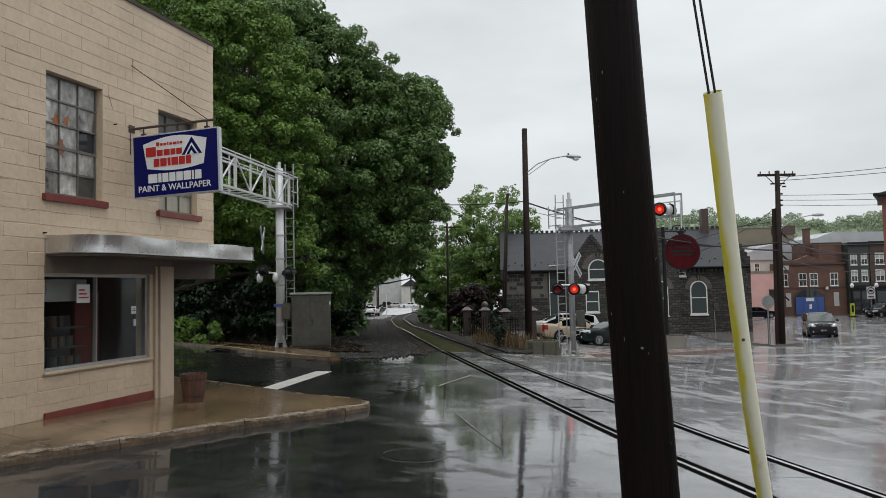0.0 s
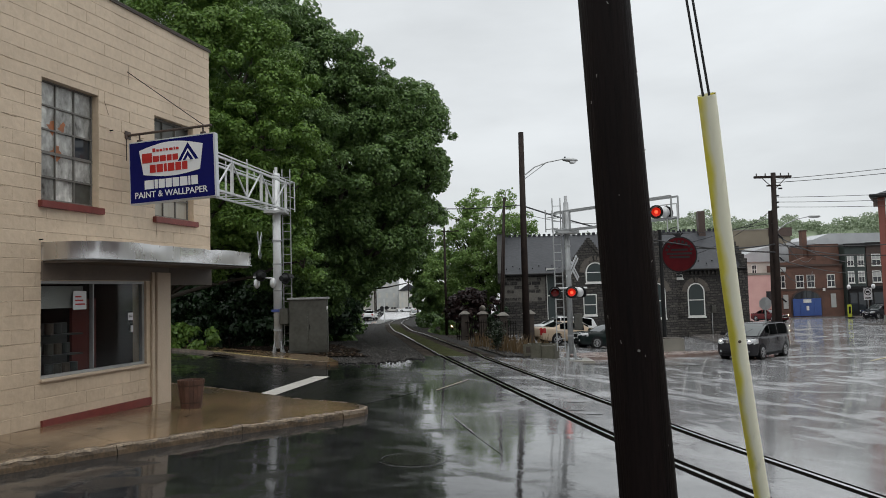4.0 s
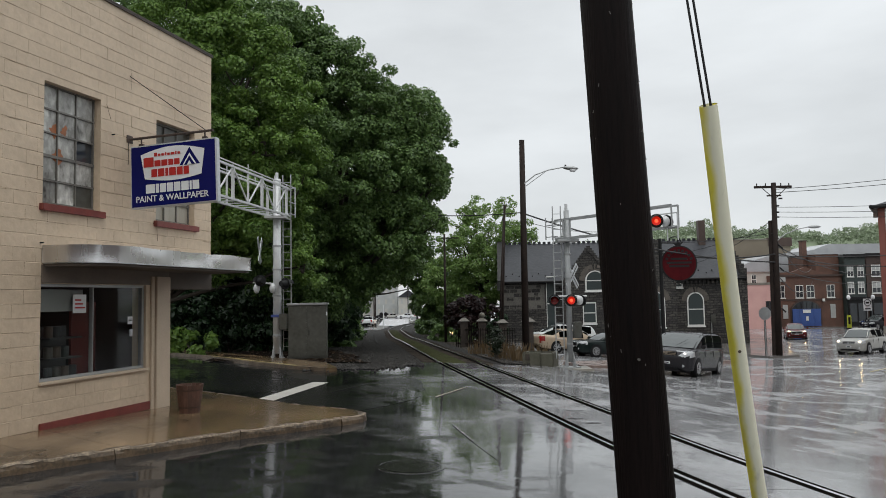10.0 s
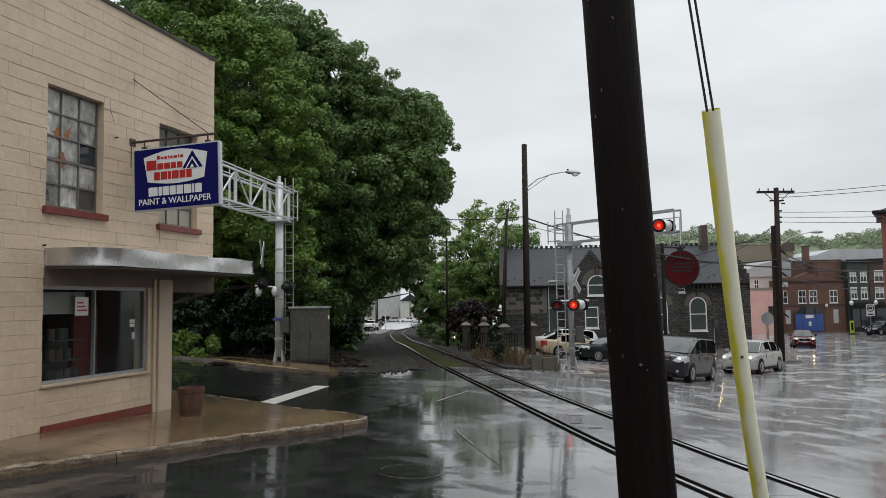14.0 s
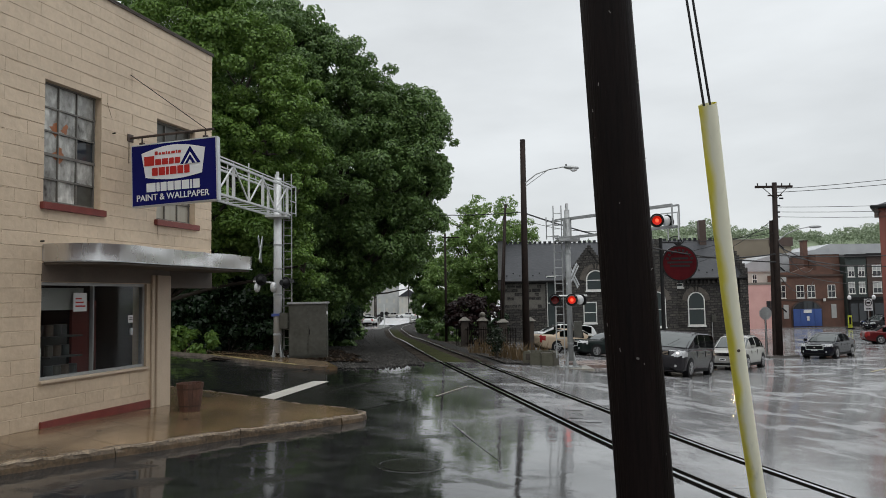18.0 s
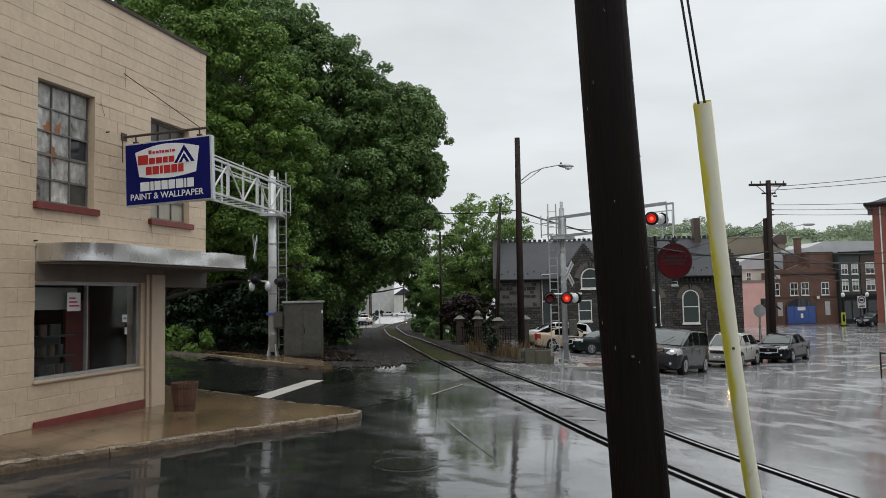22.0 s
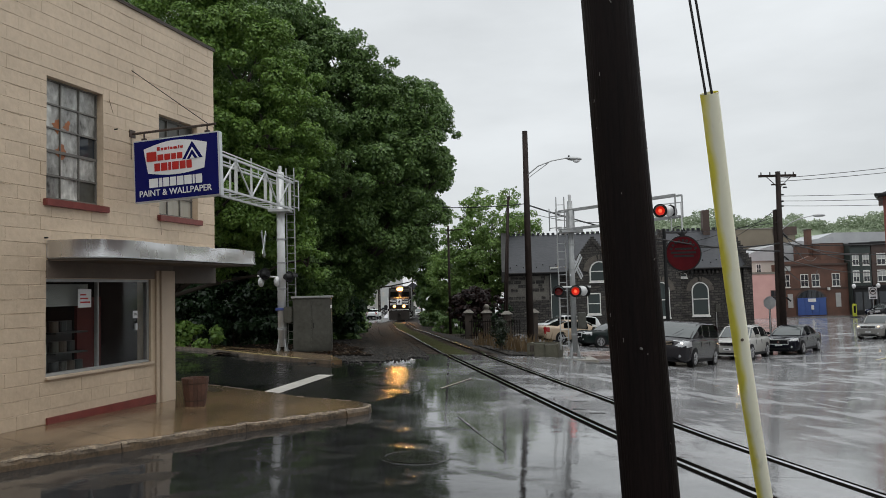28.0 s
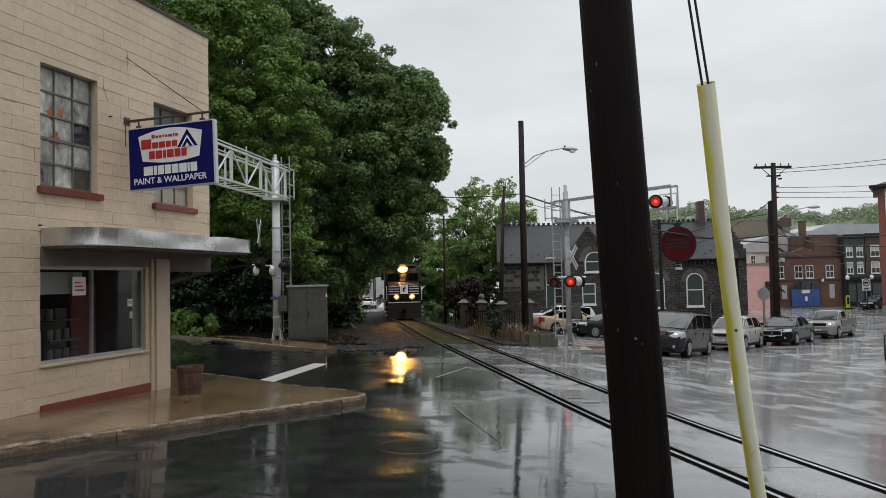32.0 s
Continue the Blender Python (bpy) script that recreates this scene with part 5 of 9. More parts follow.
def make_blocks():
    """The painted blocks of the street front, each proud of its joints."""
    ch, bw = 0.2032, 0.4064
    holes = [(W1[0], W1[1], W1[2], W1[3]), (W2[0], W2[1], W2[2], W2[3]), (SHOPWIN[0], SHOPWIN[1], SHOPWIN[2], SHOPWIN[3]), (-0.01, 2.98, -1, 0.25), (2.36, 5, -1, 2.47)]
    shop = bpy.data.objects["shop_building"]
    made = {}

    def block(w, h):
        key = (round(w, 2), round(h, 2))
        if key not in made:
            e, t, g = 0.011, 0.010, 0.0015
            bm = bmesh.new()
            lo = [bm.verts.new(c) for c in ((0.0002, t, g), (w - 0.0002, t, g), (w - 0.0002, t, h - g), (0.0002, t, h - g))]
            hi = [bm.verts.new(c) for c in ((0.0011, 0, g + e * 0.5), (w - 0.0011, 0, g + e * 0.5), (w - 0.0011, 0.0, h - g - e * 0.9), (0.0011, 0.0, h - g - e * 0.9))]
            bm.faces.new(hi)
            for i in range(4):
                j = (i + 1) % 4
                bm.faces.new((lo[i], lo[j], hi[j], hi[i]))
            made[key] = mesh_of("block", bm, BLOCK)
        return made[key]
    rng = random.Random(6)
    pieces = []
    for r in range(36):
        z0 = -0.05 + r * ch
        z1 = min(z0 + ch, 7.05)
        x = -6.0 + (bw / 2 if r % 2 else 0)
        while x < 4.35:
            a, b = x, min(x + bw, 4.345)
            x += bw
            spans = [(a, b)]
            for hx0, hx1, hz0, hz1 in holes:
                if z0 < hz1 - 0.03 and z1 > hz0 + 0.03:
                    nxt = []
                    for p, q in spans:
                        if q <= hx0 or p >= hx1:
                            nxt.append((p, q))
                        else:
                            if p < hx0 - 0.03:
                                nxt.append((p, hx0))
                            if q > hx1 + 0.03:
                                nxt.append((hx1, q))
                    spans = nxt
            for p, q in spans:
                za, zb = z0, z1
                for hx0, hx1, hz0, hz1 in holes:
                    if p < hx1 - 0.02 and q > hx0 + 0.02 and za < hz1 and zb > hz0:
                        za, zb = (max(za, hz1), zb) if zb > hz1 else (za, min(zb, hz0))
                if q - p > 0.04 and zb - za > 0.03:
                    pieces.append((p, q, za, zb))
    near = [p for p in pieces if p[0] > -0.9 and p[2] < 5.6][:300]
    rest = bmesh.new()
    for p, q, za, zb in pieces:
        wob = rng.uniform(-0.001, 0.004)
        if (p, q, za, zb) in near:
            part("block", block(q - p, zb - za), BLOCK, shop, m=pose(p, wob, za + rng.uniform(-0.003, 0.003), rng.uniform(-0.6, 0.6), rng.uniform(-0.3, 0.3), rng.uniform(-0.3, 0.3)))
        else:
            g, e, t = 0.0015, 0.004, 0.008
            lo = [rest.verts.new((x, t, z)) for x, z in ((p, za + g), (q, za + g), (q, zb - g), (p, zb - g))]
            hi = [rest.verts.new((x, wob, z)) for x, z in ((p + 0.0006, za + g + e), (q - 0.0006, za + g + e), (q - 0.0006, zb - g - e * 1.6), (p + 0.0006, zb - g - e * 1.6))]
            rest.faces.new(hi)
            for i in range(4):
                j = (i + 1) % 4
                rest.faces.new((lo[i], lo[j], hi[j], hi[i]))
    tagged(part("block_rest", rest, BLOCK, shop), kind="stuff")
    # paint ridges and mortar smears left along the bed joints
    smear = bmesh.new()
    for p, q, za, zb in pieces:
        if rng.random() < 0.34:
            x = p + rng.uniform(0, 0.1)
            end = min(q, x + rng.uniform(0.12, 0.42))
            n = max(2, int((end - x) / 0.05))
            rows = []
            z0 = zb + rng.uniform(-0.012, 0.004)
            for k in range(n + 1):
                u = x + (end - x) * k / n
                thin = math.sin(math.pi * k / n) ** 0.5 if 0 < k < n else 0.0
                up, out = rng.uniform(0.003, 0.008) * thin, rng.uniform(0.001, 0.005) * thin
                z = z0 + rng.uniform(-0.003, 0.003)
                rows.append([smear.verts.new((u, 0.006, z - up * 1.4)), smear.verts.new((u, -out, z)), smear.verts.new((u, 0.006, z + up))])
            for a, b in zip(rows, rows[1:]):
                for k in range(2):
                    smear.faces.new((a[k], b[k], b[k + 1], a[k + 1]))
    tagged(part("paint_ridge", smear, BLOCK, shop), kind="stuff")


# ---- railway crossing signals ----
DULL = material("dull_silver_paint", (0.36, 0.37, 0.37), (0.25, 0.26, 0.26), 0.45, metal=0.2, scale=3, fine=30, bump=0.05)


def flasher(parent, c, face, lit=True, r=0.225, hood=0.30):
    """A flashing-light head: black background disc, hood and red lens; face is the way it looks."""
    f = Vector(face).normalized()
    q = f.to_track_quat("Z", "Y").to_matrix().to_4x4()
    m = Matrix.Translation(c) @ q
    bm = bmesh.new()
    bmesh.ops.create_cone(bm, cap_ends=True, segments=28, radius1=r, radius2=r, depth=0.02)
    bmesh.ops.create_cone(bm, cap_ends=True, segments=20, radius1=0.10, radius2=0.17, depth=0.22, matrix=Matrix.Translation((0, 0, -0.12)))
    head = part("flashing_light", bm, BLACK, parent, "red flashing light on a black disc" if lit else "dark flashing light on a black disc", m)
    bm = bmesh.new()
    n = 14
    for k in range(n):
        a0, a1 = math.pi * (0.0 + k / n), math.pi * (0.0 + (k + 1) / n)
        vs = [bm.verts.new((rr * math.cos(a), rr * math.sin(a), z)) for a, rr, z in ((a0, 0.185, 0.01), (a1, 0.185, 0.01), (a1, 0.165, hood), (a0, 0.165, hood))]
        bm.faces.new(vs)
    part("hood", bm, BLACK, head)
    bm = bmesh.new()
    bmesh.ops.create_uvsphere(bm, u_segments=20, v_segments=8, radius=0.155, matrix=Matrix.Translation((0, 0, 0.0)) @ Matrix.Diagonal((1, 1, 0.35, 1)))
    part("lens", bm, RED_LAMP if lit else RED_LENS, head, "lit red lens" if lit else "dark red lens", smooth_faces=True)
    if lit:
        bm = bmesh.new()
        bmesh.ops.create_uvsphere(bm, u_segments=14, v_segments=8, radius=0.075, matrix=Matrix.Translation((0, 0, 0.035)) @ Matrix.Diagonal((1, 1, 0.35, 1)))
        part("lamp", bm, RED_CORE, head, smooth_faces=True)
    return head


def crossing_mast(x, y, arm_to, z_arm, depth, label, lights, cross, platform=1, lattice=True, rad=0.165):
    """A cantilever signal: mast on a flared foot, ladder, lattice arm towards arm_to, lights (point, face, lit)."""
    z0 = zg(x, y)
    t = thing("cantilever_signal", pose(x, y, z0), label, "railway signal", "crossing signals")
    H = z_arm + depth - z0
    part("mast", tube((0, 0, 0.25), (0, 0, H + 0.35), rad, rad * 0.9, n=18), SILVER if lattice else DULL, t, smooth_faces=True)
    part("mast_cap", tube((0, 0, H + 0.35), (0, 0, H + 0.6), 0.06, n=10), SILVER, t)
    bm = tube((0, 0, 0.02), (0, 0, 0.06), 0.42, n=4)
    part("base_plate", bm, GALV, t)
    for k in range(4):
        a = math.pi / 4 + k * math.pi / 2
        bm = bmesh.new()
        c, s = math.cos(a), math.sin(a)
        o = [(0.15, 0.06), (0.27, 0.06), (0.15, 0.6)]
        va = [bm.verts.new((c * r - s * 0.02, s * r + c * 0.02, z)) for r, z in o]
        vb = [bm.verts.new((c * r + s * 0.02, s * r - c * 0.02, z)) for r, z in o]
        bm.faces.new(va)
        bm.faces.new(vb[::-1])
        for i in range(3):
            j = (i + 1) % 3
            bm.faces.new((va[j], va[i], vb[i], vb[j]))
        part("base_fin", bm, DULL, t)
        part("anchor_bolt", tube((c * 0.45, s * 0.45, -0.05), (c * 0.45, s * 0.45, 0.12), 0.025, n=6), GALV, t)
    part("footing", box(-0.75, 0.75, -0.75, 0.75, -0.3, 0.025, bevel=0.03), CONCRETE, t)
    d = Vector((arm_to[0] - x, arm_to[1] - y, 0))
    L = d.length
    d.normalize()
    s = Vector((d.y, -d.x, 0))
    zb, zt = z_arm - z0, z_arm + depth - z0
    w = 0.38 if lattice else 0.18
    steel = SILVER if lattice else DULL
    # chords of the arm
    for sd in (-1, 1):
        for z in (zb, zt):
            part("chord", bar(s * sd * w - d * 0.45 + Vector((0, 0, z)), s * sd * w + d * L + Vector((0, 0, z)), 0.07 if lattice else 0.06, 0.07 if lattice else 0.06), steel, t)
    n = max(3, round(L / (1.15 if lattice else 2.2)))
    t1 = 0.06 if lattice else 0.045
    for sd in (-1, 1):
        for k in range(n + 1):
            p = s * sd * w + d * (L * k / n)
            if sd > 0 and k % 3:
                continue
            part("lattice_post", bar(p + Vector((0, 0, zb)), p + Vector((0, 0, zt)), t1 if k % 2 else t1 * 1.6, t1), steel, t)
            if k < n and lattice and sd < 0:
                q = s * sd * w + d * (L * (k + 1) / n)
                a, b = (zb, zt) if k % 2 else (zt, zb)
                part("lattice_bar", bar(p + Vector((0, 0, a)), q + Vector((0, 0, b)), 0.042, 0.042), steel, t)
    for k in range(2 * n + 1):
        p = d * (L * k / (2 * n))
        part("tread", bar(p - s * w + Vector((0, 0, zb + 0.03)), p + s * w + Vector((0, 0, zb + 0.03)), 0.05, 0.03), steel, t)
    # hand rails above the walkway and the cage behind the mast
    for sd in (-1, 1):
        if not lattice:
            continue
        part("hand_rail", bar(s * sd * w - d * 0.9 + Vector((0, 0, zt + 0.12)), s * sd * w + d * L + Vector((0, 0, zt + 0.12)), 0.035, 0.035), steel, t)
        for k in range(0, n + 1, 1):
            p = s * sd * w + d * (L * k / n)
            part("rail_post", bar(p + Vector((0, 0, zt)), p + Vector((0, 0, zt + 0.28 if k % 2 else zt + 0.12)), 0.03, 0.03), steel, t)
    for sd in (-1, 1):
        for z in (zb + 0.1, zb + 0.55, zt + (0.12 if lattice else -0.02)):
            part("cage_rail", bar(s * sd * w - d * 0.3 + Vector((0, 0, z)), s * sd * w - d * 0.95 + Vector((0, 0, z)), 0.03, 0.03), steel, t)
        part("cage_post", bar(s * sd * w - d * 0.95 + Vector((0, 0, zb)), s * sd * w - d * 0.95 + Vector((0, 0, zt + 0.15)), 0.04, 0.04), steel, t)
    if lattice:
        part("cage_rail", bar(s * w - d * 0.95 + Vector((0, 0, zt + 0.12)), -s * w - d * 0.95 + Vector((0, 0, zt + 0.12)), 0.03, 0.03), steel, t)
    part("bracket_plate", box(-0.4, 0.4, -0.4, 0.4, zb - 0.14, zb - 0.05), steel, t)
    # ladder beside the mast
    side = platform
    for o in (-0.17, 0.17):
        part("ladder_rail", bar((side * 0.34 + o * 0.9, 0.20, 0.35), (side * 0.34 + o * 0.9, 0.20, H + 0.55), 0.04, 0.025), GALV, t)
    for k in range(int((H + 0.2) / 0.3)):
        z = 0.5 + 0.3 * k
        part("rung", tube((side * 0.34 - 0.15, 0.20, z), (side * 0.34 + 0.15, 0.20, z), 0.013, n=6), GALV, t)
    # crossarm of the lights, crossbuck, bell and control box
    for pt, face, lit in lights:
        p = Vector(pt) - Vector((x, y, z0))
        flasher(t, p, face, lit)
    for pt, yaw, tilt in cross:
        p = Vector(pt) - Vector((x, y, z0))
        board = part("crossbuck", box(-0.56, 0.56, -0.012, 0.012, -0.105, 0.105), SIGN_EDGE, t, "pale crossbuck board", Matrix.Translation(p) @ pose(0, 0, 0, 0, 0, yaw) @ pose(0, 0, 0, 0, tilt, 0))
        part("board_edge", box(-0.57, 0.57, -0.016, -0.013, -0.02, 0.02), GREY_PAINT, board)
    part("control_box", box(0.12, 0.42, -0.28, -0.08, 1.15, 1.75, bevel=0.02), GREY_PAINT, t, "grey control box")
    for z in (0.9, 2.4, 3.4, 4.3):
        part("band", tube((0, 0, z), (0, 0, z + 0.06), rad + 0.013, n=18), GALV, t)
    return t


# west mast by the side street, arm towards the camera over that street
lm = crossing_mast(-6.23, 28.14, (-7.35, 21.2), 5.25, 1.05, "silver cantilever crossing signal with lattice arm and dark lights",
                   [((-5.88, 27.9, 2.62), (0.55, 0.9, 0), False), ((-6.78, 27.8, 2.75), (-0.6, 0.7, 0), False)],
                   [((-6.85, 27.9, 3.9), 93, 55), ((-6.82, 27.95, 3.9), 93, -55)], 1)
part("crossarm", tube((-0.9, -0.1, 2.95), (0.4, -0.1, 2.85), 0.035), SILVER, lm)
for lx in (-0.72, -0.12):
    bm = bmesh.new()
    bmesh.ops.create_uvsphere(bm, u_segments=14, v_segments=8, radius=0.15, matrix=Matrix.Translation((lx, -0.25, 2.72)) @ Matrix.Diagonal((0.8, 0.8, 1.3, 1)))
    part("lamp_back", bm, SILVER, lm, "silver back of a light", smooth_faces=True)
part("band", box(-0.2, 0.2, -0.2, 0.2, 1.62, 1.72), material("blue_tape", (0.05, 0.08, 0.25), (0.04, 0.06, 0.2), 0.5), lm, "blue band")
# east mast, arm over the main street
rm = crossing_mast(4.86, 28.1, (7.75, 24.1), 4.16, 0.72, "silver cantilever crossing signal with alternating red lights",
                   [((4.26, 27.7, 1.80), (-0.12, -1, -0.03), False), ((4.87, 27.6, 1.79), (-0.12, -1, -0.03), True), ((7.10, 24.0, 4.36), (-0.25, -1, -0.1), True)],
                   [((5.06, 28.32, 2.74), 48, -48), ((5.08, 28.36, 2.72), 48, 48)], -1, False, 0.11)
for p in ((5.20, 27.75, 1.79), (7.44, 24.15, 4.35)):
    bm = bmesh.new()
    bmesh.ops.create_uvsphere(bm, u_segments=16, v_segments=8, radius=0.18)
    part("lamp_back", bm, SILVER, rm, "silver back of a light", Matrix.Translation(Vector(p) - Vector((4.86, 28.1, zg(4.86, 28.1)))) @ Matrix.Diagonal((0.85, 0.7, 1, 1)), smooth_faces=True)
    bm = bmesh.new()
    bmesh.ops.create_cone(bm, cap_ends=True, segments=20, radius1=0.22, radius2=0.22, depth=0.02)
    part("lamp_disc", bm, BLACK, rm, "", Matrix.Translation(Vector(p) + Vector((0.1, 0.1, 0)) - Vector((4.86, 28.1, zg(4.86, 28.1)))) @ pose(0, 0, 0, 0, 75, 40))
part("crossarm", tube((-0.62, -0.2, 2.72), (0.65, -0.2, 2.72), 0.035), SILVER, rm)
for ex, ey in ((2.95, -4.05), (2.7, -3.75)):
    part("end_frame", bar((ex, ey, 4.5), (ex, ey, 5.42), 0.035, 0.035), SILVER, rm)
part("end_frame", bar((2.95, -4.05, 5.40), (2.35, -3.3, 5.40), 0.035, 0.035), SILVER, rm)


def make_cabinet():
    m = pose(-5.13, 28.55, zg(-5.13, 28.5), 0, 0, 6)
    c = thing("relay_cabinet", m, "grey metal relay cabinet beside the track", "cabinet")
    part("body", box(-0.72, 0.72, -0.45, 0.45, 0.08, 2.1, bevel=0.015), GREY_PAINT, c)
    part("door", box(-0.68, -0.02, -0.475, -0.452, 0.16, 2.02, bevel=0.006), GREY_PAINT, c)
    part("door", box(0.02, 0.68, -0.475, -0.452, 0.16, 2.02, bevel=0.006), GREY_PAINT, c)
    part("roof", box(-0.78, 0.78, -0.52, 0.52, 2.1, 2.18, bevel=0.02), GALV, c)
    part("plinth", box(-0.7, 0.7, -0.4, 0.4, -0.1, 0.08), CONCRETE, c)
    part("hinge", box(0.70, 0.75, -0.47, -0.4, 1.7, 1.82), SIGN_WHITE, c)
    part("handle", tube((0.06, -0.49, 0.95), (0.06, -0.49, 1.15), 0.015), BLACK, c)


make_cabinet()


# ---- poles, lamps and cables in the distance ----
def wood_pole(x, y, h, label, lean=(0.0, 0.0), r=0.17):
    z = zg(x, y)
    p = thing("utility_pole", pose(x, y, z), label, "utility pole", "utility poles")
    part("shaft", tube((0, 0, -0.3), (lean[0], lean[1], h), r, r * 0.72, n=14), POLE_GREY, p, smooth_faces=True)
    return p


def street_lamp_pole():
    p = wood_pole(4.73, 41.7, 12.1, "tall dark pole with a cobra-head street lamp", (0.06, 0), 0.21)
    pts = [(0.1, -0.1, 9.55), (0.75, -0.2, 10.05), (1.5, -0.3, 10.3), (2.3, -0.4, 10.42)]
    bm = bmesh.new()
    for a, b in zip(pts, pts[1:]):
        tube(a, b, 0.035, bm=bm, n=8)
    part("lamp_arm", bm, GALV, p)
    part("lamp_brace", tube((0.1, -0.1, 9.35), (1.35, -0.28, 10.22), 0.022, n=6), GALV, p)
    bm = bmesh.new()
    bmesh.ops.create_uvsphere(bm, u_segments=16, v_segments=10, radius=1, matrix=Matrix.Translation((2.72, -0.46, 10.36)) @ pose(0, 0, 0, 0, 6, -8) @ Matrix.Diagonal((0.45, 0.17, 0.12, 1)))
    head = part("lamp_head", bm, GALV, p, "grey cobra-head lamp", smooth_faces=True)
    bm = bmesh.new()
    bmesh.ops.create_uvsphere(bm, u_segments=14, v_segments=8, radius=1, matrix=Matrix.Translation((2.86, -0.48, 10.24)) @ Matrix.Diagonal((0.2, 0.13, 0.12, 1)))
    part("globe", bm, SIGN_WHITE, head, smooth_faces=True)
    part("photocell", tube((2.45, -0.42, 10.46), (2.45, -0.42, 10.56), 0.05), BLACK, head)


street_lamp_pole()


def crossarm_pole():
    p = wood_pole(20.6, 45.3, 10.75, "dark utility pole with crossarms and insulators", (0.15, 0), 0.2)
    part("crossarm", box(-1.05, 1.25, -0.08, 0.06, 10.42, 10.56), POLE_GREY, p)
    for s in (-1, 1):
        part("brace", bar((0.15 + s * 0.75, -0.08, 10.42), (0.15 + s * 0.05, -0.1, 9.75), 0.05, 0.03), POLE_GREY, p)
    part("crossarm", box(-0.3, 0.55, -0.12, 0.0, 9.9, 9.98), POLE_GREY, p)
    for x in (-0.9, -0.35, 0.6, 1.1):
        part("insulator", tube((x, -0.02, 10.56), (x, -0.02, 10.72), 0.04, n=8), GREY_PAINT, p)
    for z, x in ((9.75, 0.5), (9.3, 0.28), (8.9, 0.26), (8.6, 0.25)):
        part("insulator", tube((x - 0.12, -0.1, z), (x + 0.1, -0.12, z), 0.05, n=8), BLACK, p)
    part("stub_pole", tube((-0.20, 0.15, -0.3), (-0.08, 0.15, 8.4), 0.15, 0.13, n=12), POLE_GREY, p, "older cut-off pole lashed alongside")
    arm = bmesh.new()
    pts = [(0.1, -0.1, 7.10), (0.7, -0.15, 7.55), (1.4, -0.2, 7.82), (2.05, -0.25, 7.94)]
    for a, b in zip(pts, pts[1:]):
        tube(a, b, 0.03, bm=arm, n=8)
    part("lamp_arm", arm, GALV, p)
    bm = bmesh.new()
    bmesh.ops.create_uvsphere(bm, u_segments=14, v_segments=8, radius=1, matrix=Matrix.Translation((2.4, -0.28, 7.94)) @ Matrix.Diagonal((0.4, 0.15, 0.1, 1)))
    part("lamp_head", bm, GALV, p, "grey cobra-head lamp", smooth_faces=True)
    for z in (3.0, 5.5, 6.9):
        part("coil", tube((0.2, -0.15, z), (0.45, -0.2, z - 0.25), 0.05, n=8), BLACK, p)
    return p


crossarm_pole()
wood_pole(4.79, 59.3, 11.2, "leaning thin dark pole beside the track", (0.5, 0), 0.13)
wood_pole(4.55, 59.0, 10.2, "leaning thin dark pole beside the track", (0.62, 0), 0.09)
tp = wood_pole(0.35, 64.1, 9.4, "thin dark pole with a short arm beside the track", (0.05, 0), 0.12)
part("crossarm", box(-0.2, 1.3, -0.05, 0.05, 9.0, 9.1), POLE_GREY, tp)
wood_pole(-3.3, 101.0, 8.0, "thin dark pole beside the track", (0.0, 0), 0.11)


def round_sign():
    x, y = 13.2, 44.0
    z = zg(x, y)
    s = thing("hanging_round_sign", pose(x, y, z), "round dark red hanging sign on an iron post", "sign")
    part("post", tube((0, 0, -0.1), (-0.02, 0, 7.2), 0.13, 0.10, n=12), BLACK, s)
    part("arm", tube((0, 0, 6.95), (1.15, 0, 6.92), 0.05, n=8), BLACK, s)
    bm = bmesh.new()
    for k in range(8):
        a, b = math.pi * k / 8, math.pi * (k + 1) / 8
        tube((0.85 + 0.4 * math.cos(a), 0, 6.95 + 0.35 * math.sin(a)), (0.85 + 0.4 * math.cos(b), 0, 6.95 + 0.35 * math.sin(b)), 0.03, bm=bm, n=6)
    part("scroll", bm, BLACK, s)
    c = Vector((1.05, -0.02, 5.68))
    q = pose(0, 0, 0, 90, 0, 0)
    bm = bmesh.new()
    bmesh.ops.create_cone(bm, cap_ends=True, segments=40, radius1=1.08, radius2=1.08, depth=0.16)
    part("rim", bm, BLACK, s, m=Matrix.Translation(c) @ q)
    red = material("dark_red_sign", (0.075, 0.006, 0.008), (0.045, 0.004, 0.006), 0.7, spec=0.08, scale=2)
    bm = bmesh.new()
    bmesh.ops.create_cone(bm, cap_ends=True, segments=40, radius1=1.0, radius2=1.0, depth=0.19)
    face = part("face", bm, red, s, "dark red face with unreadable writing", m=Matrix.Translation(c) @ q)
    rng = random.Random(2)
    for z, w in ((0.28, 0.5), (0.05, 0.75), (-0.16, 0.6)):
        part("writing_bar", box(-w, w, z - 0.06, z + 0.06, 0.096, 0.10), BLACK, face)
    for k in range(9):
        a = math.pi * (0.12 + 0.76 * k / 8)
        part("writing_bar", box(-0.07, 0.07, -0.08, 0.08, 0.096, 0.10), BLACK, face, m=pose(0.78 * math.cos(a), 0.78 * math.sin(a), 0, 0, 0, math.degrees(a) - 90))
    part("hanger", box(0.9, 1.2, -0.08, 0.08, 6.7, 6.98, bevel=0.05), BLACK, s)
    for sx in (0.72, 1.05, 1.35):
        part("scroll", tube((1.05, 0, 6.72), (sx, 0, 6.98 if sx != 1.05 else 7.15), 0.07, 0.04, n=8), BLACK, s)


round_sign()

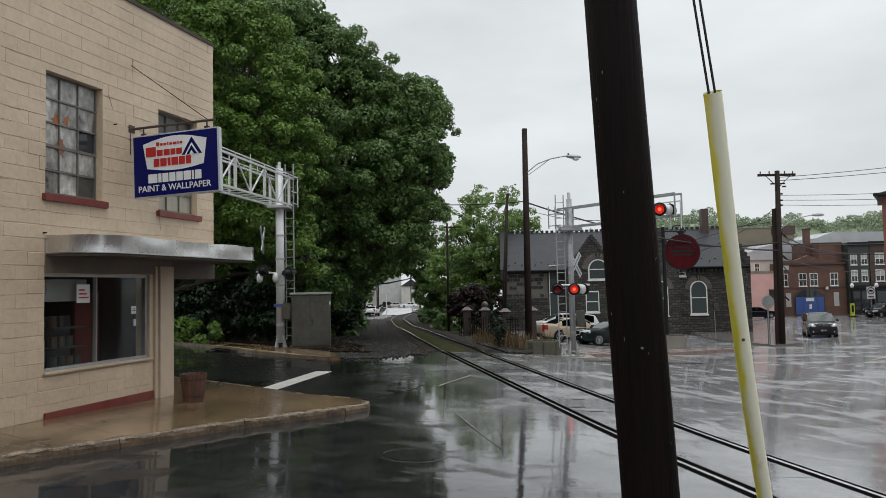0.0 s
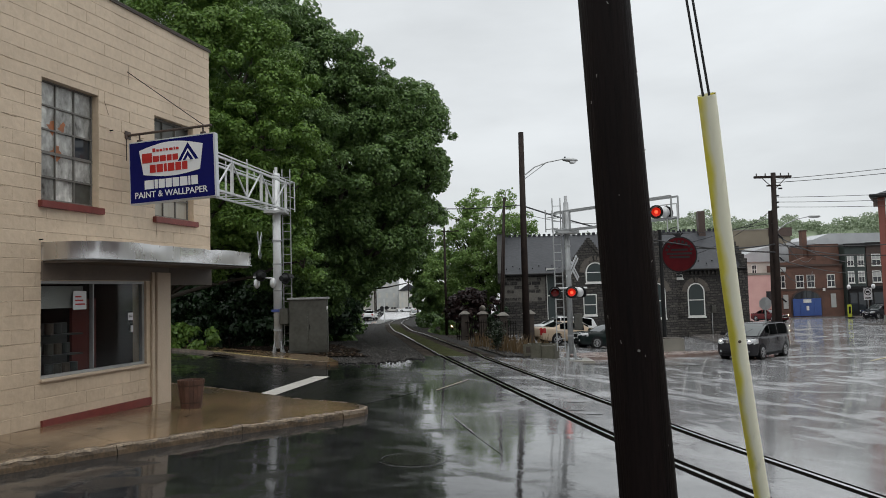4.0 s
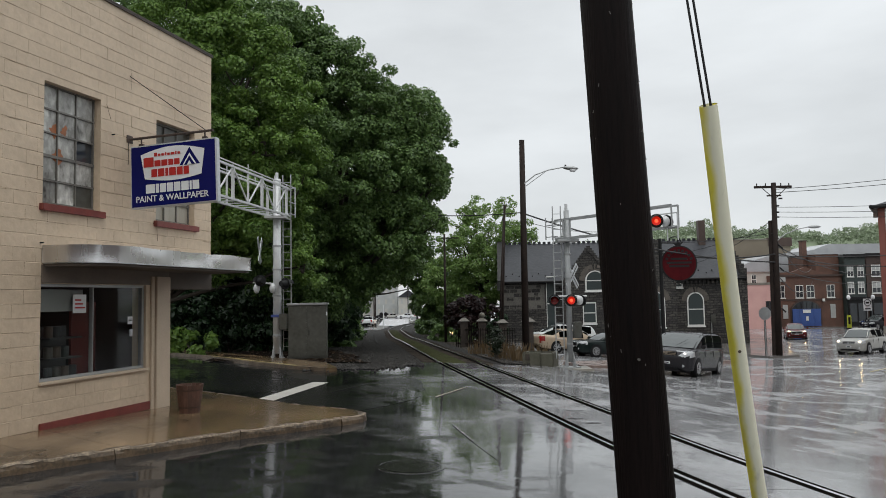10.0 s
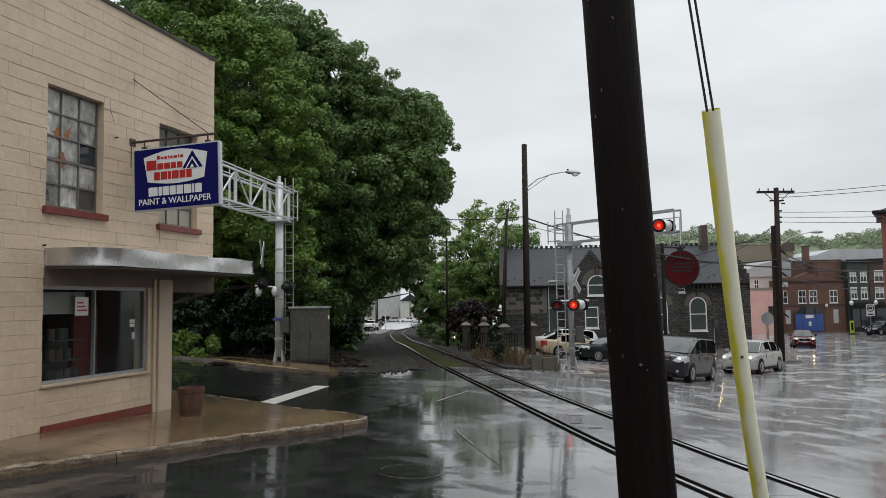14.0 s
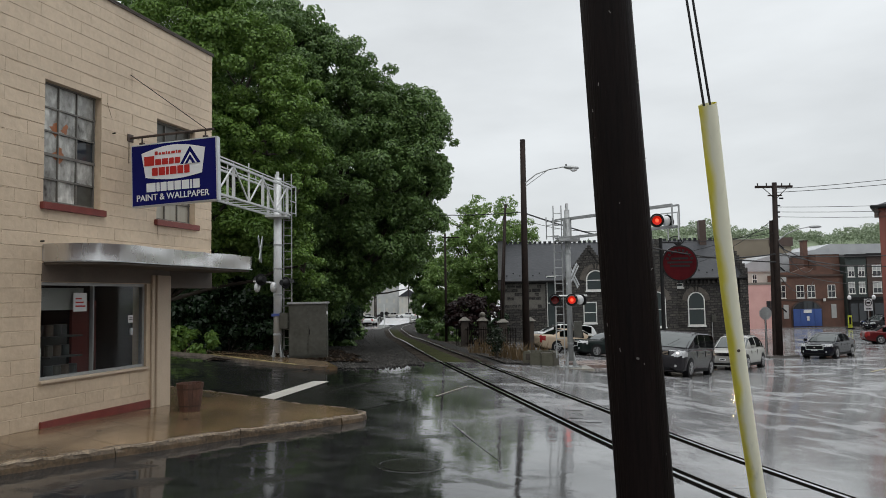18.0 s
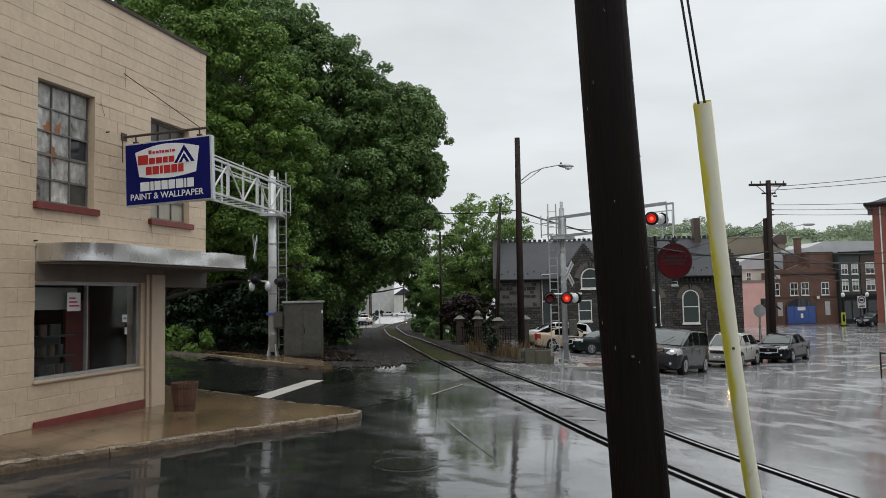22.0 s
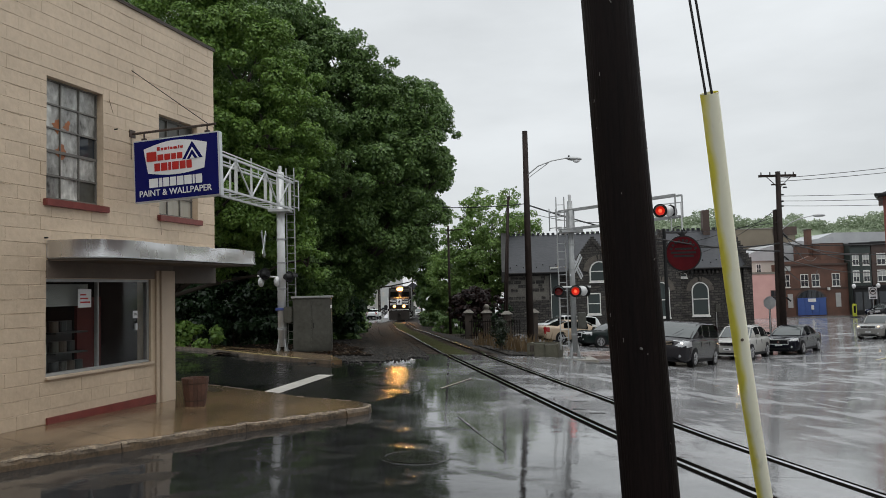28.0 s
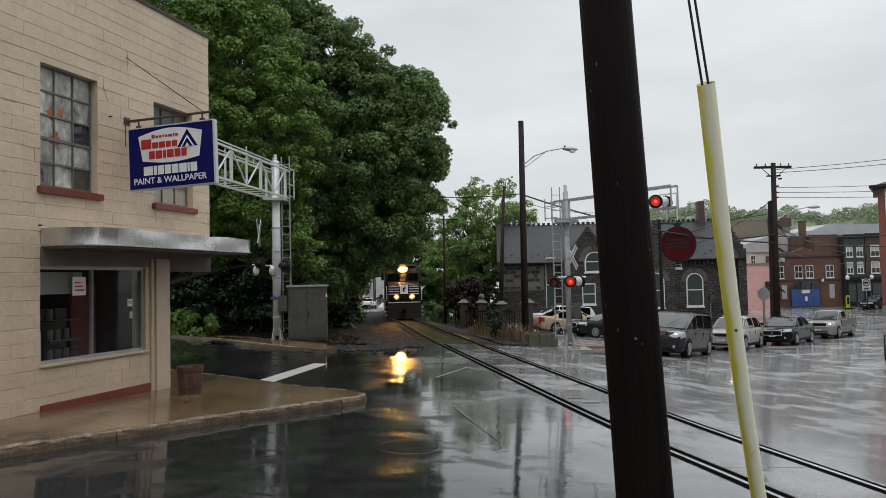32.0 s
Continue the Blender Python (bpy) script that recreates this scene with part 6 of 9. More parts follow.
# street signs
def stop_sign(x, y, turn, h, label, mat, face=False):
    s = thing("stop_sign", pose(x, y, zg(x, y), 0, 0, turn), label, "traffic sign")
    part("post", bar((0, 0, -0.1), (0, 0, h), 0.06, 0.05), GALV, s)
    bm = bmesh.new()
    bmesh.ops.create_cone(bm, cap_ends=True, segments=8, radius1=0.42, radius2=0.42, depth=0.02, matrix=pose(0, -0.04, h - 0.42, 90, 22.5, 0))
    part("plate", bm, mat, s)


stop_sign(20.3, 46.4, 4, 3.1, "octagonal traffic sign seen from its grey back", GALV)
wood_pole(21.0, 48.0, 2.6, "short weathered stub post", (0, 0), 0.08)


def banner_post(x, y):
    s = thing("traffic_sign", pose(x, y, zg(x, y)), "white rectangular prohibition sign on a post", "traffic sign")
    part("post", bar((0, 0, -0.1), (0, 0, 3.9), 0.08, 0.06), GALV, s)
    p = part("plate", box(-0.52, 0.52, -0.06, -0.035, 2.3, 3.8), SIGN_WHITE, s)
    bm = bmesh.new()
    n = 24
    for k in range(n):
        a, b = 2 * math.pi * k / n, 2 * math.pi * (k + 1) / n
        tube((0.4 * math.cos(a), -0.07, 3.3 + 0.4 * math.sin(a)), (0.4 * math.cos(b), -0.07, 3.3 + 0.4 * math.sin(b)), 0.05, bm=bm, n=6)
    part("ring", bm, BLACK, p)
    part("truck_mark", box(-0.24, 0.22, -0.075, -0.062, 3.18, 3.42), BLACK, p)
    part("writing_bar", box(-0.36, 0.36, -0.07, -0.062, 2.45, 2.6), BLACK, p)


banner_post(53.7, 93.0)


def street_globe(x, y):
    s = thing("street_lamp", pose(x, y, zg(x, y)), "dark iron lamp post with white globe", "street lamp", "globe lamps")
    part("post", tube((0, 0, 0), (0, 0, 3.7), 0.12, 0.07, n=10), BLACK, s)
    part("base", tube((0, 0, 0), (0, 0, 0.7), 0.24, 0.16, n=10), BLACK, s)
    bm = bmesh.new()
    bmesh.ops.create_uvsphere(bm, u_segments=14, v_segments=10, radius=0.27, matrix=Matrix.Translation((0, 0, 4.0)) @ Matrix.Diagonal((0.9, 0.9, 1.2, 1)))
    part("globe", bm, SIGN_WHITE, s, "white globe", smooth_faces=True)


street_globe(53.7, 97.2)
street_globe(56.8, 97.0)
yp = thing("crossing_marker", pose(51.75, 93.8, zg(51.75, 93.8)), "bright yellow-green pedestrian crossing marker", "traffic sign")
part("plate", box(-0.27, 0.27, -0.05, 0.05, 0.15, 1.75, bevel=0.03), material("fluorescent_yellow", (0.55, 0.60, 0.06), (0.5, 0.55, 0.06), 0.4, emit=None), yp)
part("foot", box(-0.5, 0.5, -0.25, 0.25, 0, 0.15), BLACK, yp)
part("symbol", box(-0.14, 0.14, -0.062, -0.052, 0.6, 1.5), BLACK, yp)

# planter, piers and low walls beside the crossing
def make_planter():
    p = thing("concrete_planter", pose(3.78, 28.75, zg(3.78, 28.75), 0, 0, -20), "long low mossy concrete planter with grass", "planter")
    for xa, xb, back, up in ((-0.62, -0.33, 0.16, 0.53), (-0.32, 0.12, 0.08, 0.51), (0.13, 0.60, 0.0, 0.48)):
        part("block", box(xa, xb, -0.42 + back, -0.28 + back, -0.2, up, bevel=0.03), MOSSY, p, "mossy concrete block")
    part("wall", box(-0.62, 0.60, 0.6, 0.72, -0.2, 0.50, bevel=0.03), MOSSY, p)
    part("wall", box(-0.62, -0.50, -0.28, 0.6, -0.2, 0.50, bevel=0.03), MOSSY, p)
    part("wall", box(0.48, 0.60, -0.28, 0.6, -0.2, 0.50, bevel=0.03), MOSSY, p)
    part("soil", box(-0.50, 0.48, -0.28, 0.6, 0.2, 0.44), BARK, p)
    q = thing("concrete_planter", pose(12.9, 43.4, zg(12.9, 43.4)), "round concrete planter at the church corner", "planter")
    part("wall", box(-0.9, 1.1, -0.5, 0.5, -0.2, 0.75, bevel=0.04), CONCRETE, q)
    part("soil", box(-0.8, 1.0, -0.4, 0.4, 0.7, 0.78), BARK, q)


make_planter()


def stone_pier(x, y, h, figure=False):
    p = thing("stone_pier", pose(x, y, zg(x, y)), "old stone gate pier with a pale capstone", "pier", "stone piers")
    part("shaft", box(-0.26, 0.26, -0.26, 0.26, -0.2, h, bevel=0.03), STONE_PIER, p)
    bm = bmesh.new()
    bmesh.ops.create_cone(bm, cap_ends=True, segments=4, radius1=0.55, radius2=0.16, depth=0.22, matrix=Matrix.Translation((0, 0, h + 0.14)) @ pose(0, 0, 0, 0, 0, 45))
    part("capstone", bm, CAP_STONE, p)
    if figure:
        bm = bmesh.new()
        bmesh.ops.create_uvsphere(bm, u_segments=12, v_segments=8, radius=0.2, matrix=Matrix.Translation((0, 0, h + 0.42)))
        part("ball", bm, CAP_STONE, p, smooth_faces=True)


CAP_STONE = material("weathered_capstone", (0.16, 0.145, 0.12), (0.08, 0.072, 0.06), 0.6, scale=4, coords="World")
STONE_PIER = material("brown_stone", (0.06, 0.044, 0.033), (0.028, 0.021, 0.017), 0.6, scale=3, fine=20, bump=0.7, dist=0.03, coords="World")
for px, py, ph, fg in ((1.55, 50.5, 1.75, False), (2.75, 50.0, 1.75, True), (4.0, 48.5, 1.65, False), (5.0, 42.6, 1.75, False)):
    stone_pier(px, py, ph, fg)
pf = thing("iron_fence", pose(0, 0, 0), "rusty iron fence between stone piers", "fence")
for k in range(26):
    t = k / 25
    x, y = 1.0 + t * 3.6, 51.0 - t * 4.5
    part("bar", bar((x, y, zg(x, y)), (x, y, zg(x, y) + 1.35), 0.05, 0.05), RUST, pf)
for dz in (0.25, 1.2):
    part("rail", bar((1.0, 51.0, zg(1.0, 51.0) + dz), (4.6, 46.5, zg(4.6, 46.5) + dz), 0.05, 0.05), RUST, pf)

# traffic island with its brick-red edge, and the church lot's kerb
def island(name, pts, h, mat, label):
    bm = bmesh.new()
    top = [bm.verts.new((x, y, zg(x, y) + h)) for x, y in pts]
    bot = [bm.verts.new((x, y, zg(x, y) - 0.1)) for x, y in pts]
    bm.faces.new(top)
    for i in range(len(pts)):
        j = (i + 1) % len(pts)
        bm.faces.new((top[i], bot[i], bot[j], top[j]))
    bmesh.ops.recalc_face_normals(bm, faces=bm.faces[:])
    solid(name, bm, mat, label, "pavement", kind="structure")


BRICK_PAVE = material("wet_brick_paving", (0.25, 0.18, 0.155), (0.16, 0.12, 0.105), 0.15, rough2=0.4, scale=1.2, fine=20, coords="World")
island("pavement_1", [(5.3, 28.6), (9.0, 33.0), (11.0, 36.6), (16.4, 41.2), (16.0, 42.0), (10.5, 38.6), (8.0, 36.0), (5.0, 30.6)], 0.12, BRICK_PAVE, "brick-edged pavement along the church lot")
island("pavement_2", [(19.6, 44.4), (21.8, 45.2), (24.5, 52.0), (30.0, 66.0), (36.0, 86.0), (30.0, 88.0), (22.0, 70.0), (19.0, 52.0)], 0.12, PAVE_WET, "wet concrete pavement at the church corner")
island("pavement_3", [(46.0, 97.6), (78.0, 98.4), (78.0, 100.9), (45.4, 100.9)], 0.12, PAVE_WET, "wet concrete pavement before the row houses")
island("pavement_4", [(47.0, 78.5), (43.0, 75.5), (46.0, 71.5), (70.0, 76.0), (70.0, 79.5)], 0.12, PAVE_WET, "wet concrete pavement at the brick corner house")

# railing at the far corner of the street
rail = thing("hand_railing", pose(0, 0, 0), "black iron pipe railing at the pavement edge", "railing")
for k in range(6):
    x, y = 17.5 + k * 1.0, 29.2 - k * 0.4
    part("post", tube((x, y, zg(x, y) - 0.1), (x, y, zg(x, y) + 1.05), 0.03, n=8), BLACK, rail)
for dz in (0.5, 1.0):
    part("bar", tube((17.5, 29.2, zg(17.5, 29.2) + dz), (22.5, 27.2, zg(22.5, 27.2) + dz), 0.028, n=8), BLACK, rail)

# overhead cables
wire((-8.0, 52.0, 8.9), (4.75, 41.7, 6.75), 0.5, 0.028)
wire((4.75, 41.7, 6.7), (20.6, 45.2, 3.8), 0.6, 0.045)
wire((4.75, 41.7, 6.3), (7.9, 30.0, 4.6), 0.3, 0.014)
wire((20.6, 45.2, 4.2), (37.0, 42.0, 5.0), 0.5, 0.03)
wire((20.6, 45.2, 3.7), (37.0, 43.0, 3.9), 0.4, 0.03)
wire((20.6, 45.2, 8.3), (60.0, 60.0, 14.8), 0.7, 0.02)
wire((20.6, 45.2, 8.1), (60.0, 60.0, 14.1), 0.7, 0.02)
wire((20.6, 45.2, 7.2), (45.0, 46.0, 8.4), 0.4, 0.016)
wire((20.6, 45.2, 6.9), (45.0, 46.0, 7.9), 0.4, 0.016)
wire((20.6, 45.2, 6.6), (45.0, 46.0, 7.4), 0.4, 0.016)
wire((20.6, 45.2, 4.4), (59.5, 97.0, 6.2), 0.9, 0.04)
wire((20.6, 45.2, 3.4), (59.5, 97.0, 3.6), 0.9, 0.03)
wire((20.6, 45.2, 6.0), (12.0, 64.0, 4.2), 0.5, 0.02)
wire((20.6, 45.2, 4.3), (12.4, 44.0, 4.6), 0.35, 0.045)
wire((20.5, 45.2, 5.6), (17.5, 64.0, 6.6), 0.3, 0.02)
wire((20.5, 45.2, 6.4), (23.0, 70.0, 4.6), 0.5, 0.02)
wire((20.7, 45.2, 5.2), (51.0, 101.0, 5.2), 1.2, 0.03)
wire((20.7, 45.2, 3.0), (51.0, 101.0, 3.4), 1.4, 0.03)
wire((20.7, 45.2, 4.8), (62.0, 99.0, 5.4), 1.6, 0.035)


# ---- church of dark stone ----
ARCH_STONE = material("brown_arch_stone", (0.125, 0.108, 0.088), (0.06, 0.052, 0.044), 0.6, scale=3, coords="World")
CHURCH_GLASS = glass_material("old_pale_glass", (0.055, 0.068, 0.068), 0.06)
STONE_WALL = masonry("dark_rubble", (0.076, 0.070, 0.062), (0.032, 0.030, 0.029), (0.020, 0.019, 0.018), 0.50, 0.21)
CONCRETE_DARK = material("weathered_coping", (0.055, 0.055, 0.052), (0.03, 0.03, 0.029), 0.7, scale=2, coords="World", spec=0.15)
BRICK = material("red_brick", (0.138, 0.066, 0.044), (0.076, 0.040, 0.029), 0.65, scale=0.9, fine=14, bump=0.3, coords="World")
BRICK_DARK = material("dark_brick", (0.072, 0.044, 0.034), (0.042, 0.027, 0.022), 0.6, scale=0.9, fine=14, coords="World")
PINK = material("pink_stucco", (0.62, 0.37, 0.335), (0.53, 0.30, 0.275), 0.7, scale=0.8, coords="World")
GREY_WALL = material("pale_grey_siding", (0.52, 0.50, 0.45), (0.42, 0.41, 0.37), 0.6, scale=0.7, coords="World")
ROOF_WET = material("wet_flat_roof", (0.40, 0.41, 0.42), (0.30, 0.31, 0.32), 0.25, scale=0.5, coords="World")
BLUE_DOOR = material("blue_door_paint", (0.05, 0.10, 0.30), (0.04, 0.08, 0.25), 0.4, scale=2)
BLIND = material("pale_blind", (0.40, 0.41, 0.40), (0.32, 0.33, 0.32), 0.6, scale=2)


def arched(w, h, n=10):
    """Outline of a round-headed opening, w wide and h high, in x, z."""
    r = w / 2
    return [(-r, 0), (r, 0)] + [(r * math.cos(math.pi * k / n), h - r + r * math.sin(math.pi * k / n)) for k in range(n + 1)]


def church_window(parent, x, z, w, h, arch=True, y=-0.0):
    o = arched(w, h) if arch else [(-w / 2, 0), (w / 2, 0), (w / 2, h), (-w / 2, h)]
    fr = part("window", profile([(x + a * 1.0, z + b) for a, b in o], y - 0.06, y + 0.01), WHITE, parent, "white-framed window in the stone wall")
    s = 0.86
    g = [(x + a * s, z + 0.11 + b * (h - 0.21) / h) for a, b in o]
    part("pane", profile(g, y - 0.075, y - 0.062), CHURCH_GLASS, fr)
    part("sash_bar", box(x - w * 0.42, x + w * 0.42, y - 0.10, y - 0.076, z + h * 0.48, z + h * 0.48 + 0.075), WHITE, fr)
    part("sill", box(x - w * 0.54, x + w * 0.54, y - 0.14, y, z - 0.11, z - 0.002), WHITE, fr)
    if arch:
        n = 9
        for k in range(n):
            a = math.pi * (k + 0.5) / n
            r0, r1 = w * 0.52, w * 0.80
            c = Vector((x, y - 0.03, z + h - w / 2))
            wedge = bar(c + Vector((r0 * math.cos(a), 0, r0 * math.sin(a))), c + Vector((r1 * math.cos(a), 0, r1 * math.sin(a))), 0.10, w * 0.24)
            part("arch_stone", wedge, ARCH_STONE, fr)
    return fr


def make_church():
    ch = thing("church", pose(5.3, 64.0, 0, 0, 0, -4.7) @ Matrix.Diagonal((0.976, 1, 1, 1)), "long dark stone church with slate roof and stepped gables", "church")
    zb, ze, zr, L, D = -2.9, 3.25, 6.75, 20.6, 11.0
    part("wall", box(0, L, 0, 0.5, zb, ze), STONE_WALL, ch)
    part("wall", box(0, L, D - 0.5, D, zb, ze), STONE_WALL, ch)
    for x0, x1 in ((0.0, 0.5), (L - 0.5, L)):
        bm = bmesh.new()
        vs = [(0.5, zb), (D - 0.5, zb), (D - 0.5, ze), (D / 2, zr - 0.1), (0.5, ze)]
        a = [bm.verts.new((x0, y, z)) for y, z in vs]
        b = [bm.verts.new((x1, y, z)) for y, z in vs]
        bm.faces.new(a)
        bm.faces.new(b[::-1])
        for i in range(5):
            j = (i + 1) % 5
            bm.faces.new((a[j], a[i], b[i], b[j]))
        bmesh.ops.recalc_face_normals(bm, faces=bm.faces[:])
        part("gable", bm, STONE_WALL, ch)
    for s in (0, 1):
        bm = bmesh.new()
        ya, yb = (-0.45, D / 2) if s == 0 else (D + 0.45, D / 2)
        za = ze - 0.12
        vs = [bm.verts.new(c) for c in ((-0.3, ya, za), (L + 0.3, ya, za), (L + 0.3, yb, zr), (-0.3, yb, zr))]
        vs += [bm.verts.new(v.co + Vector((0, 0, 0.16))) for v in vs]
        for f in ((0, 1, 2, 3), (4, 5, 6, 7), (0, 1, 5, 4), (1, 2, 6, 5), (2, 3, 7, 6), (3, 0, 4, 7)):
            bm.faces.new([vs[i] for i in f])
        bmesh.ops.recalc_face_normals(bm, faces=bm.faces[:])
        part("roof", bm, SLATE, ch, "grey slate roof")
    # slate courses and snow guards on the near slope
    k = Vector((0, D / 2 + 0.45, zr - ze + 0.12))
    for i in range(34):
        c = Vector((0.4 + i * 0.58, -0.45, ze + 0.06)) + k * (0.16 if i % 2 else 0.10)
        part("snow_guard", box(c.x - 0.05, c.x + 0.05, c.y - 0.04, c.y, c.z + 0.02, c.z + 0.12), BLACK, ch)
    part("gutter", tube((-0.3, -0.52, ze - 0.02), (L + 0.3, -0.52, ze - 0.02), 0.09, n=8), BLACK, ch)
    for i in range(44):
        x = -0.2 + i * 0.47
        part("ridge_tile", box(x, x + 0.27, D / 2 - 0.12, D / 2 + 0.12, zr + 0.12, zr + 0.34), SLATE, ch)
    # corbels under the eaves to the east
    for i in range(18):
        part("corbel", box(13.8 + i * 0.36, 13.98 + i * 0.36, -0.3, 0, ze - 0.42, ze - 0.16), STONE_WALL, ch)
    # the two projecting gabled bays with stepped copings
    for x, w, zt in ((7.6, 4.6, 6.3), (13.4, 3.2, 6.7)):
        bm = profile([(x - w / 2, zb), (x + w / 2, zb), (x + w / 2, ze - 0.2), (x, zt - 0.3), (x - w / 2, ze - 0.2)], -0.7, 2.8)
        part("bay", bm, STONE_WALL, ch, "projecting stone gable")
        for s in (-1, 1):
            n = 15 if w > 4 else 8
            for i in range(n):
                t = i / n
                px = x + s * (w / 2) * (1 - t)
                pz = ze - 0.2 + (zt - ze) * t
                part("gable_step", box(min(px, px - s * w / 2 / n), max(px, px - s * w / 2 / n), -0.8, -0.3, pz - 0.2, pz + (zt - ze) / n + 0.1), STONE_WALL, ch)
    part("render_coat", box(0.15, 3.75, -0.03, 0.0, 0.9, ze - 0.25), material("worn_render", (0.15, 0.14, 0.122), (0.07, 0.065, 0.057), 0.7, scale=1.2, fine=9, fine_mix=0.5, coords="World"), ch, "worn grey-brown render on the stone")
    church_window(ch, 8.1, 2.35, 1.7, 1.75, True, -0.7)
    church_window(ch, 7.55, -0.40, 1.15, 1.8, False, -0.7)
    church_window(ch, 13.25, -0.8, 1.5, 3.0, True, -0.7)
    church_window(ch, 4.3, -0.9, 0.8, 4.6, False)
    church_window(ch, 10.4, 0.1, 1.3, 3.2, True)
    church_window(ch, 16.75, -0.75, 1.45, 2.85, True)
    church_window(ch, 15.1, 2.5, 1.2, 0.6, False)
    part("chimney", box(18.5, 19.1, 4.6, 5.3, zr - 0.5, zr + 1.9), BRICK_DARK, ch)
    part("downpipe", tube((15.0, -0.2, ze - 0.3), (15.0, -0.2, -2.2), 0.07, n=8), GALV, ch)
    part("meter_box", box(18.0, 18.35, -0.18, 0, -0.5, 0.15), GREY_PAINT, ch)
    part("downpipe", tube((18.0, -0.15, -2.3), (18.0, -0.15, -0.5), 0.04, n=6), GALV, ch)
    # stepped parapet of the east gable with its finial
    n = 9
    for k in range(n):
        y0, y1 = -0.5 + (D / 2 + 0.5) * k / n, -0.5 + (D / 2 + 0.5) * (k + 1) / n
        z = ze + (zr - ze) * (k + 1) / n
        part("gable_step", box(L, L + 0.45, y0, y1, z - 1.0, z + 0.42), STONE_WALL, ch)
    # plain raised coping of the west gable
    for ya, yb in ((-0.6, D / 2), (D + 0.6, D / 2)):
        part("gable_coping", bar((-0.12, ya, ze - 0.05), (-0.12, yb, zr + 0.28), 0.5, 0.42), CONCRETE_DARK, ch, "weathered stone coping")
    part("kneeler", box(-0.4, 0.2, -0.75, -0.1, ze - 0.75, ze + 0.05, bevel=0.04), CONCRETE_DARK, ch)
    part("corner_pier", box(L - 0.25, L + 0.45, -0.5, 0.0, zb, ze + 0.2, bevel=0.05), STONE_WALL, ch)
    bm = bmesh.new()
    bmesh.ops.create_uvsphere(bm, u_segments=12, v_segments=8, radius=0.28, matrix=Matrix.Translation((L + 0.2, D / 2, zr + 0.75)))
    part("finial", bm, STONE_WALL, ch, smooth_faces=True)
    part("drip_course", box(L - 0.6, L + 0.1, -0.12, 0, 1.2, 1.5), CONCRETE, ch)
    # bands of coursed stones standing proud of the near wall
    rng = random.Random(5)
    stone = mesh_of("stone", box(-0.5, 0.5, -0.03, 0.002, -0.5, 0.5, bevel=0.02), STONE_WALL)
    count = 0
    for row in range(16):
        z = -2.3 + row * 0.34
        x = 0.1 + rng.uniform(0, 0.3)
        while x < L - 0.7 and count < 290:
            w = rng.uniform(0.35, 0.85)
            inside = any(abs(x + w / 2 - c) < hw + w / 2 for c, hw in ((7.6, 2.35), (13.4, 1.65), (4.45, 0.7), (10.4, 0.8), (16.75, 0.85), (18.1, 0.3), (15.0, 0.1)))
            if not inside and rng.random() < 0.75:
                ob = part("stone", stone, STONE_WALL, ch, m=Matrix.Translation((x + w / 2, 0, z)) @ Matrix.Diagonal((w * 0.95, rng.uniform(0.6, 1.6), 0.30, 1)))
                count += 1
            x += w
    return ch


make_church()


# ---- brick fire house and its neighbours ----
def sash(parent, x, z, w, h, y=0.0, trim=WHITE, pane=None):
    f = part("window", box(x - w / 2, x + w / 2, y - 0.05, y + 0.02, z, z + h), trim, parent)
    t = 0.085
    part("pane", box(x - w / 2 + t, x + w / 2 - t, y - 0.07, y - 0.052, z + t, z + h / 2 - 0.05), GLASS, f)
    part("pane", box(x - w / 2 + t, x + w / 2 - t, y - 0.07, y - 0.052, z + h / 2 + 0.05, z + h - t), pane or GLASS, f)
    part("glazing_bar", box(x - 0.03, x + 0.03, y - 0.085, y - 0.071, z + t, z + h - t), trim, f)
    part("sill", box(x - w / 2 - 0.06, x + w / 2 + 0.06, y - 0.12, y, z - 0.10, z - 0.002), trim, f)
    return f


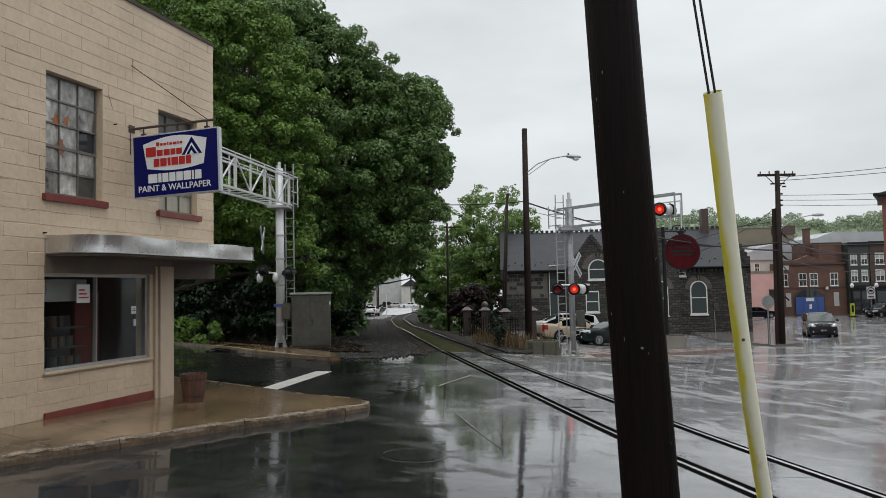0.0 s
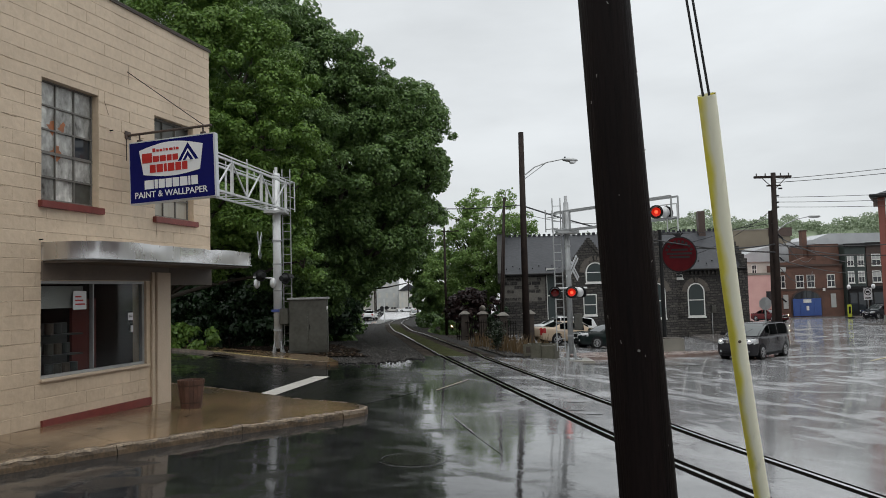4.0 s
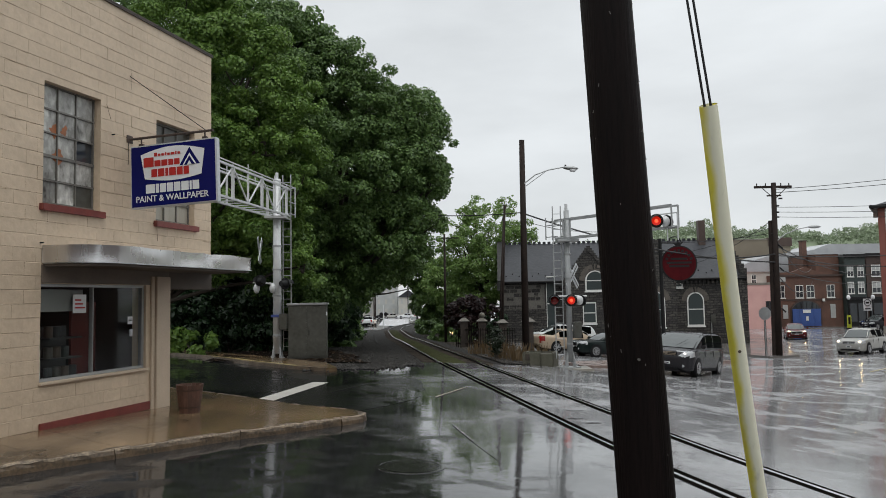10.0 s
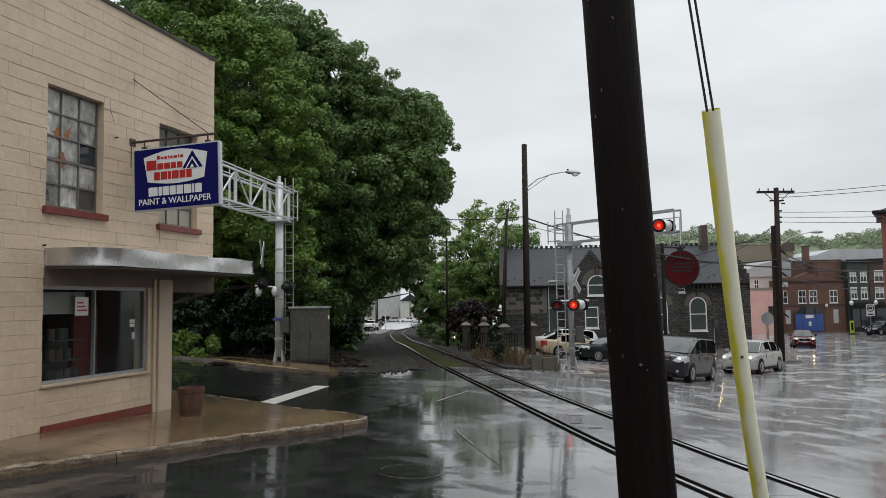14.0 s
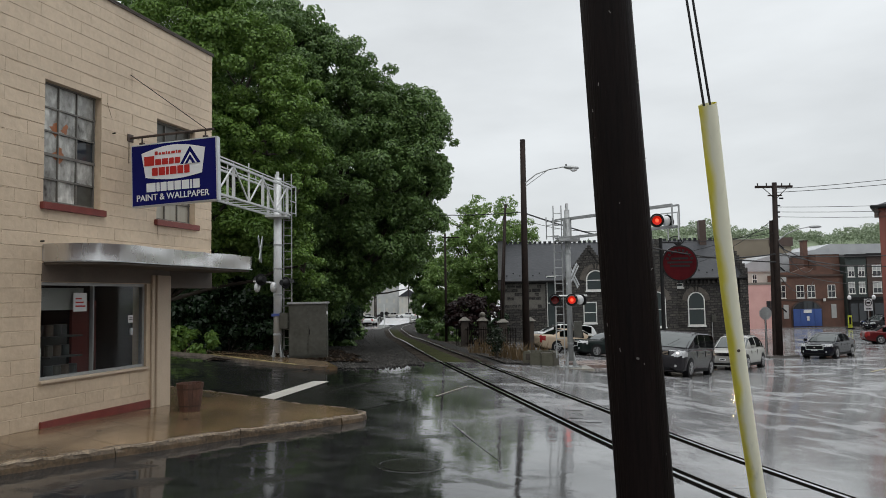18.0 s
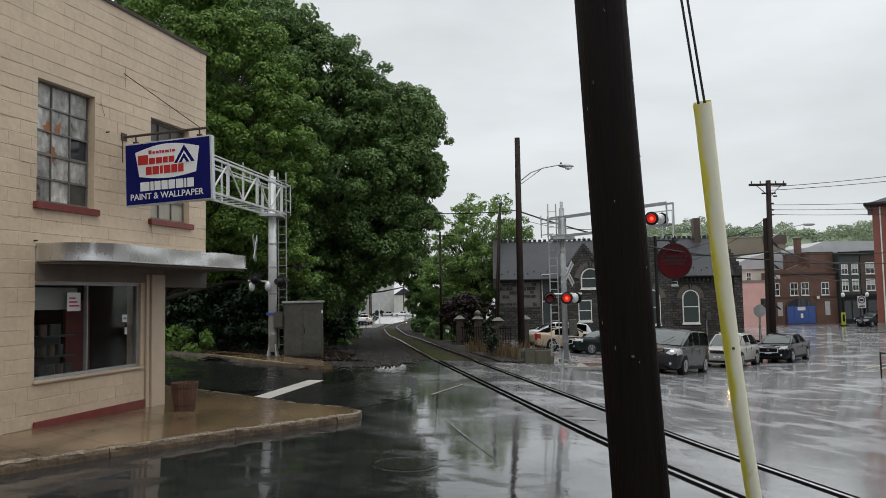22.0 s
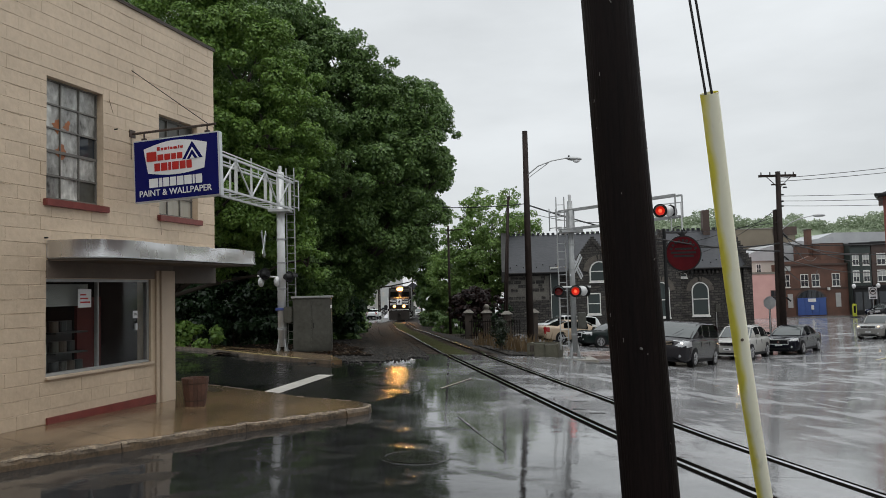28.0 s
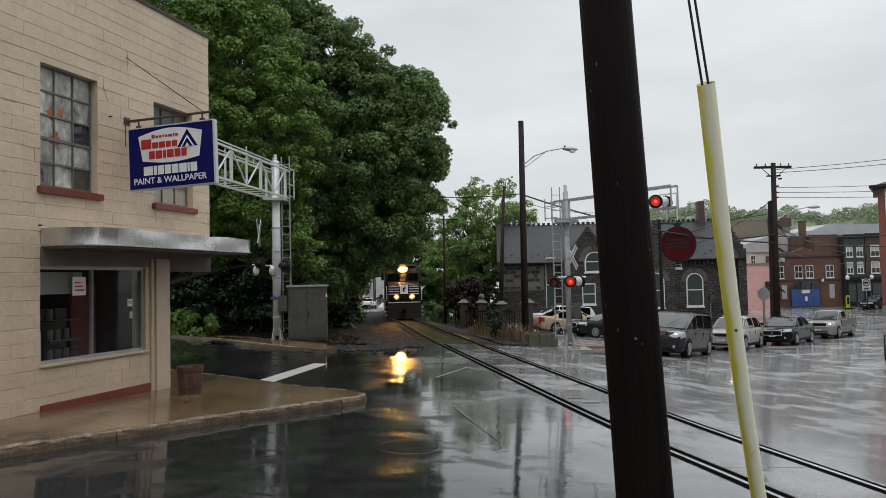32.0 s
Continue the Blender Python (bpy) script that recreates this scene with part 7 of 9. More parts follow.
def make_firehouse():
    m = pose(45.9, 101.5, 0, 0, 0, 2)
    b = thing("brick_fire_house", m, "old two-storey red brick fire house with blue arched doors", "building")
    W, zb, zt = 9.2, -3.3, 4.3
    part("wall", box(0.2, W + 0.4, 0, 8, zb, zt), BRICK, b)
    part("upper_wall", box(6.3, W + 0.4, 0.6, 8, zt, zt + 2.8), BRICK, b)
    part("coping", box(6.2, W + 0.5, 0.5, 8, zt + 2.8, zt + 2.92), ROOF_WET, b)
    stack = part("chimney", box(5.6, 6.25, 2.6, 3.5, zt, zt + 4.8), BRICK, b)
    part("chimney_cap", box(5.52, 6.33, 2.52, 3.58, zt + 4.8, zt + 4.95), BRICK_DARK, stack)
    part("parapet", profile([(0.6, zt), (8.2, zt), (8.2, zt + 0.35), (6.2, zt + 0.4), (4.4, zt + 1.05), (2.6, zt + 0.4), (0.6, zt + 0.35)], -0.05, 0.5), BRICK, b)
    part("cornice", box(0.2, W + 0.4, -0.2, 0, zt - 0.25, zt), BRICK_DARK, b)
    part("band", box(0.2, W + 0.4, -0.06, 0, 0.75, 0.95), BRICK_DARK, b)
    for x in (0.9, 3.5, 5.05, 7.9):
        sash(b, x, 1.12, 1.1, 1.75)
    for x in (1.4, 8.1):
        part("notice", box(x - 0.35, x + 0.35, -0.08, 0, -1.7, 0.2), BLIND, b, "pale painted panel beside the door")
    # arched doorway
    o = [(2.3, -2.75), (6.3, -2.75)] + [(4.3 + 2.0 * math.cos(math.pi * k / 14), -0.85 + 1.55 * math.sin(math.pi * k / 14)) for k in range(15)]
    part("arch", profile([(4.3 + (x - 4.3) * 1.09, z + (0.2 if z > -1 else 0)) for x, z in o], -0.08, 0.01), BRICK_DARK, b)
    part("fanlight", profile(o, -0.12, -0.082), GLASS, b, "dark fanlight over the doors")
    for k in range(4):
        door = part("door", box(2.32 + k * 0.99, 3.28 + k * 0.99, -0.2, -0.125, -2.75, -0.55), BLUE_DOOR, b, "blue double door leaf")
        part("door_panel", box(2.5 + k * 0.99, 3.1 + k * 0.99, -0.22, -0.202, -2.5, -1.5), BLUE_DOOR, door)
    part("transom", box(2.3, 6.3, -0.22, -0.13, -0.55, -0.4), BLUE_DOOR, b)
    part("placard", box(3.75, 4.85, -0.26, -0.222, -0.95, -0.5), WHITE, b, "white arched placard on the door")
    part("placard", box(4.15, 4.5, -0.26, -0.222, -2.0, -1.4), WHITE, b)
    for k in range(5):
        part("fan_bar", box(2.9 + k * 0.7, 2.96 + k * 0.7, -0.135, -0.122, -0.4, 0.55 - 0.2 * abs(k - 2)), BLACK, b)
    for x in (6.7,):
        part("wall_lamp", tube((x, -0.3, 0.6), (x, -0.3, 1.0), 0.18), WHITE, b)
        part("lamp_arm", tube((x, 0, 1.1), (x, -0.3, 1.0), 0.04, n=6), BLACK, b)
    part("vent_box", box(0.5, 1.5, -0.3, 0.0, 3.4, 4.0), BLIND, b, "white box high on the wall")


make_firehouse()


def row_house(x, y, w, mat, top, bays, seed, turn=0, shop=True, label="three-storey brick row house with tall windows", pane=None):
    zb = zg(x, y) - 0.3
    b = thing("row_house", pose(x, y, 0, 0, 0, turn), label, "building", "row houses")
    part("wall", box(0, w, 0, 9, zb, top), mat, b)
    part("cornice", box(-0.15, w + 0.15, -0.35, 0.0, top - 0.35, top + 0.1, bevel=0.04), BLACK, b)
    part("roof", box(-0.05, w + 0.05, 0.0, 9, top, top + 0.12), ROOF_WET, b, "wet grey roof")
    for lvl in (2.35, 4.65):
        if lvl + 1.9 < top:
            for k in range(bays):
                sash(b, w * (k + 0.5) / bays, lvl - 0.75, min(1.25, w / bays * 0.62), 1.6, 0.0, WHITE, BLIND)
    if shop:
        part("shop_front", box(0.15, w - 0.15, -0.25, 0, zb + 0.3, 0.75), BLACK, b, "dark shop front")
        n = max(2, bays)
        for k in range(n):
            part("shop_pane", box(0.3 + (w - 0.6) * k / n, 0.1 + (w - 0.6) * (k + 1) / n, -0.29, -0.252, zb + 1.0, 0.25), GLASS, b)
        part("shop_fascia", box(0.05, w - 0.05, -0.5, 0, 0.76, 1.1), BLACK, b)
    return b


DARK_GREEN = material("dark_green_paint", (0.035, 0.05, 0.045), (0.025, 0.035, 0.032), 0.5, scale=2)
row_house(55.6, 101.2, 2.9, DARK_GREEN, 6.9, 2, 1, 2, label="dark green fronted row house with bay windows")
row_house(58.6, 101.3, 7.9, BRICK_DARK, 7.0, 3, 2, 2)
row_house(66.6, 101.5, 8.0, BRICK_DARK, 7.0, 3, 3, 2)


def tower_house():
    b = thing("corner_house", pose(47.9, 80.0, 0, 0, 0, -34), "tall red brick corner house with dark bracketed eaves", "building")
    zb = -2.8
    part("wall", box(0, 10, 0, 9, zb, 10.9), material("bright_brick", (0.23, 0.070, 0.05), (0.17, 0.053, 0.038), 0.6, scale=0.9, fine=14, coords="World"), b)
    part("eave", box(-0.75, 10.7, -0.75, 9.7, 10.9, 11.25, bevel=0.05), BLACK, b)
    bm = bmesh.new()
    bmesh.ops.create_cone(bm, cap_ends=True, segments=4, radius1=7.2, radius2=2.0, depth=1.5, matrix=Matrix.Translation((5, 4.5, 12.0)) @ pose(0, 0, 0, 0, 0, 45))
    part("roof", bm, SLATE, b)
    for z in (10.4, 9.9):
        part("bracket", box(-0.4, 0.0, -0.4, 0.1, z, z + 0.45), BRICK_DARK, b)
    part("downpipe", tube((0.75, -0.08, 10.8), (0.75, -0.08, -2.4), 0.07, n=8), WHITE, b)
    part("base", box(-0.08, 10, -0.1, 0, zb, -1.9), CONCRETE, b)


tower_house()


def pale_houses():
    b = thing("pink_house", pose(38.2, 99.6, 0), "pink stuccoed low house with white trim", "building")
    part("wall", box(0, 7.6, 0, 7, -3.2, 3.0), PINK, b)
    part("parapet", box(-0.1, 7.7, -0.08, 0.3, 3.0, 3.3), CONCRETE, b)
    sash(b, 2.2, -1.5, 1.3, 2.3)
    sash(b, 6.1, -0.8, 1.0, 1.6, 0, BRICK_DARK)
    part("downpipe", tube((7.3, -0.12, 3.0), (7.3, -0.12, -2.6), 0.08, n=6), WHITE, b)
    g = thing("grey_house", pose(43.0, 112.0, 0), "pale grey house with low pitched wet roof", "building")
    part("wall", box(-6, 7, 0, 9, -3, 5.0), GREY_WALL, g)
    part("roof", profile([(3.2, 4.9), (16.0, 4.9), (16.0, 8.5), (7.2, 7.6), (3.2, 5.1)], -0.4, 9), ROOF_WET, g, "pale wet metal roof")
    part("side_wing", box(-2.0, 3.6, -8.0, 0, -3, 4.9), GREY_WALL, g, "cream rendered wing")
    part("wing_roof", profile([(-2.3, 4.9), (3.8, 4.9), (3.8, 7.2), (1.5, 6.6), (-2.3, 5.05)], -8.3, 0.2), ROOF_WET, g, "pale wet roof")
    sash(g, -0.9, 3.0, 1.0, 1.5, -8.0, BLACK)
    sash(g, 1.2, 3.1, 0.7, 1.4, -8.0)
    sash(g, 6.2, 2.0, 0.9, 1.8)
    part("end_wall", box(4.0, 14.0, -0.02, 0.0, -3, 5.0), GREY_WALL, g)
    h = thing("roof_block", pose(54.0, 113.0, 0), "pale roofed long building behind the row", "building")
    part("wall", box(-2, 26, 0, 10, -3, 6.5), GREY_WALL, h)
    part("roof", profile([(-2.0, 6.4), (27, 6.4), (17, 9.1), (5.5, 9.2)], -0.4, 10.5), ROOF_WET, h, "pale wet roof")
    part("vent_pipe", tube((1.2, -0.6, 4.5), (1.2, -0.6, 7.6), 0.2, n=10), BLACK, h)
    part("roof_vent", box(8.6, 9.2, 0.5, 1.2, 7.2, 8.9), GREY_PAINT, h)
    part("roof_light", box(12.2, 14.4, 0.2, 0.9, 7.0, 7.25), BLACK, h)
    k = thing("tan_block", pose(38.2, 122.0, 0), "large plain tan rendered building behind the church", "building")
    part("wall", box(0, 20, 0, 12, -3, 10.7), material("tan_render", (0.20, 0.17, 0.125), (0.155, 0.13, 0.095), 0.7, scale=0.4, coords="World"), k)
    part("parapet", box(-0.1, 20.1, -0.1, 0.3, 10.7, 10.85), CONCRETE, k)
    part("stair_head", box(16.3, 20.2, -0.2, 5, 9.6, 11.0), BRICK_DARK, k)


pale_houses()


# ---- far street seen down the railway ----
# pale siding, its colour also lightened to carry the distant mist
FAR_HAZED = material("hazed_siding", (0.46, 0.47, 0.46), (0.36, 0.37, 0.36), 0.6, scale=0.7, coords="World")


def far_street():
    rng = random.Random(8)
    for x, y, w, h, mt in ((-21.0, 236, 7, 10.5, FAR_HAZED), (-13.2, 230, 6, 6.0, GREY_WALL), (-5.5, 246, 9, 6.5, FAR_HAZED), (-30, 240, 8.5, 8, GREY_WALL), (6, 250, 10, 8, FAR_HAZED)):
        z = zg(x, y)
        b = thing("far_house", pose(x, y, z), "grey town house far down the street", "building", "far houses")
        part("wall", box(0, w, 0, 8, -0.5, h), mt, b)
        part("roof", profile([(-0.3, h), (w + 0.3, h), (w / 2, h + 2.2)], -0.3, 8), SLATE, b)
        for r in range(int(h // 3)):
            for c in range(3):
                part("window", box(w * (c + 0.36) / 3, w * (c + 0.64) / 3, -0.05, 0.01, 1 + r * 3, 2.4 + r * 3), GREY_WALL if mt is FAR_HAZED else FAR_HAZED, b)
    for x, y in ((-14.2, 160), (-17.2, 190), (-9.6, 215), (-19.5, 215)):
        z = zg(x, y)
        p = thing("far_pole", pose(x, y, z), "thin utility pole far down the street", "utility pole", "far poles")
        part("shaft", tube((0, 0, -0.2), (0, 0, 9.5), 0.16, 0.11), POLE_GREY, p)
        part("crossarm", box(-1.1, 1.1, -0.06, 0.06, 8.6, 8.75), POLE_GREY, p)


far_street()
fs = thing("far_crossing_signal", pose(-9.2, 118.0, zg(-9.2, 118.0)), "small crossing signal with black discs far down the railway", "railway signal", "crossing signals")
part("mast", tube((0, 0, 0), (0, 0, 3.4), 0.07, n=8), SILVER, fs)
for fx in (-0.36, 0.36):
    part("light_disc", tube((fx, -0.1, 1.95 + 0.0), (fx, -0.06, 1.95), 0.3, n=14), BLACK, fs)
part("crossarm", tube((-0.5, 0, 1.95), (0.5, 0, 1.95), 0.03, n=6), SILVER, fs)


# ---- wooded hill on the skyline ----
def make_hill():
    rng = np.random.default_rng(9)
    bm = bmesh.new()
    xs, ys = steps(40, 420, 40), steps(300, 520, 12)
    hgt = lambda x, y: -4 + (33.5 + 3.0 * math.sin(x * 0.03) + 2.0 * math.sin(x * 0.081 + 1)) * smooth(300, 360, y) * (0.65 + 0.35 * smooth(60, 110, x)) + 5.0 * math.exp(-((x - 126) / 20) ** 2) * smooth(300, 360, y)
    g = [[bm.verts.new((x, y, hgt(x, y))) for y in ys] for x in xs]
    for i in range(len(xs) - 1):
        for j in range(len(ys) - 1):
            bm.faces.new((g[i][j], g[i + 1][j], g[i + 1][j + 1], g[i][j + 1]))
    solid("far_hill", bm, LEAF_HAZED, "wooded hill, mist put into its pale colour", "hill", kind="structure", smooth_faces=True)
    lobes = []
    for k in range(240):
        x = rng.uniform(60, 330)
        y = rng.uniform(335, 385)
        r = rng.uniform(2.2, 4.6)
        lobes.append((x, y, hgt(x, y) + r * 0.15 + (rng.random() ** 4) * 5, r))
    me = leaf_mesh("far_woods", lobes, 68000, 0.72, LEAF_HAZED, 77)
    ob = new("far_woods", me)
    tagged(ob, "far hill woods, mist put into their pale green", "woods", kind="stuff")




# ---- trees and shrubs ----
def leaf_mesh(name, lobes, count, size, mat, seed, droop=0.35, fill=0.55):
    """Leaf clumps spread through the outer shell of overlapping lobes, as one mesh."""
    rng = np.random.default_rng(seed)
    # boughs: small heads of leaves set over the shell of every lobe
    heads, radii = [], []
    for lx, ly, lz, r in lobes:
        n = max(6, int(13 * r * r / (0.55 + 0.25 * r)))
        d = rng.normal(size=(n, 3))
        d /= np.linalg.norm(d, axis=1)[:, None]
        k = r * (1.02 - 0.42 * rng.random(n) ** 2)
        heads.append(np.array([lx, ly, lz]) + d * k[:, None] * np.array([1, 1, 0.95]))
        radii.append((0.13 + 0.26 * rng.random(n) ** 1.4) * (0.7 + 0.42 * r))
    heads, radii = np.concatenate(heads), np.concatenate(radii)
    pick = rng.choice(len(heads), count, p=radii ** 2 / (radii ** 2).sum())
    d = rng.normal(size=(count, 3)) + np.array([0, 0, 0.25])
    d /= np.linalg.norm(d, axis=1)[:, None]
    rad = radii[pick] * (1.08 - fill * rng.random(count) ** 1.7) * np.where(rng.random(count) < 0.06, 1.16, 1.0)
    p = heads[pick] + d * rad[:, None] * np.array([1.1, 1.1, 0.8])
    nrm = d + rng.normal(size=(count, 3)) * 0.5 + np.array([0, 0, 0.45])
    nrm /= np.linalg.norm(nrm, axis=1)[:, None]
    t = np.cross(nrm, rng.normal(size=(count, 3)))
    t[:, 2] -= droop
    t -= nrm * (t * nrm).sum(1)[:, None]
    t /= np.linalg.norm(t, axis=1)[:, None]
    b = np.cross(nrm, t)
    s = size * rng.uniform(0.6, 1.35, count)[:, None]
    v = np.empty((count, 5, 3))
    v[:, 0] = p - t * s * 0.6
    v[:, 1] = p + b * s * 0.45 + nrm * s * 0.12
    v[:, 2] = p + b * s * 0.28 + t * s * 0.5
    v[:, 3] = p + t * s * 0.75 - nrm * s * 0.15
    v[:, 4] = p - b * s * 0.45 + nrm * s * 0.12
    me = bpy.data.meshes.new(name)
    me.vertices.add(count * 5)
    me.vertices.foreach_set("co", v.ravel())
    me.loops.add(count * 5)
    me.loops.foreach_set("vertex_index", np.arange(count * 5))
    me.polygons.add(count)
    me.polygons.foreach_set("loop_start", np.arange(count) * 5)
    me.polygons.foreach_set("loop_total", np.full(count, 5))
    me.materials.append(mat)
    me.update(calc_edges=True)
    me.validate()
    return me


def limb(bm, p, q, r0, r1, rng, n=5):
    """A crooked tapering branch."""
    p, q = Vector(p), Vector(q)
    last, rl = p, r0
    for k in range(1, n + 1):
        t = k / n
        w = (1 - t) * t * (q - p).length * 0.16
        c = p.lerp(q, t) + Vector((rng.uniform(-w, w), rng.uniform(-w, w), rng.uniform(-w, w) * 0.5))
        r = r0 + (r1 - r0) * t
        tube(last, c, rl, r, bm, 8, caps=False)
        last, rl = c, r


def tree(x, y, lobes, count, size, mat, seed, label, trunk_r=0.3, fork=2.5, name="tree", category="tree"):
    """A tree on the ground at x, y, whose crown fills the given lobes (x, y, z, radius)."""
    z = zg(x, y)
    t = thing(name, pose(x, y, z), label, category)
    rng = random.Random(seed)
    bm = bmesh.new()
    limb(bm, (0, 0, -0.2), (0.1, 0, fork), trunk_r, trunk_r * 0.75, rng, 4)
    for k, (lx, ly, lz, r) in enumerate(lobes):
        limb(bm, (0.1, 0, fork * rng.uniform(0.8, 1.0)), (lx - x, ly - y, lz - z), trunk_r * rng.uniform(0.35, 0.55), 0.04, rng, 6)
        for j in range(3):
            d = Vector((rng.uniform(-1, 1), rng.uniform(-1, 1), rng.uniform(-0.4, 1))).normalized() * r * 0.8
            limb(bm, (lx - x, ly - y, lz - z - r * 0.3), (lx - x + d.x, ly - y + d.y, lz - z + d.z), 0.05, 0.012, rng, 3)
    part("trunk", bm, BARK, t)
    local = [(lx - x, ly - y, lz - z, r) for lx, ly, lz, r in lobes]
    part("crown", leaf_mesh("crown", local, count, size, mat, seed), mat, t)
    return t


tree(-12.6, 32.8, [(-8.4, 31.5, 11.7, 2.6), (-7.3, 31.0, 8.8, 2.2), (-8.6, 30.6, 6.4, 2.5), (-7.2, 31.2, 4.9, 1.7), (-6.0, 30.6, 6.6, 1.1), (-9.3, 30.8, 4.4, 1.5),
                  (-5.7, 30.6, 3.4, 0.95), (-6.2, 31.0, 10.2, 1.3), (-10.8, 31.5, 9.5, 2.4), (-10.9, 31, 13.6, 2.4), (-11.4, 31.5, 5.8, 2.0)],
     205000, 0.098, LEAF_LIGHT, 11, "tall fresh green maple overhanging the side street", 0.28, 2.4)
tree(-6.6, 39.5, [(-8.7, 38, 14.6, 3.1), (-7.6, 38.2, 15.7, 1.9), (-6.5, 38.2, 14.7, 1.8), (-5.2, 38.2, 13.7, 1.9), (-3.8, 38.2, 13.0, 1.65), (-4.2, 38.0, 11.6, 2.0), (-4.7, 37.5, 8.2, 3.3), (-2.5, 38, 8.1, 2.4), (-2.9, 38, 4.9, 2.1), (-1.3, 38.4, 11.5, 1.6), (-0.8, 38.4, 9.9, 1.65), (-2.0, 38.2, 10.2, 1.8),
                  (-1.2, 38.4, 5.6, 1.5), (-4.6, 38.5, 3.4, 1.9), (-7.2, 38, 3.8, 3.0), (-0.7, 38.3, 7.7, 1.4), (-7.5, 37.5, 9.5, 3.0)],
     255000, 0.112, LEAF_DARK, 12, "large dark green maple arching over the railway", 0.42, 2.6)
tree(-11.5, 46.5, [(-15.4, 46, 21.3, 4.3), (-10.0, 46, 18.9, 2.6), (-17.1, 46, 17.6, 4.2), (-12, 45, 15, 4.5), (-16, 45, 11, 4.5), (-10, 45, 9, 4.0), (-15, 45, 5, 4.0), (-20, 45, 9, 4.5), (-13.3, 46, 15.4, 2.4)],
     46000, 0.27, LEAF_DARK, 13, "tall maple rising behind the corner", 0.45, 3.5)
tree(-7.0, 49.5, [(-1.5, 48, 13.8, 1.9), (-3.5, 48, 13.0, 2.6), (-2.3, 48, 10, 2.6), (-1.2, 48.5, 7.0, 1.6), (-4.2, 48, 8, 3.0), (-6, 48, 5.4, 3.0), (-2.7, 48, 4.1, 1.0), (-3.5, 48, 3.5, 0.9), (-1.9, 48.3, 4.6, 0.9), (-5.0, 48, 3.8, 1.3)],
     34000, 0.25, LEAF_DARK, 14, "dark green maple along the railway", 0.4, 3.6)
tree(-9.2, 60.0, [(-8.5, 59, 6.5, 3.4), (-6.3, 60, 8.5, 3.0), (-10, 59, 10, 3.6), (-4.6, 61, 10, 2.6), (-11, 59, 3.2, 3.2), (-7.7, 60, 3.2, 1.9)],
     26000, 0.30, LEAF_DARK, 15, "dark green maple along the railway", 0.4, 3.2)
tree(-11.4, 77.0, [(-10.5, 77, 6.5, 4.0), (-8.6, 77, 9.5, 3.4), (-5.6, 78, 10, 2.6), (-12, 77, 3, 3.6), (-10, 78, 2.0, 2.4), (-7.4, 78, 4.3, 1.7), (-5.7, 78.5, 5.0, 1.6), (-4.3, 79, 5.3, 1.6), (-3.4, 79.5, 7.4, 1.7), (-3.2, 80, 4.3, 1.1), (-4.1, 80, 4.6, 0.9), (-2.8, 80, 3.2, 0.9)],
     22000, 0.34, LEAF_DARK, 16, "dark green maple along the railway", 0.4, 3.5)
tree(-17.0, 46.0, [(-15, 45, 4.0, 3.0), (-18, 46, 7, 3.6), (-20, 46, 3, 3.4), (-13.5, 46, 1.6, 2.2)],
     18000, 0.24, LEAF_DARK, 17, "shadowed maple behind the shop corner", 0.3, 2.2)
tree(4.6, 73.0, [(4.8, 72, 8.6, 2.8), (2.6, 72, 6.3, 2.6), (7.3, 72, 7.4, 2.0), (0.4, 72, 3.8, 2.3), (4.7, 72, 4.6, 3.1), (2.4, 72, 1.6, 2.5), (6.4, 72, 3.6, 1.9), (3.4, 72.5, 11.0, 1.2), (6.6, 72.5, 11.0, 1.1), (1.0, 72, 7.6, 1.2), (8.3, 72, 8.4, 1.3), (8.0, 72, 5.6, 1.5), (1.9, 72.5, 9.2, 0.9), (1.3, 72.5, 7.4, 0.9), (2.5, 72.5, 10.4, 0.8), (1.7, 72.5, 5.7, 0.9)],
     40000, 0.165, LEAF_FRESH, 18, "airy light green maple beside the church", 0.26, 2.6)
tree(0.6, 81.0, [(0.2, 80, 3.0, 2.6), (-1.3, 80.5, 1.6, 1.9), (2.2, 80, 1.0, 2.4), (-0.6, 80, 5.4, 2.0), (-2.0, 81, 3.2, 1.3)],
     14000, 0.30, LEAF_DARK, 19, "bushy green tree beside the track", 0.22, 1.8)


def shrub(x, y, lobes, count, size, mat, seed, label, name="shrub"):
    z = zg(x, y)
    s = thing(name, pose(x, y, z), label, "shrub")
    rng = random.Random(seed)
    bm = bmesh.new()
    for k in range(7):
        a = rng.uniform(0, 6.28)
        r = lobes[k % len(lobes)]
        limb(bm, (0.1 * math.cos(a), 0.1 * math.sin(a), -0.1), (r[0] - x, r[1] - y, r[2] - z), 0.03, 0.01, rng, 4)
    part("stem", bm, BARK, s)
    part("foliage", leaf_mesh("foliage", [(a - x, b - y, c - z, r) for a, b, c, r in lobes], count, size, mat, seed), mat, s)


shrub(-10.6, 31.8, [(-10.9, 31.7, 0.25, 0.6), (-10.1, 31.7, 0.05, 0.5), (-11.6, 31.9, 0.1, 0.6)], 1700, 0.17, LEAF_LIGHT, 31, "bright green bush at the kerb")
shrub(2.3, 58.5, [(2.3, 58.5, 0.9, 1.2), (1.1, 58.5, 0.5, 1.0), (3.5, 58.3, 0.6, 1.1), (2.9, 58.8, 1.5, 0.7), (1.7, 58.8, 1.3, 0.7), (2.4, 58.3, -0.5, 1.2)], 6500, 0.17, LEAF_RED, 33, "dark red barberry bush beside the track")
shrub(4.4, 61.0, [(4.4, 61, 0.2, 0.9), (3.4, 61, -0.3, 0.8), (4.7, 61.2, -0.7, 0.8)], 2400, 0.2, LEAF_SHADED, 38, "dark bush against the church corner")
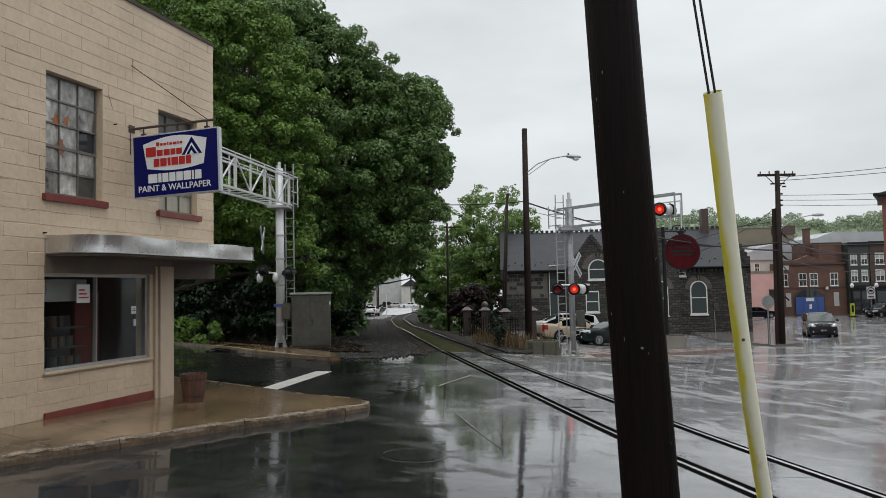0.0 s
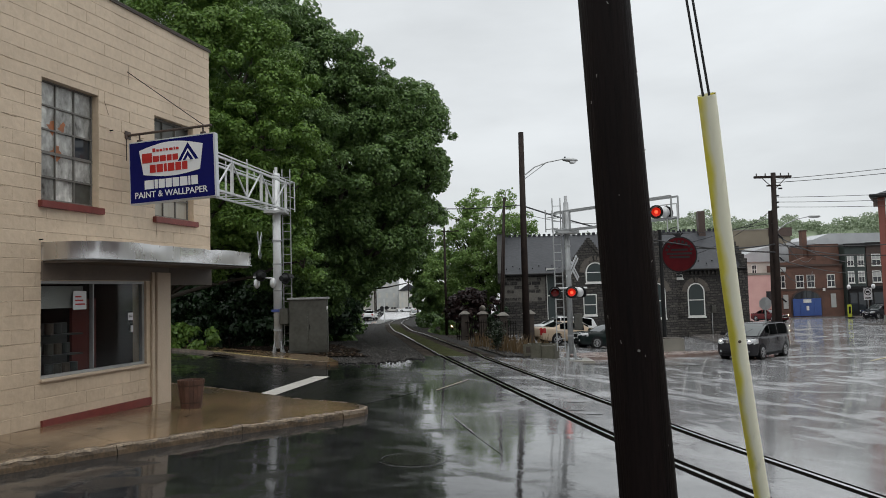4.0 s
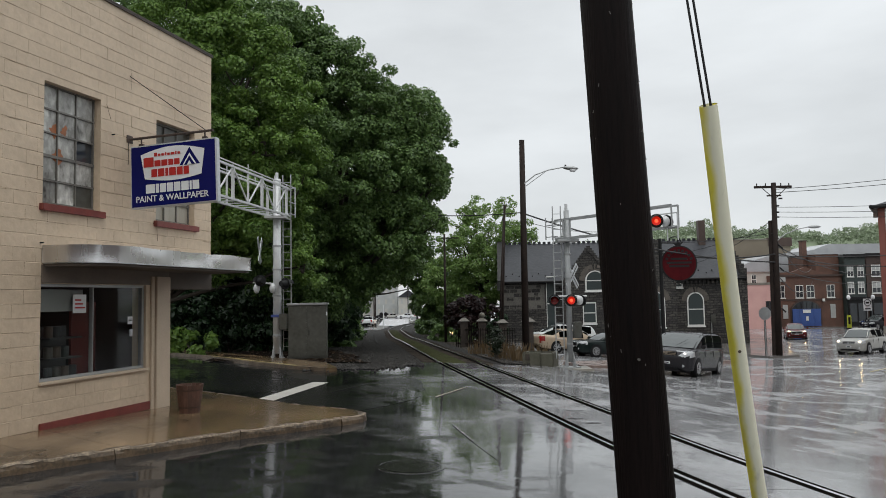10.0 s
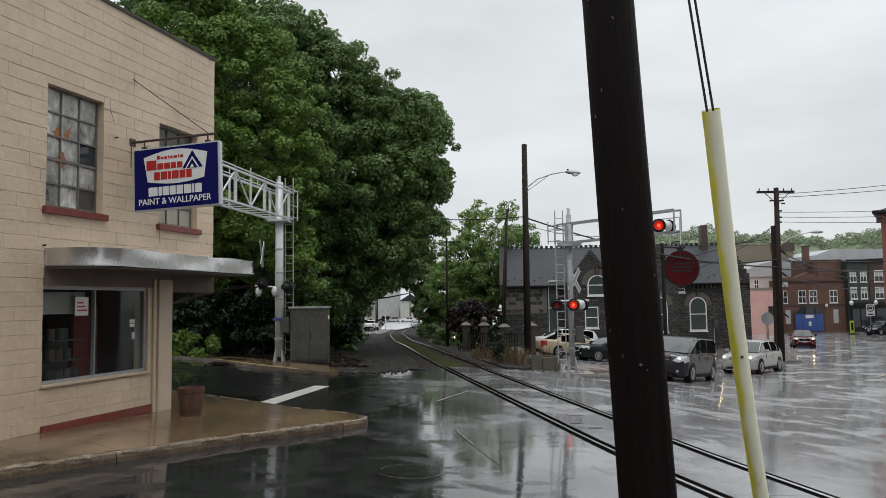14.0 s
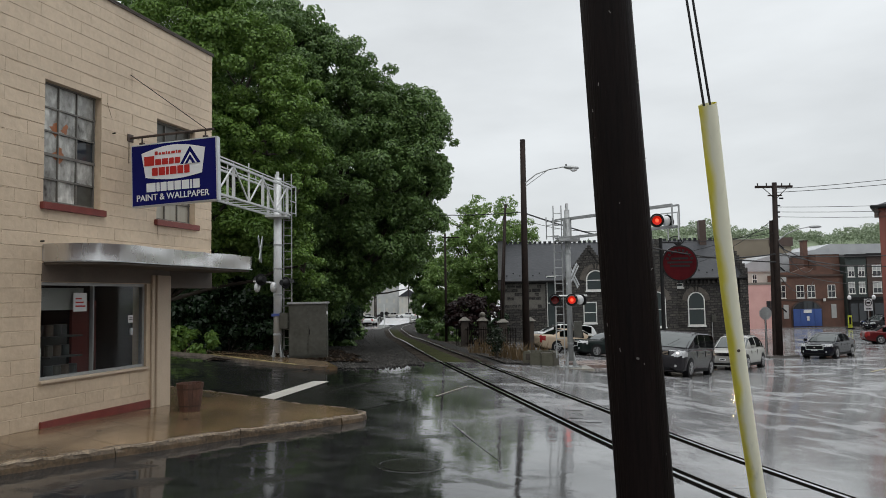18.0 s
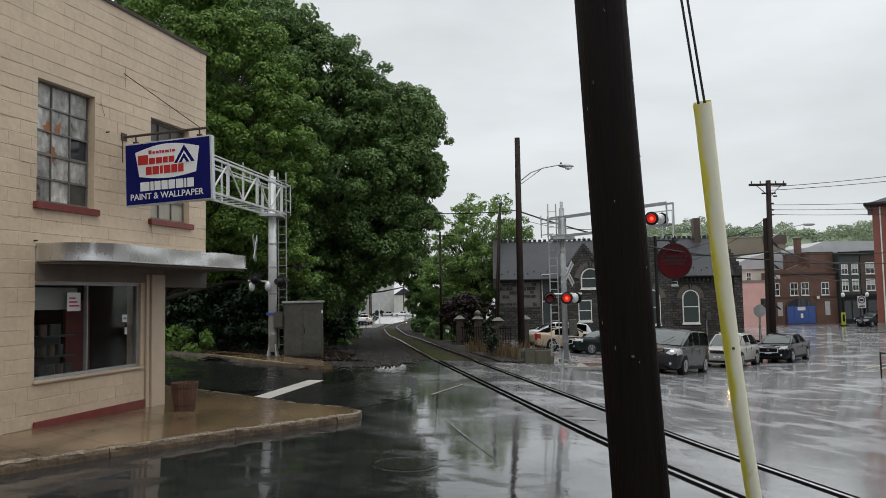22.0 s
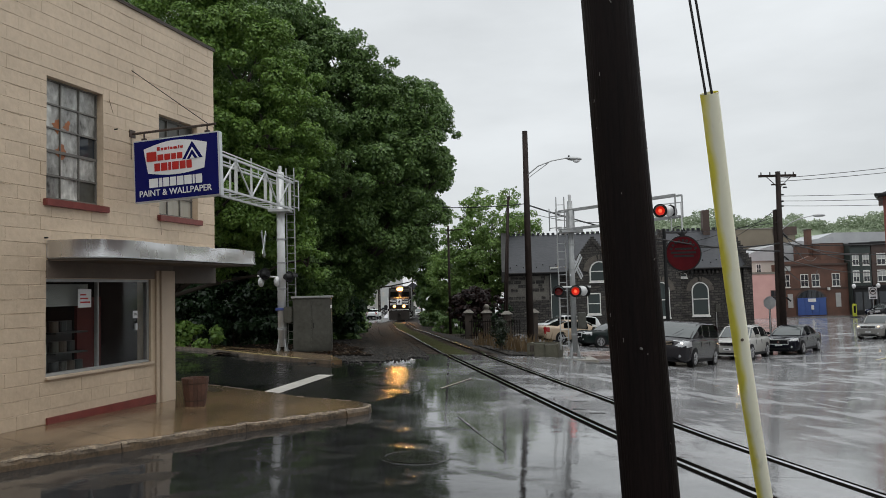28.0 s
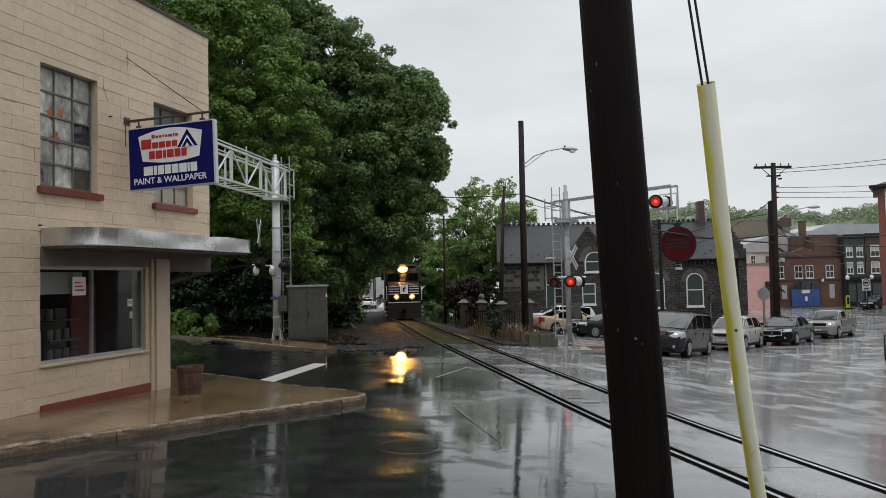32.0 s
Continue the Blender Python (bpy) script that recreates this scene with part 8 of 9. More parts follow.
shrub(-2.2, 84.0, [(-2.2, 84, -1.7, 0.9), (-1.3, 84, -1.5, 0.9)], 2000, 0.2, LEAF_DARK, 39, "dark green bush beside the track")
shrub(0.9, 66.0, [(0.9, 66, -1.0, 1.2), (2.4, 65.5, -0.9, 1.3), (-0.4, 66, -1.2, 0.9)], 2600, 0.24, LEAF_DARK, 34, "dark green bush beside the track")
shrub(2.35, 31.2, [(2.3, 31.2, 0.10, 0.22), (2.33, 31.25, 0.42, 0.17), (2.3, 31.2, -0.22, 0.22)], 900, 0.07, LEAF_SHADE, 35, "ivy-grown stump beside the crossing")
shrub(-7.8, 47.0, [(-8, 47, 0.2, 1.6), (-6.6, 48, -0.2, 1.2), (-10, 46, 0.5, 1.8)], 2600, 0.28, LEAF_DARK, 36, "dark undergrowth below the maples")
shrub(-9.5, 64.0, [(-9.5, 64, -0.2, 1.7), (-8.2, 66, -0.6, 1.2), (-11, 62, 0.5, 2.0)], 2200, 0.3, LEAF_DARK, 37, "dark undergrowth below the maples")


shrub(-1.4, 89.0, [(-2.0, 88, -1.0, 1.0), (-0.7, 88, -0.7, 1.3), (0.6, 88, -0.6, 1.3), (-1.2, 88.5, 0.5, 1.0), (0.2, 88.5, 0.8, 1.1)], 6000, 0.22, LEAF_DARK, 46, "dark green bushes at the bend of the track")


def dry_grass(x, y, seed, n=70, h=0.8, spread=0.6):
    rng = random.Random(seed)
    bm = bmesh.new()
    for k in range(n):
        a, r = rng.uniform(0, 6.28), spread * math.sqrt(rng.random())
        px, py = r * math.cos(a), r * math.sin(a)
        hh = h * rng.uniform(0.5, 1.1)
        lx, ly = rng.uniform(-0.25, 0.25), rng.uniform(-0.25, 0.25)
        w = 0.012
        v = [bm.verts.new(c) for c in ((px - w, py, 0), (px + w, py, 0), (px + lx * 0.4 + w, py + ly * 0.4, hh * 0.6), (px + lx * 0.4 - w, py + ly * 0.4, hh * 0.6), (px + lx, py + ly, hh))]
        bm.faces.new(v[:4])
        bm.faces.new((v[3], v[2], v[4]))
    solid("grass_tuft", bm, GRASS_DRY, "dry tan grass tuft beside the planter", "grass", "grass tufts", "stuff", pose(x, y, zg(x, y)))


for gx, gy, gs in ((3.35, 30.4, 1), (3.75, 30.9, 4), (2.6, 33.5, 5), (1.9, 37.0, 6), (3.0, 31.6, 7)):
    dry_grass(gx, gy, gs)

make_hill()

# undergrowth whose leaf colour carries the darkness below the crowns
shrub(-12.5, 41.0, [(-12.0, 41, 1.4, 2.0), (-9.6, 41, 1.0, 1.7), (-15, 41.5, 2.0, 2.4), (-11, 41.5, 3.4, 2.0), (-8.3, 42, 2.6, 1.6), (-13.5, 41.5, 4.0, 2.0)], 15000, 0.22, LEAF_SHADED, 41, "undergrowth below the maples, shade put into its dark leaves")
shrub(-7.2, 44.0, [(-7.4, 44, 0.9, 1.5), (-6.3, 45, 0.6, 1.1), (-8.8, 44, 2.4, 1.7), (-6.8, 45, 2.8, 1.3)], 8000, 0.2, LEAF_SHADED, 42, "undergrowth below the maples, shade put into its dark leaves")
shrub(-18.5, 42.0, [(-18.5, 42, 1.8, 2.4), (-21.5, 43, 2.2, 2.6), (-17, 43, 4.6, 2.2), (-20, 43, 5, 2.6)], 9000, 0.26, LEAF_SHADED, 43, "undergrowth below the maples, shade put into its dark leaves")
shrub(-8.0, 55.0, [(-8.2, 55, 0.8, 1.9), (-7.3, 57, 0.2, 1.3), (-10, 55, 2.2, 2.2), (-7.6, 56, 3.0, 1.5)], 7000, 0.26, LEAF_SHADED, 44, "undergrowth below the maples, shade put into its dark leaves")
shrub(-15.6, 53.0, [(-15.7, 53, 1.9, 1.8), (-17.9, 53.5, 2.2, 1.8), (-17.6, 53, -0.8, 1.6), (-14.8, 53, -0.8, 1.6), (-12.6, 53, -0.9, 1.5), (-16.4, 53, 0.6, 1.8), (-13.6, 53, 0.6, 1.7), (-18.8, 53, 0.4, 1.8)], 16000, 0.26, LEAF_SHADED, 47, "undergrowth below the maples, shade put into its dark leaves")
shrub(-10.5, 36.5, [(-10.5, 36.5, 0.2, 1.1), (-8.6, 36.0, 0.1, 1.0), (-12.6, 37, 0.5, 1.3), (-14.8, 38, 0.6, 1.4), (-7.2, 36.5, 0.1, 0.9), (-9.6, 37, 1.2, 1.2)], 9000, 0.18, LEAF_SHADED, 45, "undergrowth below the maples, shade put into its dark leaves")


# ---- vehicles ----
TYRE = material("tyre_rubber", (0.014, 0.014, 0.015), (0.018, 0.018, 0.018), 0.75, scale=10, spec=0.1)
RIM = material("alloy_rim", (0.42, 0.42, 0.43), (0.32, 0.32, 0.33), 0.3, metal=0.3, scale=8)
CHROME = material("chrome", (0.7, 0.7, 0.7), (0.6, 0.6, 0.6), 0.12, metal=1.0, bump=0)
LAMP_OFF = material("headlamp_glass", (0.48, 0.49, 0.50), (0.26, 0.265, 0.27), 0.08, scale=20, bump=0)
LAMP_WHITE = material("headlamp_white_lit", (0.8, 0.8, 0.8), (0.8, 0.8, 0.8), 0.1, emit=(1.0, 0.93, 0.82), power=1.1, bump=0)
LAMP_WARM = material("headlamp_warm_lit", (0.8, 0.7, 0.5), (0.8, 0.7, 0.5), 0.1, emit=(1.0, 0.66, 0.28), power=120.0, bump=0)
LAMP_LOW = material("headlamp_low_lit", (0.8, 0.7, 0.5), (0.8, 0.7, 0.5), 0.1, emit=(1.0, 0.64, 0.30), power=45.0, bump=0)
LAMP_AMBER = material("headlamp_amber_lit", (0.8, 0.6, 0.4), (0.8, 0.6, 0.4), 0.1, emit=(1.0, 0.62, 0.28), power=2.0, bump=0)
TAIL = material("tail_lens", (0.28, 0.01, 0.01), (0.22, 0.01, 0.01), 0.2, bump=0)
CAR_GLASS = glass_material("car_glass", (0.0015, 0.002, 0.002), 0.03, 1.05)
CAR_GLASS.node_tree.nodes["Principled BSDF"].inputs["Specular IOR Level"].default_value = 0.1
SCREEN_GLASS = glass_material("windscreen_glass", (0.040, 0.050, 0.050), 0.02, 1.65)
WIRE_BLACK = material("trim_black", (0.008, 0.008, 0.009), (0.012, 0.012, 0.013), 0.6, bump=0, spec=0.1)


def paint(name, c, metal=0.35, gloss=0.3):
    return material(name, c, tuple(v * 0.9 for v in c), 0.25, metal=metal * 0.6, scale=30, fine=200, bump=0.0, coat=gloss, spec=0.06)


def ring_loft(rings, closed_ends=True):
    bm = bmesh.new()
    vr = [[bm.verts.new(p) for p in r] for r in rings]
    n = len(vr[0])
    for a, b in zip(vr, vr[1:]):
        for i in range(n):
            j = (i + 1) % n
            bm.faces.new((a[i], a[j], b[j], b[i]))
    if closed_ends:
        bm.faces.new(vr[0][::-1])
        bm.faces.new(vr[-1])
    bmesh.ops.recalc_face_normals(bm, faces=bm.faces[:])
    return bm


def panel(pts, thick, mat_n=None):
    """A thin plate through coplanar points, raised along its normal."""
    bm = bmesh.new()
    vs = [bm.verts.new(p) for p in pts]
    f = bm.faces.new(vs)
    f.normal_update()
    nrm = f.normal.copy()
    r = bmesh.ops.extrude_face_region(bm, geom=[f])
    for v in r["geom"]:
        if isinstance(v, bmesh.types.BMVert):
            v.co += nrm * thick
    bmesh.ops.recalc_face_normals(bm, faces=bm.faces[:])
    return bm


def wheel_mesh(r, w):
    bm = bmesh.new()
    n = 26
    prof = [(r * 0.66, -w / 2), (r * 0.93, -w / 2), (r, -w * 0.36), (r, w * 0.36), (r * 0.93, w / 2), (r * 0.66, w / 2)]
    rings = [[(rad * math.cos(2 * math.pi * k / n), y, rad * math.sin(2 * math.pi * k / n)) for k in range(n)] for rad, y in prof]
    bm = ring_loft(rings, False)
    return bm


def rim_mesh(r, w, side):
    bm = bmesh.new()
    m = pose(0, side * w * 0.385, 0, 90, 0, 0)
    n = 26
    lip = [[bm.verts.new((q * r * math.cos(2 * math.pi * k / n), side * y, q * r * math.sin(2 * math.pi * k / n))) for k in range(n)] for q, y in ((0.71, w * 0.47), (0.68, w * 0.54), (0.61, w * 0.54), (0.59, w * 0.44))]
    for a, b in zip(lip, lip[1:]):
        for k in range(n):
            bm.faces.new((a[k], a[(k + 1) % n], b[(k + 1) % n], b[k]))
    bmesh.ops.create_cone(bm, cap_ends=True, segments=18, radius1=r * 0.17, radius2=r * 0.17, depth=w * 0.36, matrix=m)
    for k in range(7):
        a = 2 * math.pi * k / 7
        bar((0, side * w * 0.53, 0), (r * 0.63 * math.cos(a), side * w * 0.53, r * 0.63 * math.sin(a)), 0.05, 0.03, bm)
    return bm


def blend(pts, x):
    """A smooth curve through points (x, value), x falling or rising."""
    pts = sorted(pts)
    if x <= pts[0][0]:
        return pts[0][1]
    for n in range(len(pts) - 1):
        a, b = pts[n], pts[n + 1]
        if x <= b[0]:
            p, q = pts[max(0, n - 1)], pts[min(len(pts) - 1, n + 2)]
            h = b[0] - a[0]
            t = (x - a[0]) / h
            s = (b[1] - a[1]) / h
            ma = s if p is a else 0.5 * (s + (a[1] - p[1]) / max(1e-6, a[0] - p[0]))
            mb = s if q is b else 0.5 * (s + (q[1] - b[1]) / max(1e-6, q[0] - b[0]))
            return (2 * t**3 - 3 * t**2 + 1) * a[1] + (t**3 - 2 * t**2 + t) * h * ma + (3 * t**2 - 2 * t**3) * b[1] + (t**3 - t**2) * h * mb
    return pts[-1][1]


def sheet(quads, thick=0.0):
    """A mesh of the given quads, welded, moved out by thick."""
    bm = bmesh.new()
    seen = {}
    for q in quads:
        vs = []
        for p in q:
            key = (round(p[0], 4), round(p[1], 4), round(p[2], 4))
            if key not in seen:
                seen[key] = bm.verts.new(p)
            vs.append(seen[key])
        vs = list(dict.fromkeys(vs))
        if len(vs) > 2:
            try:
                bm.faces.new(vs)
            except ValueError:
                pass
    bm.normal_update()
    if thick:
        mv = {v: v.normal.copy() for v in bm.verts}
        for v, n in mv.items():
            v.co += n * thick
    return bm


def make_car(name, label, style, body_mat, lamp=LAMP_OFF, category="car"):
    """A road vehicle, x forwards, its middle on the ground at the origin."""
    S = style
    L, W, H = S["L"], S["W"], S["H"]
    car = thing(name, pose(0, 0, -50), label, category)
    hw = W / 2
    wr = S["wheel"]
    x0, x1 = -L / 2, L / 2
    wb, hood, belt = S["cowl"], S["hood"], S["belt"]
    tail, tz = S["tail"], S["deck"]
    # lower body: smooth curves of width, underside and upper edge from nose to tail
    wide = [(x1, 0.66), (x1 - 0.05, 0.78), (x1 - 0.16, 0.885), (x1 - 0.38, 0.955), (x1 - 0.8, 0.99), (0, 1.0), (x0 + 0.7, 0.99), (x0 + 0.3, 0.95), (x0 + 0.1, 0.88), (x0, 0.76)]
    low = [(x1, 0.34), (x1 - 0.1, 0.24), (x1 - 0.4, 0.2), (0, 0.2), (x0 + 0.4, 0.22), (x0 + 0.1, 0.3), (x0, 0.4)]
    top = [(x1, hood * 0.74), (x1 - 0.07, hood * 0.83), (x1 - 0.28, hood * 0.92), (x1 - 0.7, hood * 0.985), (wb + 0.05, belt - 0.015), (wb - 0.4, belt), (0.0, belt + 0.01), (tail + 0.3, belt + 0.03), (tail, tz), (x0 + 0.3, tz - 0.01), (x0 + 0.08, tz - 0.05), (x0, tz - 0.16)]
    xs = sorted(set([x1 - v for v in (0, 0.025, 0.06, 0.11, 0.17, 0.25, 0.34, 0.45, 0.6)] + steps(x1 - 0.75, x0 + 0.6, 22) + [x0 + v for v in (0.45, 0.3, 0.18, 0.09, 0.03, 0)]), reverse=True)
    rows = []
    for x in xs:
        w, zl, zt = hw * blend(wide, x), blend(low, x), blend(top, x)
        zm = zl + (zt - zl) * 0.55
        half = [(w * 0.80, zl), (w * 0.93, zl + 0.02), (w * 0.985, zl + 0.09), (w * 1.0, zl + (zm - zl) * 0.6), (w * 1.0, zm), (w * 0.985, zm + (zt - zm) * 0.35), (w * 0.975, zm + (zt - zm) * 0.62), (w * 0.955, zt - 0.05), (w * 0.90, zt - 0.012), (w * 0.72, zt + 0.004), (w * 0.36, zt + 0.016)]
        rows.append([(x, y, z) for y, z in half] + [(x, 0, zt + 0.02)] + [(x, -y, z) for y, z in half[::-1]])
    zh = hood * S.get("lamp_z", 0.78)
    lw, lh = S.get("lamp", (0.34, 0.17))
    hull, lamps = [], {1: [], -1: []}
    tails = {1: [], -1: []}
    for a, b in zip(rows, rows[1:]):
        for n in range(len(a) - 1):
            q = [a[n], b[n], b[n + 1], a[n + 1]]
            hull.append(q)
            c = [sum(p[m] for p in q) / 4 for m in range(3)]
            s = 1 if c[1] > 0 else -1
            if c[0] > x1 - lw - 0.1 and abs(c[1]) > hw * 0.48 and zh - lh * 0.62 < c[2] < zh + lh * 0.75:
                lamps[s].append(q)
            if c[0] < x0 + 0.3 and abs(c[1]) > hw * 0.62 and tz - 0.42 < c[2] < tz - 0.06:
                tails[s].append(q)
    bm = sheet(hull)
    for r in (rows[0], rows[-1]):
        loop = [v for p in r for v in bm.verts if (v.co - Vector(p)).length < 1e-3]
        loop = list(dict.fromkeys(loop))
        bm.faces.new(loop)
    bmesh.ops.recalc_face_normals(bm, faces=bm.faces[:])
    part("body", bm, body_mat, car, smooth_faces=True)
    # cabin on a fine grid; its quads are sorted into sheet metal and glass
    ra, rb, re, zt = S["roof_a"], S["roof_b"], S["rear"], H
    zb = belt - 0.03
    tw, bw = hw * S.get("tumble", 0.76), hw * 0.94
    crown = [(wb + 0.02, zb), (wb - (wb - ra) * 0.5, zb + (zt - zb) * 0.52), (ra + 0.02, zt - 0.075), (ra - 0.25, zt - 0.02), ((ra + rb) / 2, zt), (rb + 0.15, zt - 0.03), (rb - 0.04, zt - 0.09), (re, zb + S.get("rear_z", 0.02))]
    cx = steps(wb + 0.02, re, 64)
    vv = [0, 0.07, 0.14, 0.3, 0.45, 0.58, 0.66, 0.72, 0.79, 0.86, 0.93, 1.0]
    grid = []
    for x in cx:
        z1 = max(zb + 0.004, blend(crown, x))
        kk = min(1.0, (z1 - zb) / (zt - zb))
        plan = 1 - 0.10 * max(0.0, (x - ra) / max(0.1, wb - ra)) ** 2 - 0.07 * max(0.0, (rb - x) / max(0.1, rb - re)) ** 2
        wt = (bw + (tw - bw) * kk) * plan
        wl = bw * plan
        ring = []
        for v in vv:
            if v <= 0.66:
                t = v / 0.66
                y, z = wl + (wt - wl) * t + 0.025 * math.sin(math.pi * t) * kk, zb + (z1 - zb - 0.075 * kk) * t
            else:
                t = (v - 0.66) / 0.34
                y, z = wt * math.cos(t * math.pi / 2) ** 0.62 if t < 1 else 0.0, z1 - 0.075 * kk * (1 - math.sin(t * math.pi / 2)) + 0.012 * kk * t
            ring.append((x, y, z))
        grid.append(ring)
    metal, side, screen, back = [], {1: [], -1: []}, [], []
    for a, b in zip(grid, grid[1:]):
        for n in range(len(vv) - 1):
            v, xm = (vv[n] + vv[n + 1]) / 2, (a[n][0] + b[n][0]) / 2
            kk = (blend(crown, xm) - zb) / (zt - zb)
            for s in (1, -1):
                q = [(x, y * s, z) for x, y, z in (a[n], b[n], b[n + 1], a[n + 1])]
                q = q if s > 0 else q[::-1]
                if 0.08 < v < 0.66 and any(xb < xm < xa for xa, xb, _, _ in S["windows"]) and kk > 0.32:
                    side[s].append(q)
                elif v > 0.68 and xm > ra + 0.01 and 0.06 < kk < 0.93:
                    screen.append(q)
                elif v > 0.70 and xm < rb and 0.22 < kk < 0.92 and S.get("rear_glass", True):
                    back.append(q)
                else:
                    metal.append(q)
    bm = sheet(metal)
    bmesh.ops.recalc_face_normals(bm, faces=bm.faces[:])
    cabin = part("cabin", bm, S.get("cabin_mat", body_mat), car, smooth_faces=True)
    for s in (1, -1):
        part("side_window", sheet(side[s], -0.004), CAR_GLASS, car, smooth_faces=True)
    part("windscreen", sheet(screen, -0.004), SCREEN_GLASS, car, smooth_faces=True)
    if back:
        part("rear_window", sheet(back, -0.004), CAR_GLASS, car, smooth_faces=True)
    part("interior", box(re + 0.25, wb - 0.2, -bw * 0.8, bw * 0.8, zb - 0.1, zb + 0.08), WIRE_BLACK, car)
    # wheels
    for sx in (S["axle_f"], S["axle_r"]):
        for sgn in (1, -1):
            m = pose(sx, sgn * (hw - 0.105), wr)
            arch = bmesh.new()
            bmesh.ops.create_cone(arch, cap_ends=True, segments=28, radius1=wr * 1.15, radius2=wr * 1.15, depth=0.24, matrix=pose(sx, sgn * (hw - 0.116), wr + 0.02, 90, 0, 0))
            part("wheel_arch", arch, WIRE_BLACK, car)
            tyre = part("wheel", wheel_mesh(wr, 0.235), TYRE, car, m=m, smooth_faces=True)
            part("rim", rim_mesh(wr, 0.235, sgn), RIM, tyre)
            bm = bmesh.new()
            bmesh.ops.create_cone(bm, cap_ends=True, segments=26, radius1=wr * 0.68, radius2=wr * 0.68, depth=0.07, matrix=pose(0, sgn * 0.09, 0, 90, 0, 0))
            part("brake_disc", bm, WIRE_BLACK, tyre)
    # face: lamps, grille, bumper bar, plate, mirrors, wipers, handles
    for sgn in (1, -1):
        hl = part("headlight", sheet(lamps[sgn], 0.006), LAMP_OFF, car, "clear headlight", smooth_faces=True)
        bm = bmesh.new()
        bmesh.ops.create_uvsphere(bm, u_segments=14, v_segments=8, radius=lh * 0.42, matrix=Matrix.Translation((x1 - 0.10, sgn * hw * 0.70, zh)) @ Matrix.Diagonal((0.7, 1, 1, 1)))
        part("bulb", bm, lamp, hl, smooth_faces=True)
        part("fog_light", tube((x1 - 0.06, sgn * hw * 0.68, 0.42), (x1 + 0.005, sgn * hw * 0.66, 0.42), 0.055), LAMP_OFF, car)
        bm = box(wb - 0.42, wb - 0.24, sgn * (hw + 0.01) - 0.0, sgn * (hw + 0.20), belt + 0.02, belt + 0.17, bevel=0.035) if sgn > 0 else box(wb - 0.42, wb - 0.24, -(hw + 0.20), -(hw + 0.01), belt + 0.02, belt + 0.17, bevel=0.035)
        part("mirror", bm, body_mat, car)
        for hx in S.get("handles", (-0.1, -1.0)):
            part("door_handle", box(hx - 0.09, hx + 0.09, sgn * hw * 0.985 - 0.012, sgn * hw * 0.985 + 0.022, belt - 0.2, belt - 0.165), S.get("handle_mat", body_mat), car)
        for dx in S.get("seams", (0.55, -0.5)):
            part("door_seam", box(dx - 0.006, dx + 0.006, sgn * hw * 0.992 - 0.01, sgn * hw * 0.992 + 0.008, 0.32, belt - 0.08), WIRE_BLACK, car)
        part("sill", box(-1.05, 1.0, sgn * hw * 0.97 - 0.02, sgn * hw * 0.97 + 0.03, 0.2, 0.33, bevel=0.01), S.get("sill_mat", WIRE_BLACK), car)
        part("tail_light", sheet(tails[sgn], 0.006), TAIL, car, smooth_faces=True)
    g = S.get("grille", (0.95, 0.15, 0.70))
    part("grille", box(x1 - 0.09, x1 + 0.012, -g[0] / 2, g[0] / 2, hood * g[2] - g[1] / 2, hood * g[2] + g[1] / 2, bevel=0.02), S.get("grille_mat", WIRE_BLACK), car, "radiator grille")
    for k in range(3):
        z = hood * g[2] - g[1] / 2 + g[1] * (k + 0.5) / 3
        part("grille_bar", box(x1 - 0.02, x1 + 0.022, -g[0] / 2 + 0.03, g[0] / 2 - 0.03, z - 0.012, z + 0.012), S.get("bar_mat", CHROME), car)
    if S.get("grille_frame"):
        zc = hood * g[2]
        for y0, y1, z0, z1 in ((-g[0] / 2 - 0.03, g[0] / 2 + 0.03, zc + g[1] / 2, zc + g[1] / 2 + 0.03), (-g[0] / 2 - 0.03, g[0] / 2 + 0.03, zc - g[1] / 2 - 0.03, zc - g[1] / 2), (-g[0] / 2 - 0.035, -g[0] / 2 - 0.004, zc - g[1] / 2, zc + g[1] / 2), (g[0] / 2 + 0.004, g[0] / 2 + 0.035, zc - g[1] / 2, zc + g[1] / 2)):
            part("grille_frame", box(x1 - 0.08, x1 + 0.028, y0, y1, z0, z1, bevel=0.008), SILVER, car)
    part("badge", tube((x1 - 0.02, 0, hood * g[2]), (x1 + 0.03, 0, hood * g[2]), 0.05, n=14), CHROME, car)
    part("bumper", box(x1 - 0.2, x1 + 0.035, -hw * 0.66, hw * 0.66, 0.36, 0.52, bevel=0.06), S.get("bumper_mat", body_mat), car)
    part("air_intake", box(x1 - 0.1, x1 + 0.03, -hw * 0.5, hw * 0.5, 0.27, 0.35, bevel=0.012), WIRE_BLACK, car)
    part("bumper", box(x0 - 0.03, x0 + 0.2, -hw * 0.7, hw * 0.7, 0.42, 0.58, bevel=0.05), S.get("bumper_mat", body_mat), car)
    pl = part("number_plate", box(x1 + 0.03, x1 + 0.042, -0.16, 0.16, 0.47, 0.56), SIGN_WHITE, car)
    part("writing_bar", box(x1 + 0.043, x1 + 0.046, -0.11, 0.11, 0.495, 0.535), WIRE_BLACK, pl)
    for y in S.get("wipers", ()):
        part("wiper", bar((wb + 0.0, y, zb + 0.10), (wb - (wb - ra) * 0.42, y + 0.35, zb + 0.1 + (zt - zb) * 0.42), 0.012, 0.012), WIRE_BLACK, car)
    if S.get("rack"):
        for sgn in (1, -1):
            part("roof_rail", bar((ra - 0.35, sgn * tw * 0.84, zt + 0.012), (rb + 0.2, sgn * tw * 0.84, zt + 0.008), 0.035, 0.035), S.get("rack_mat", GALV), car)
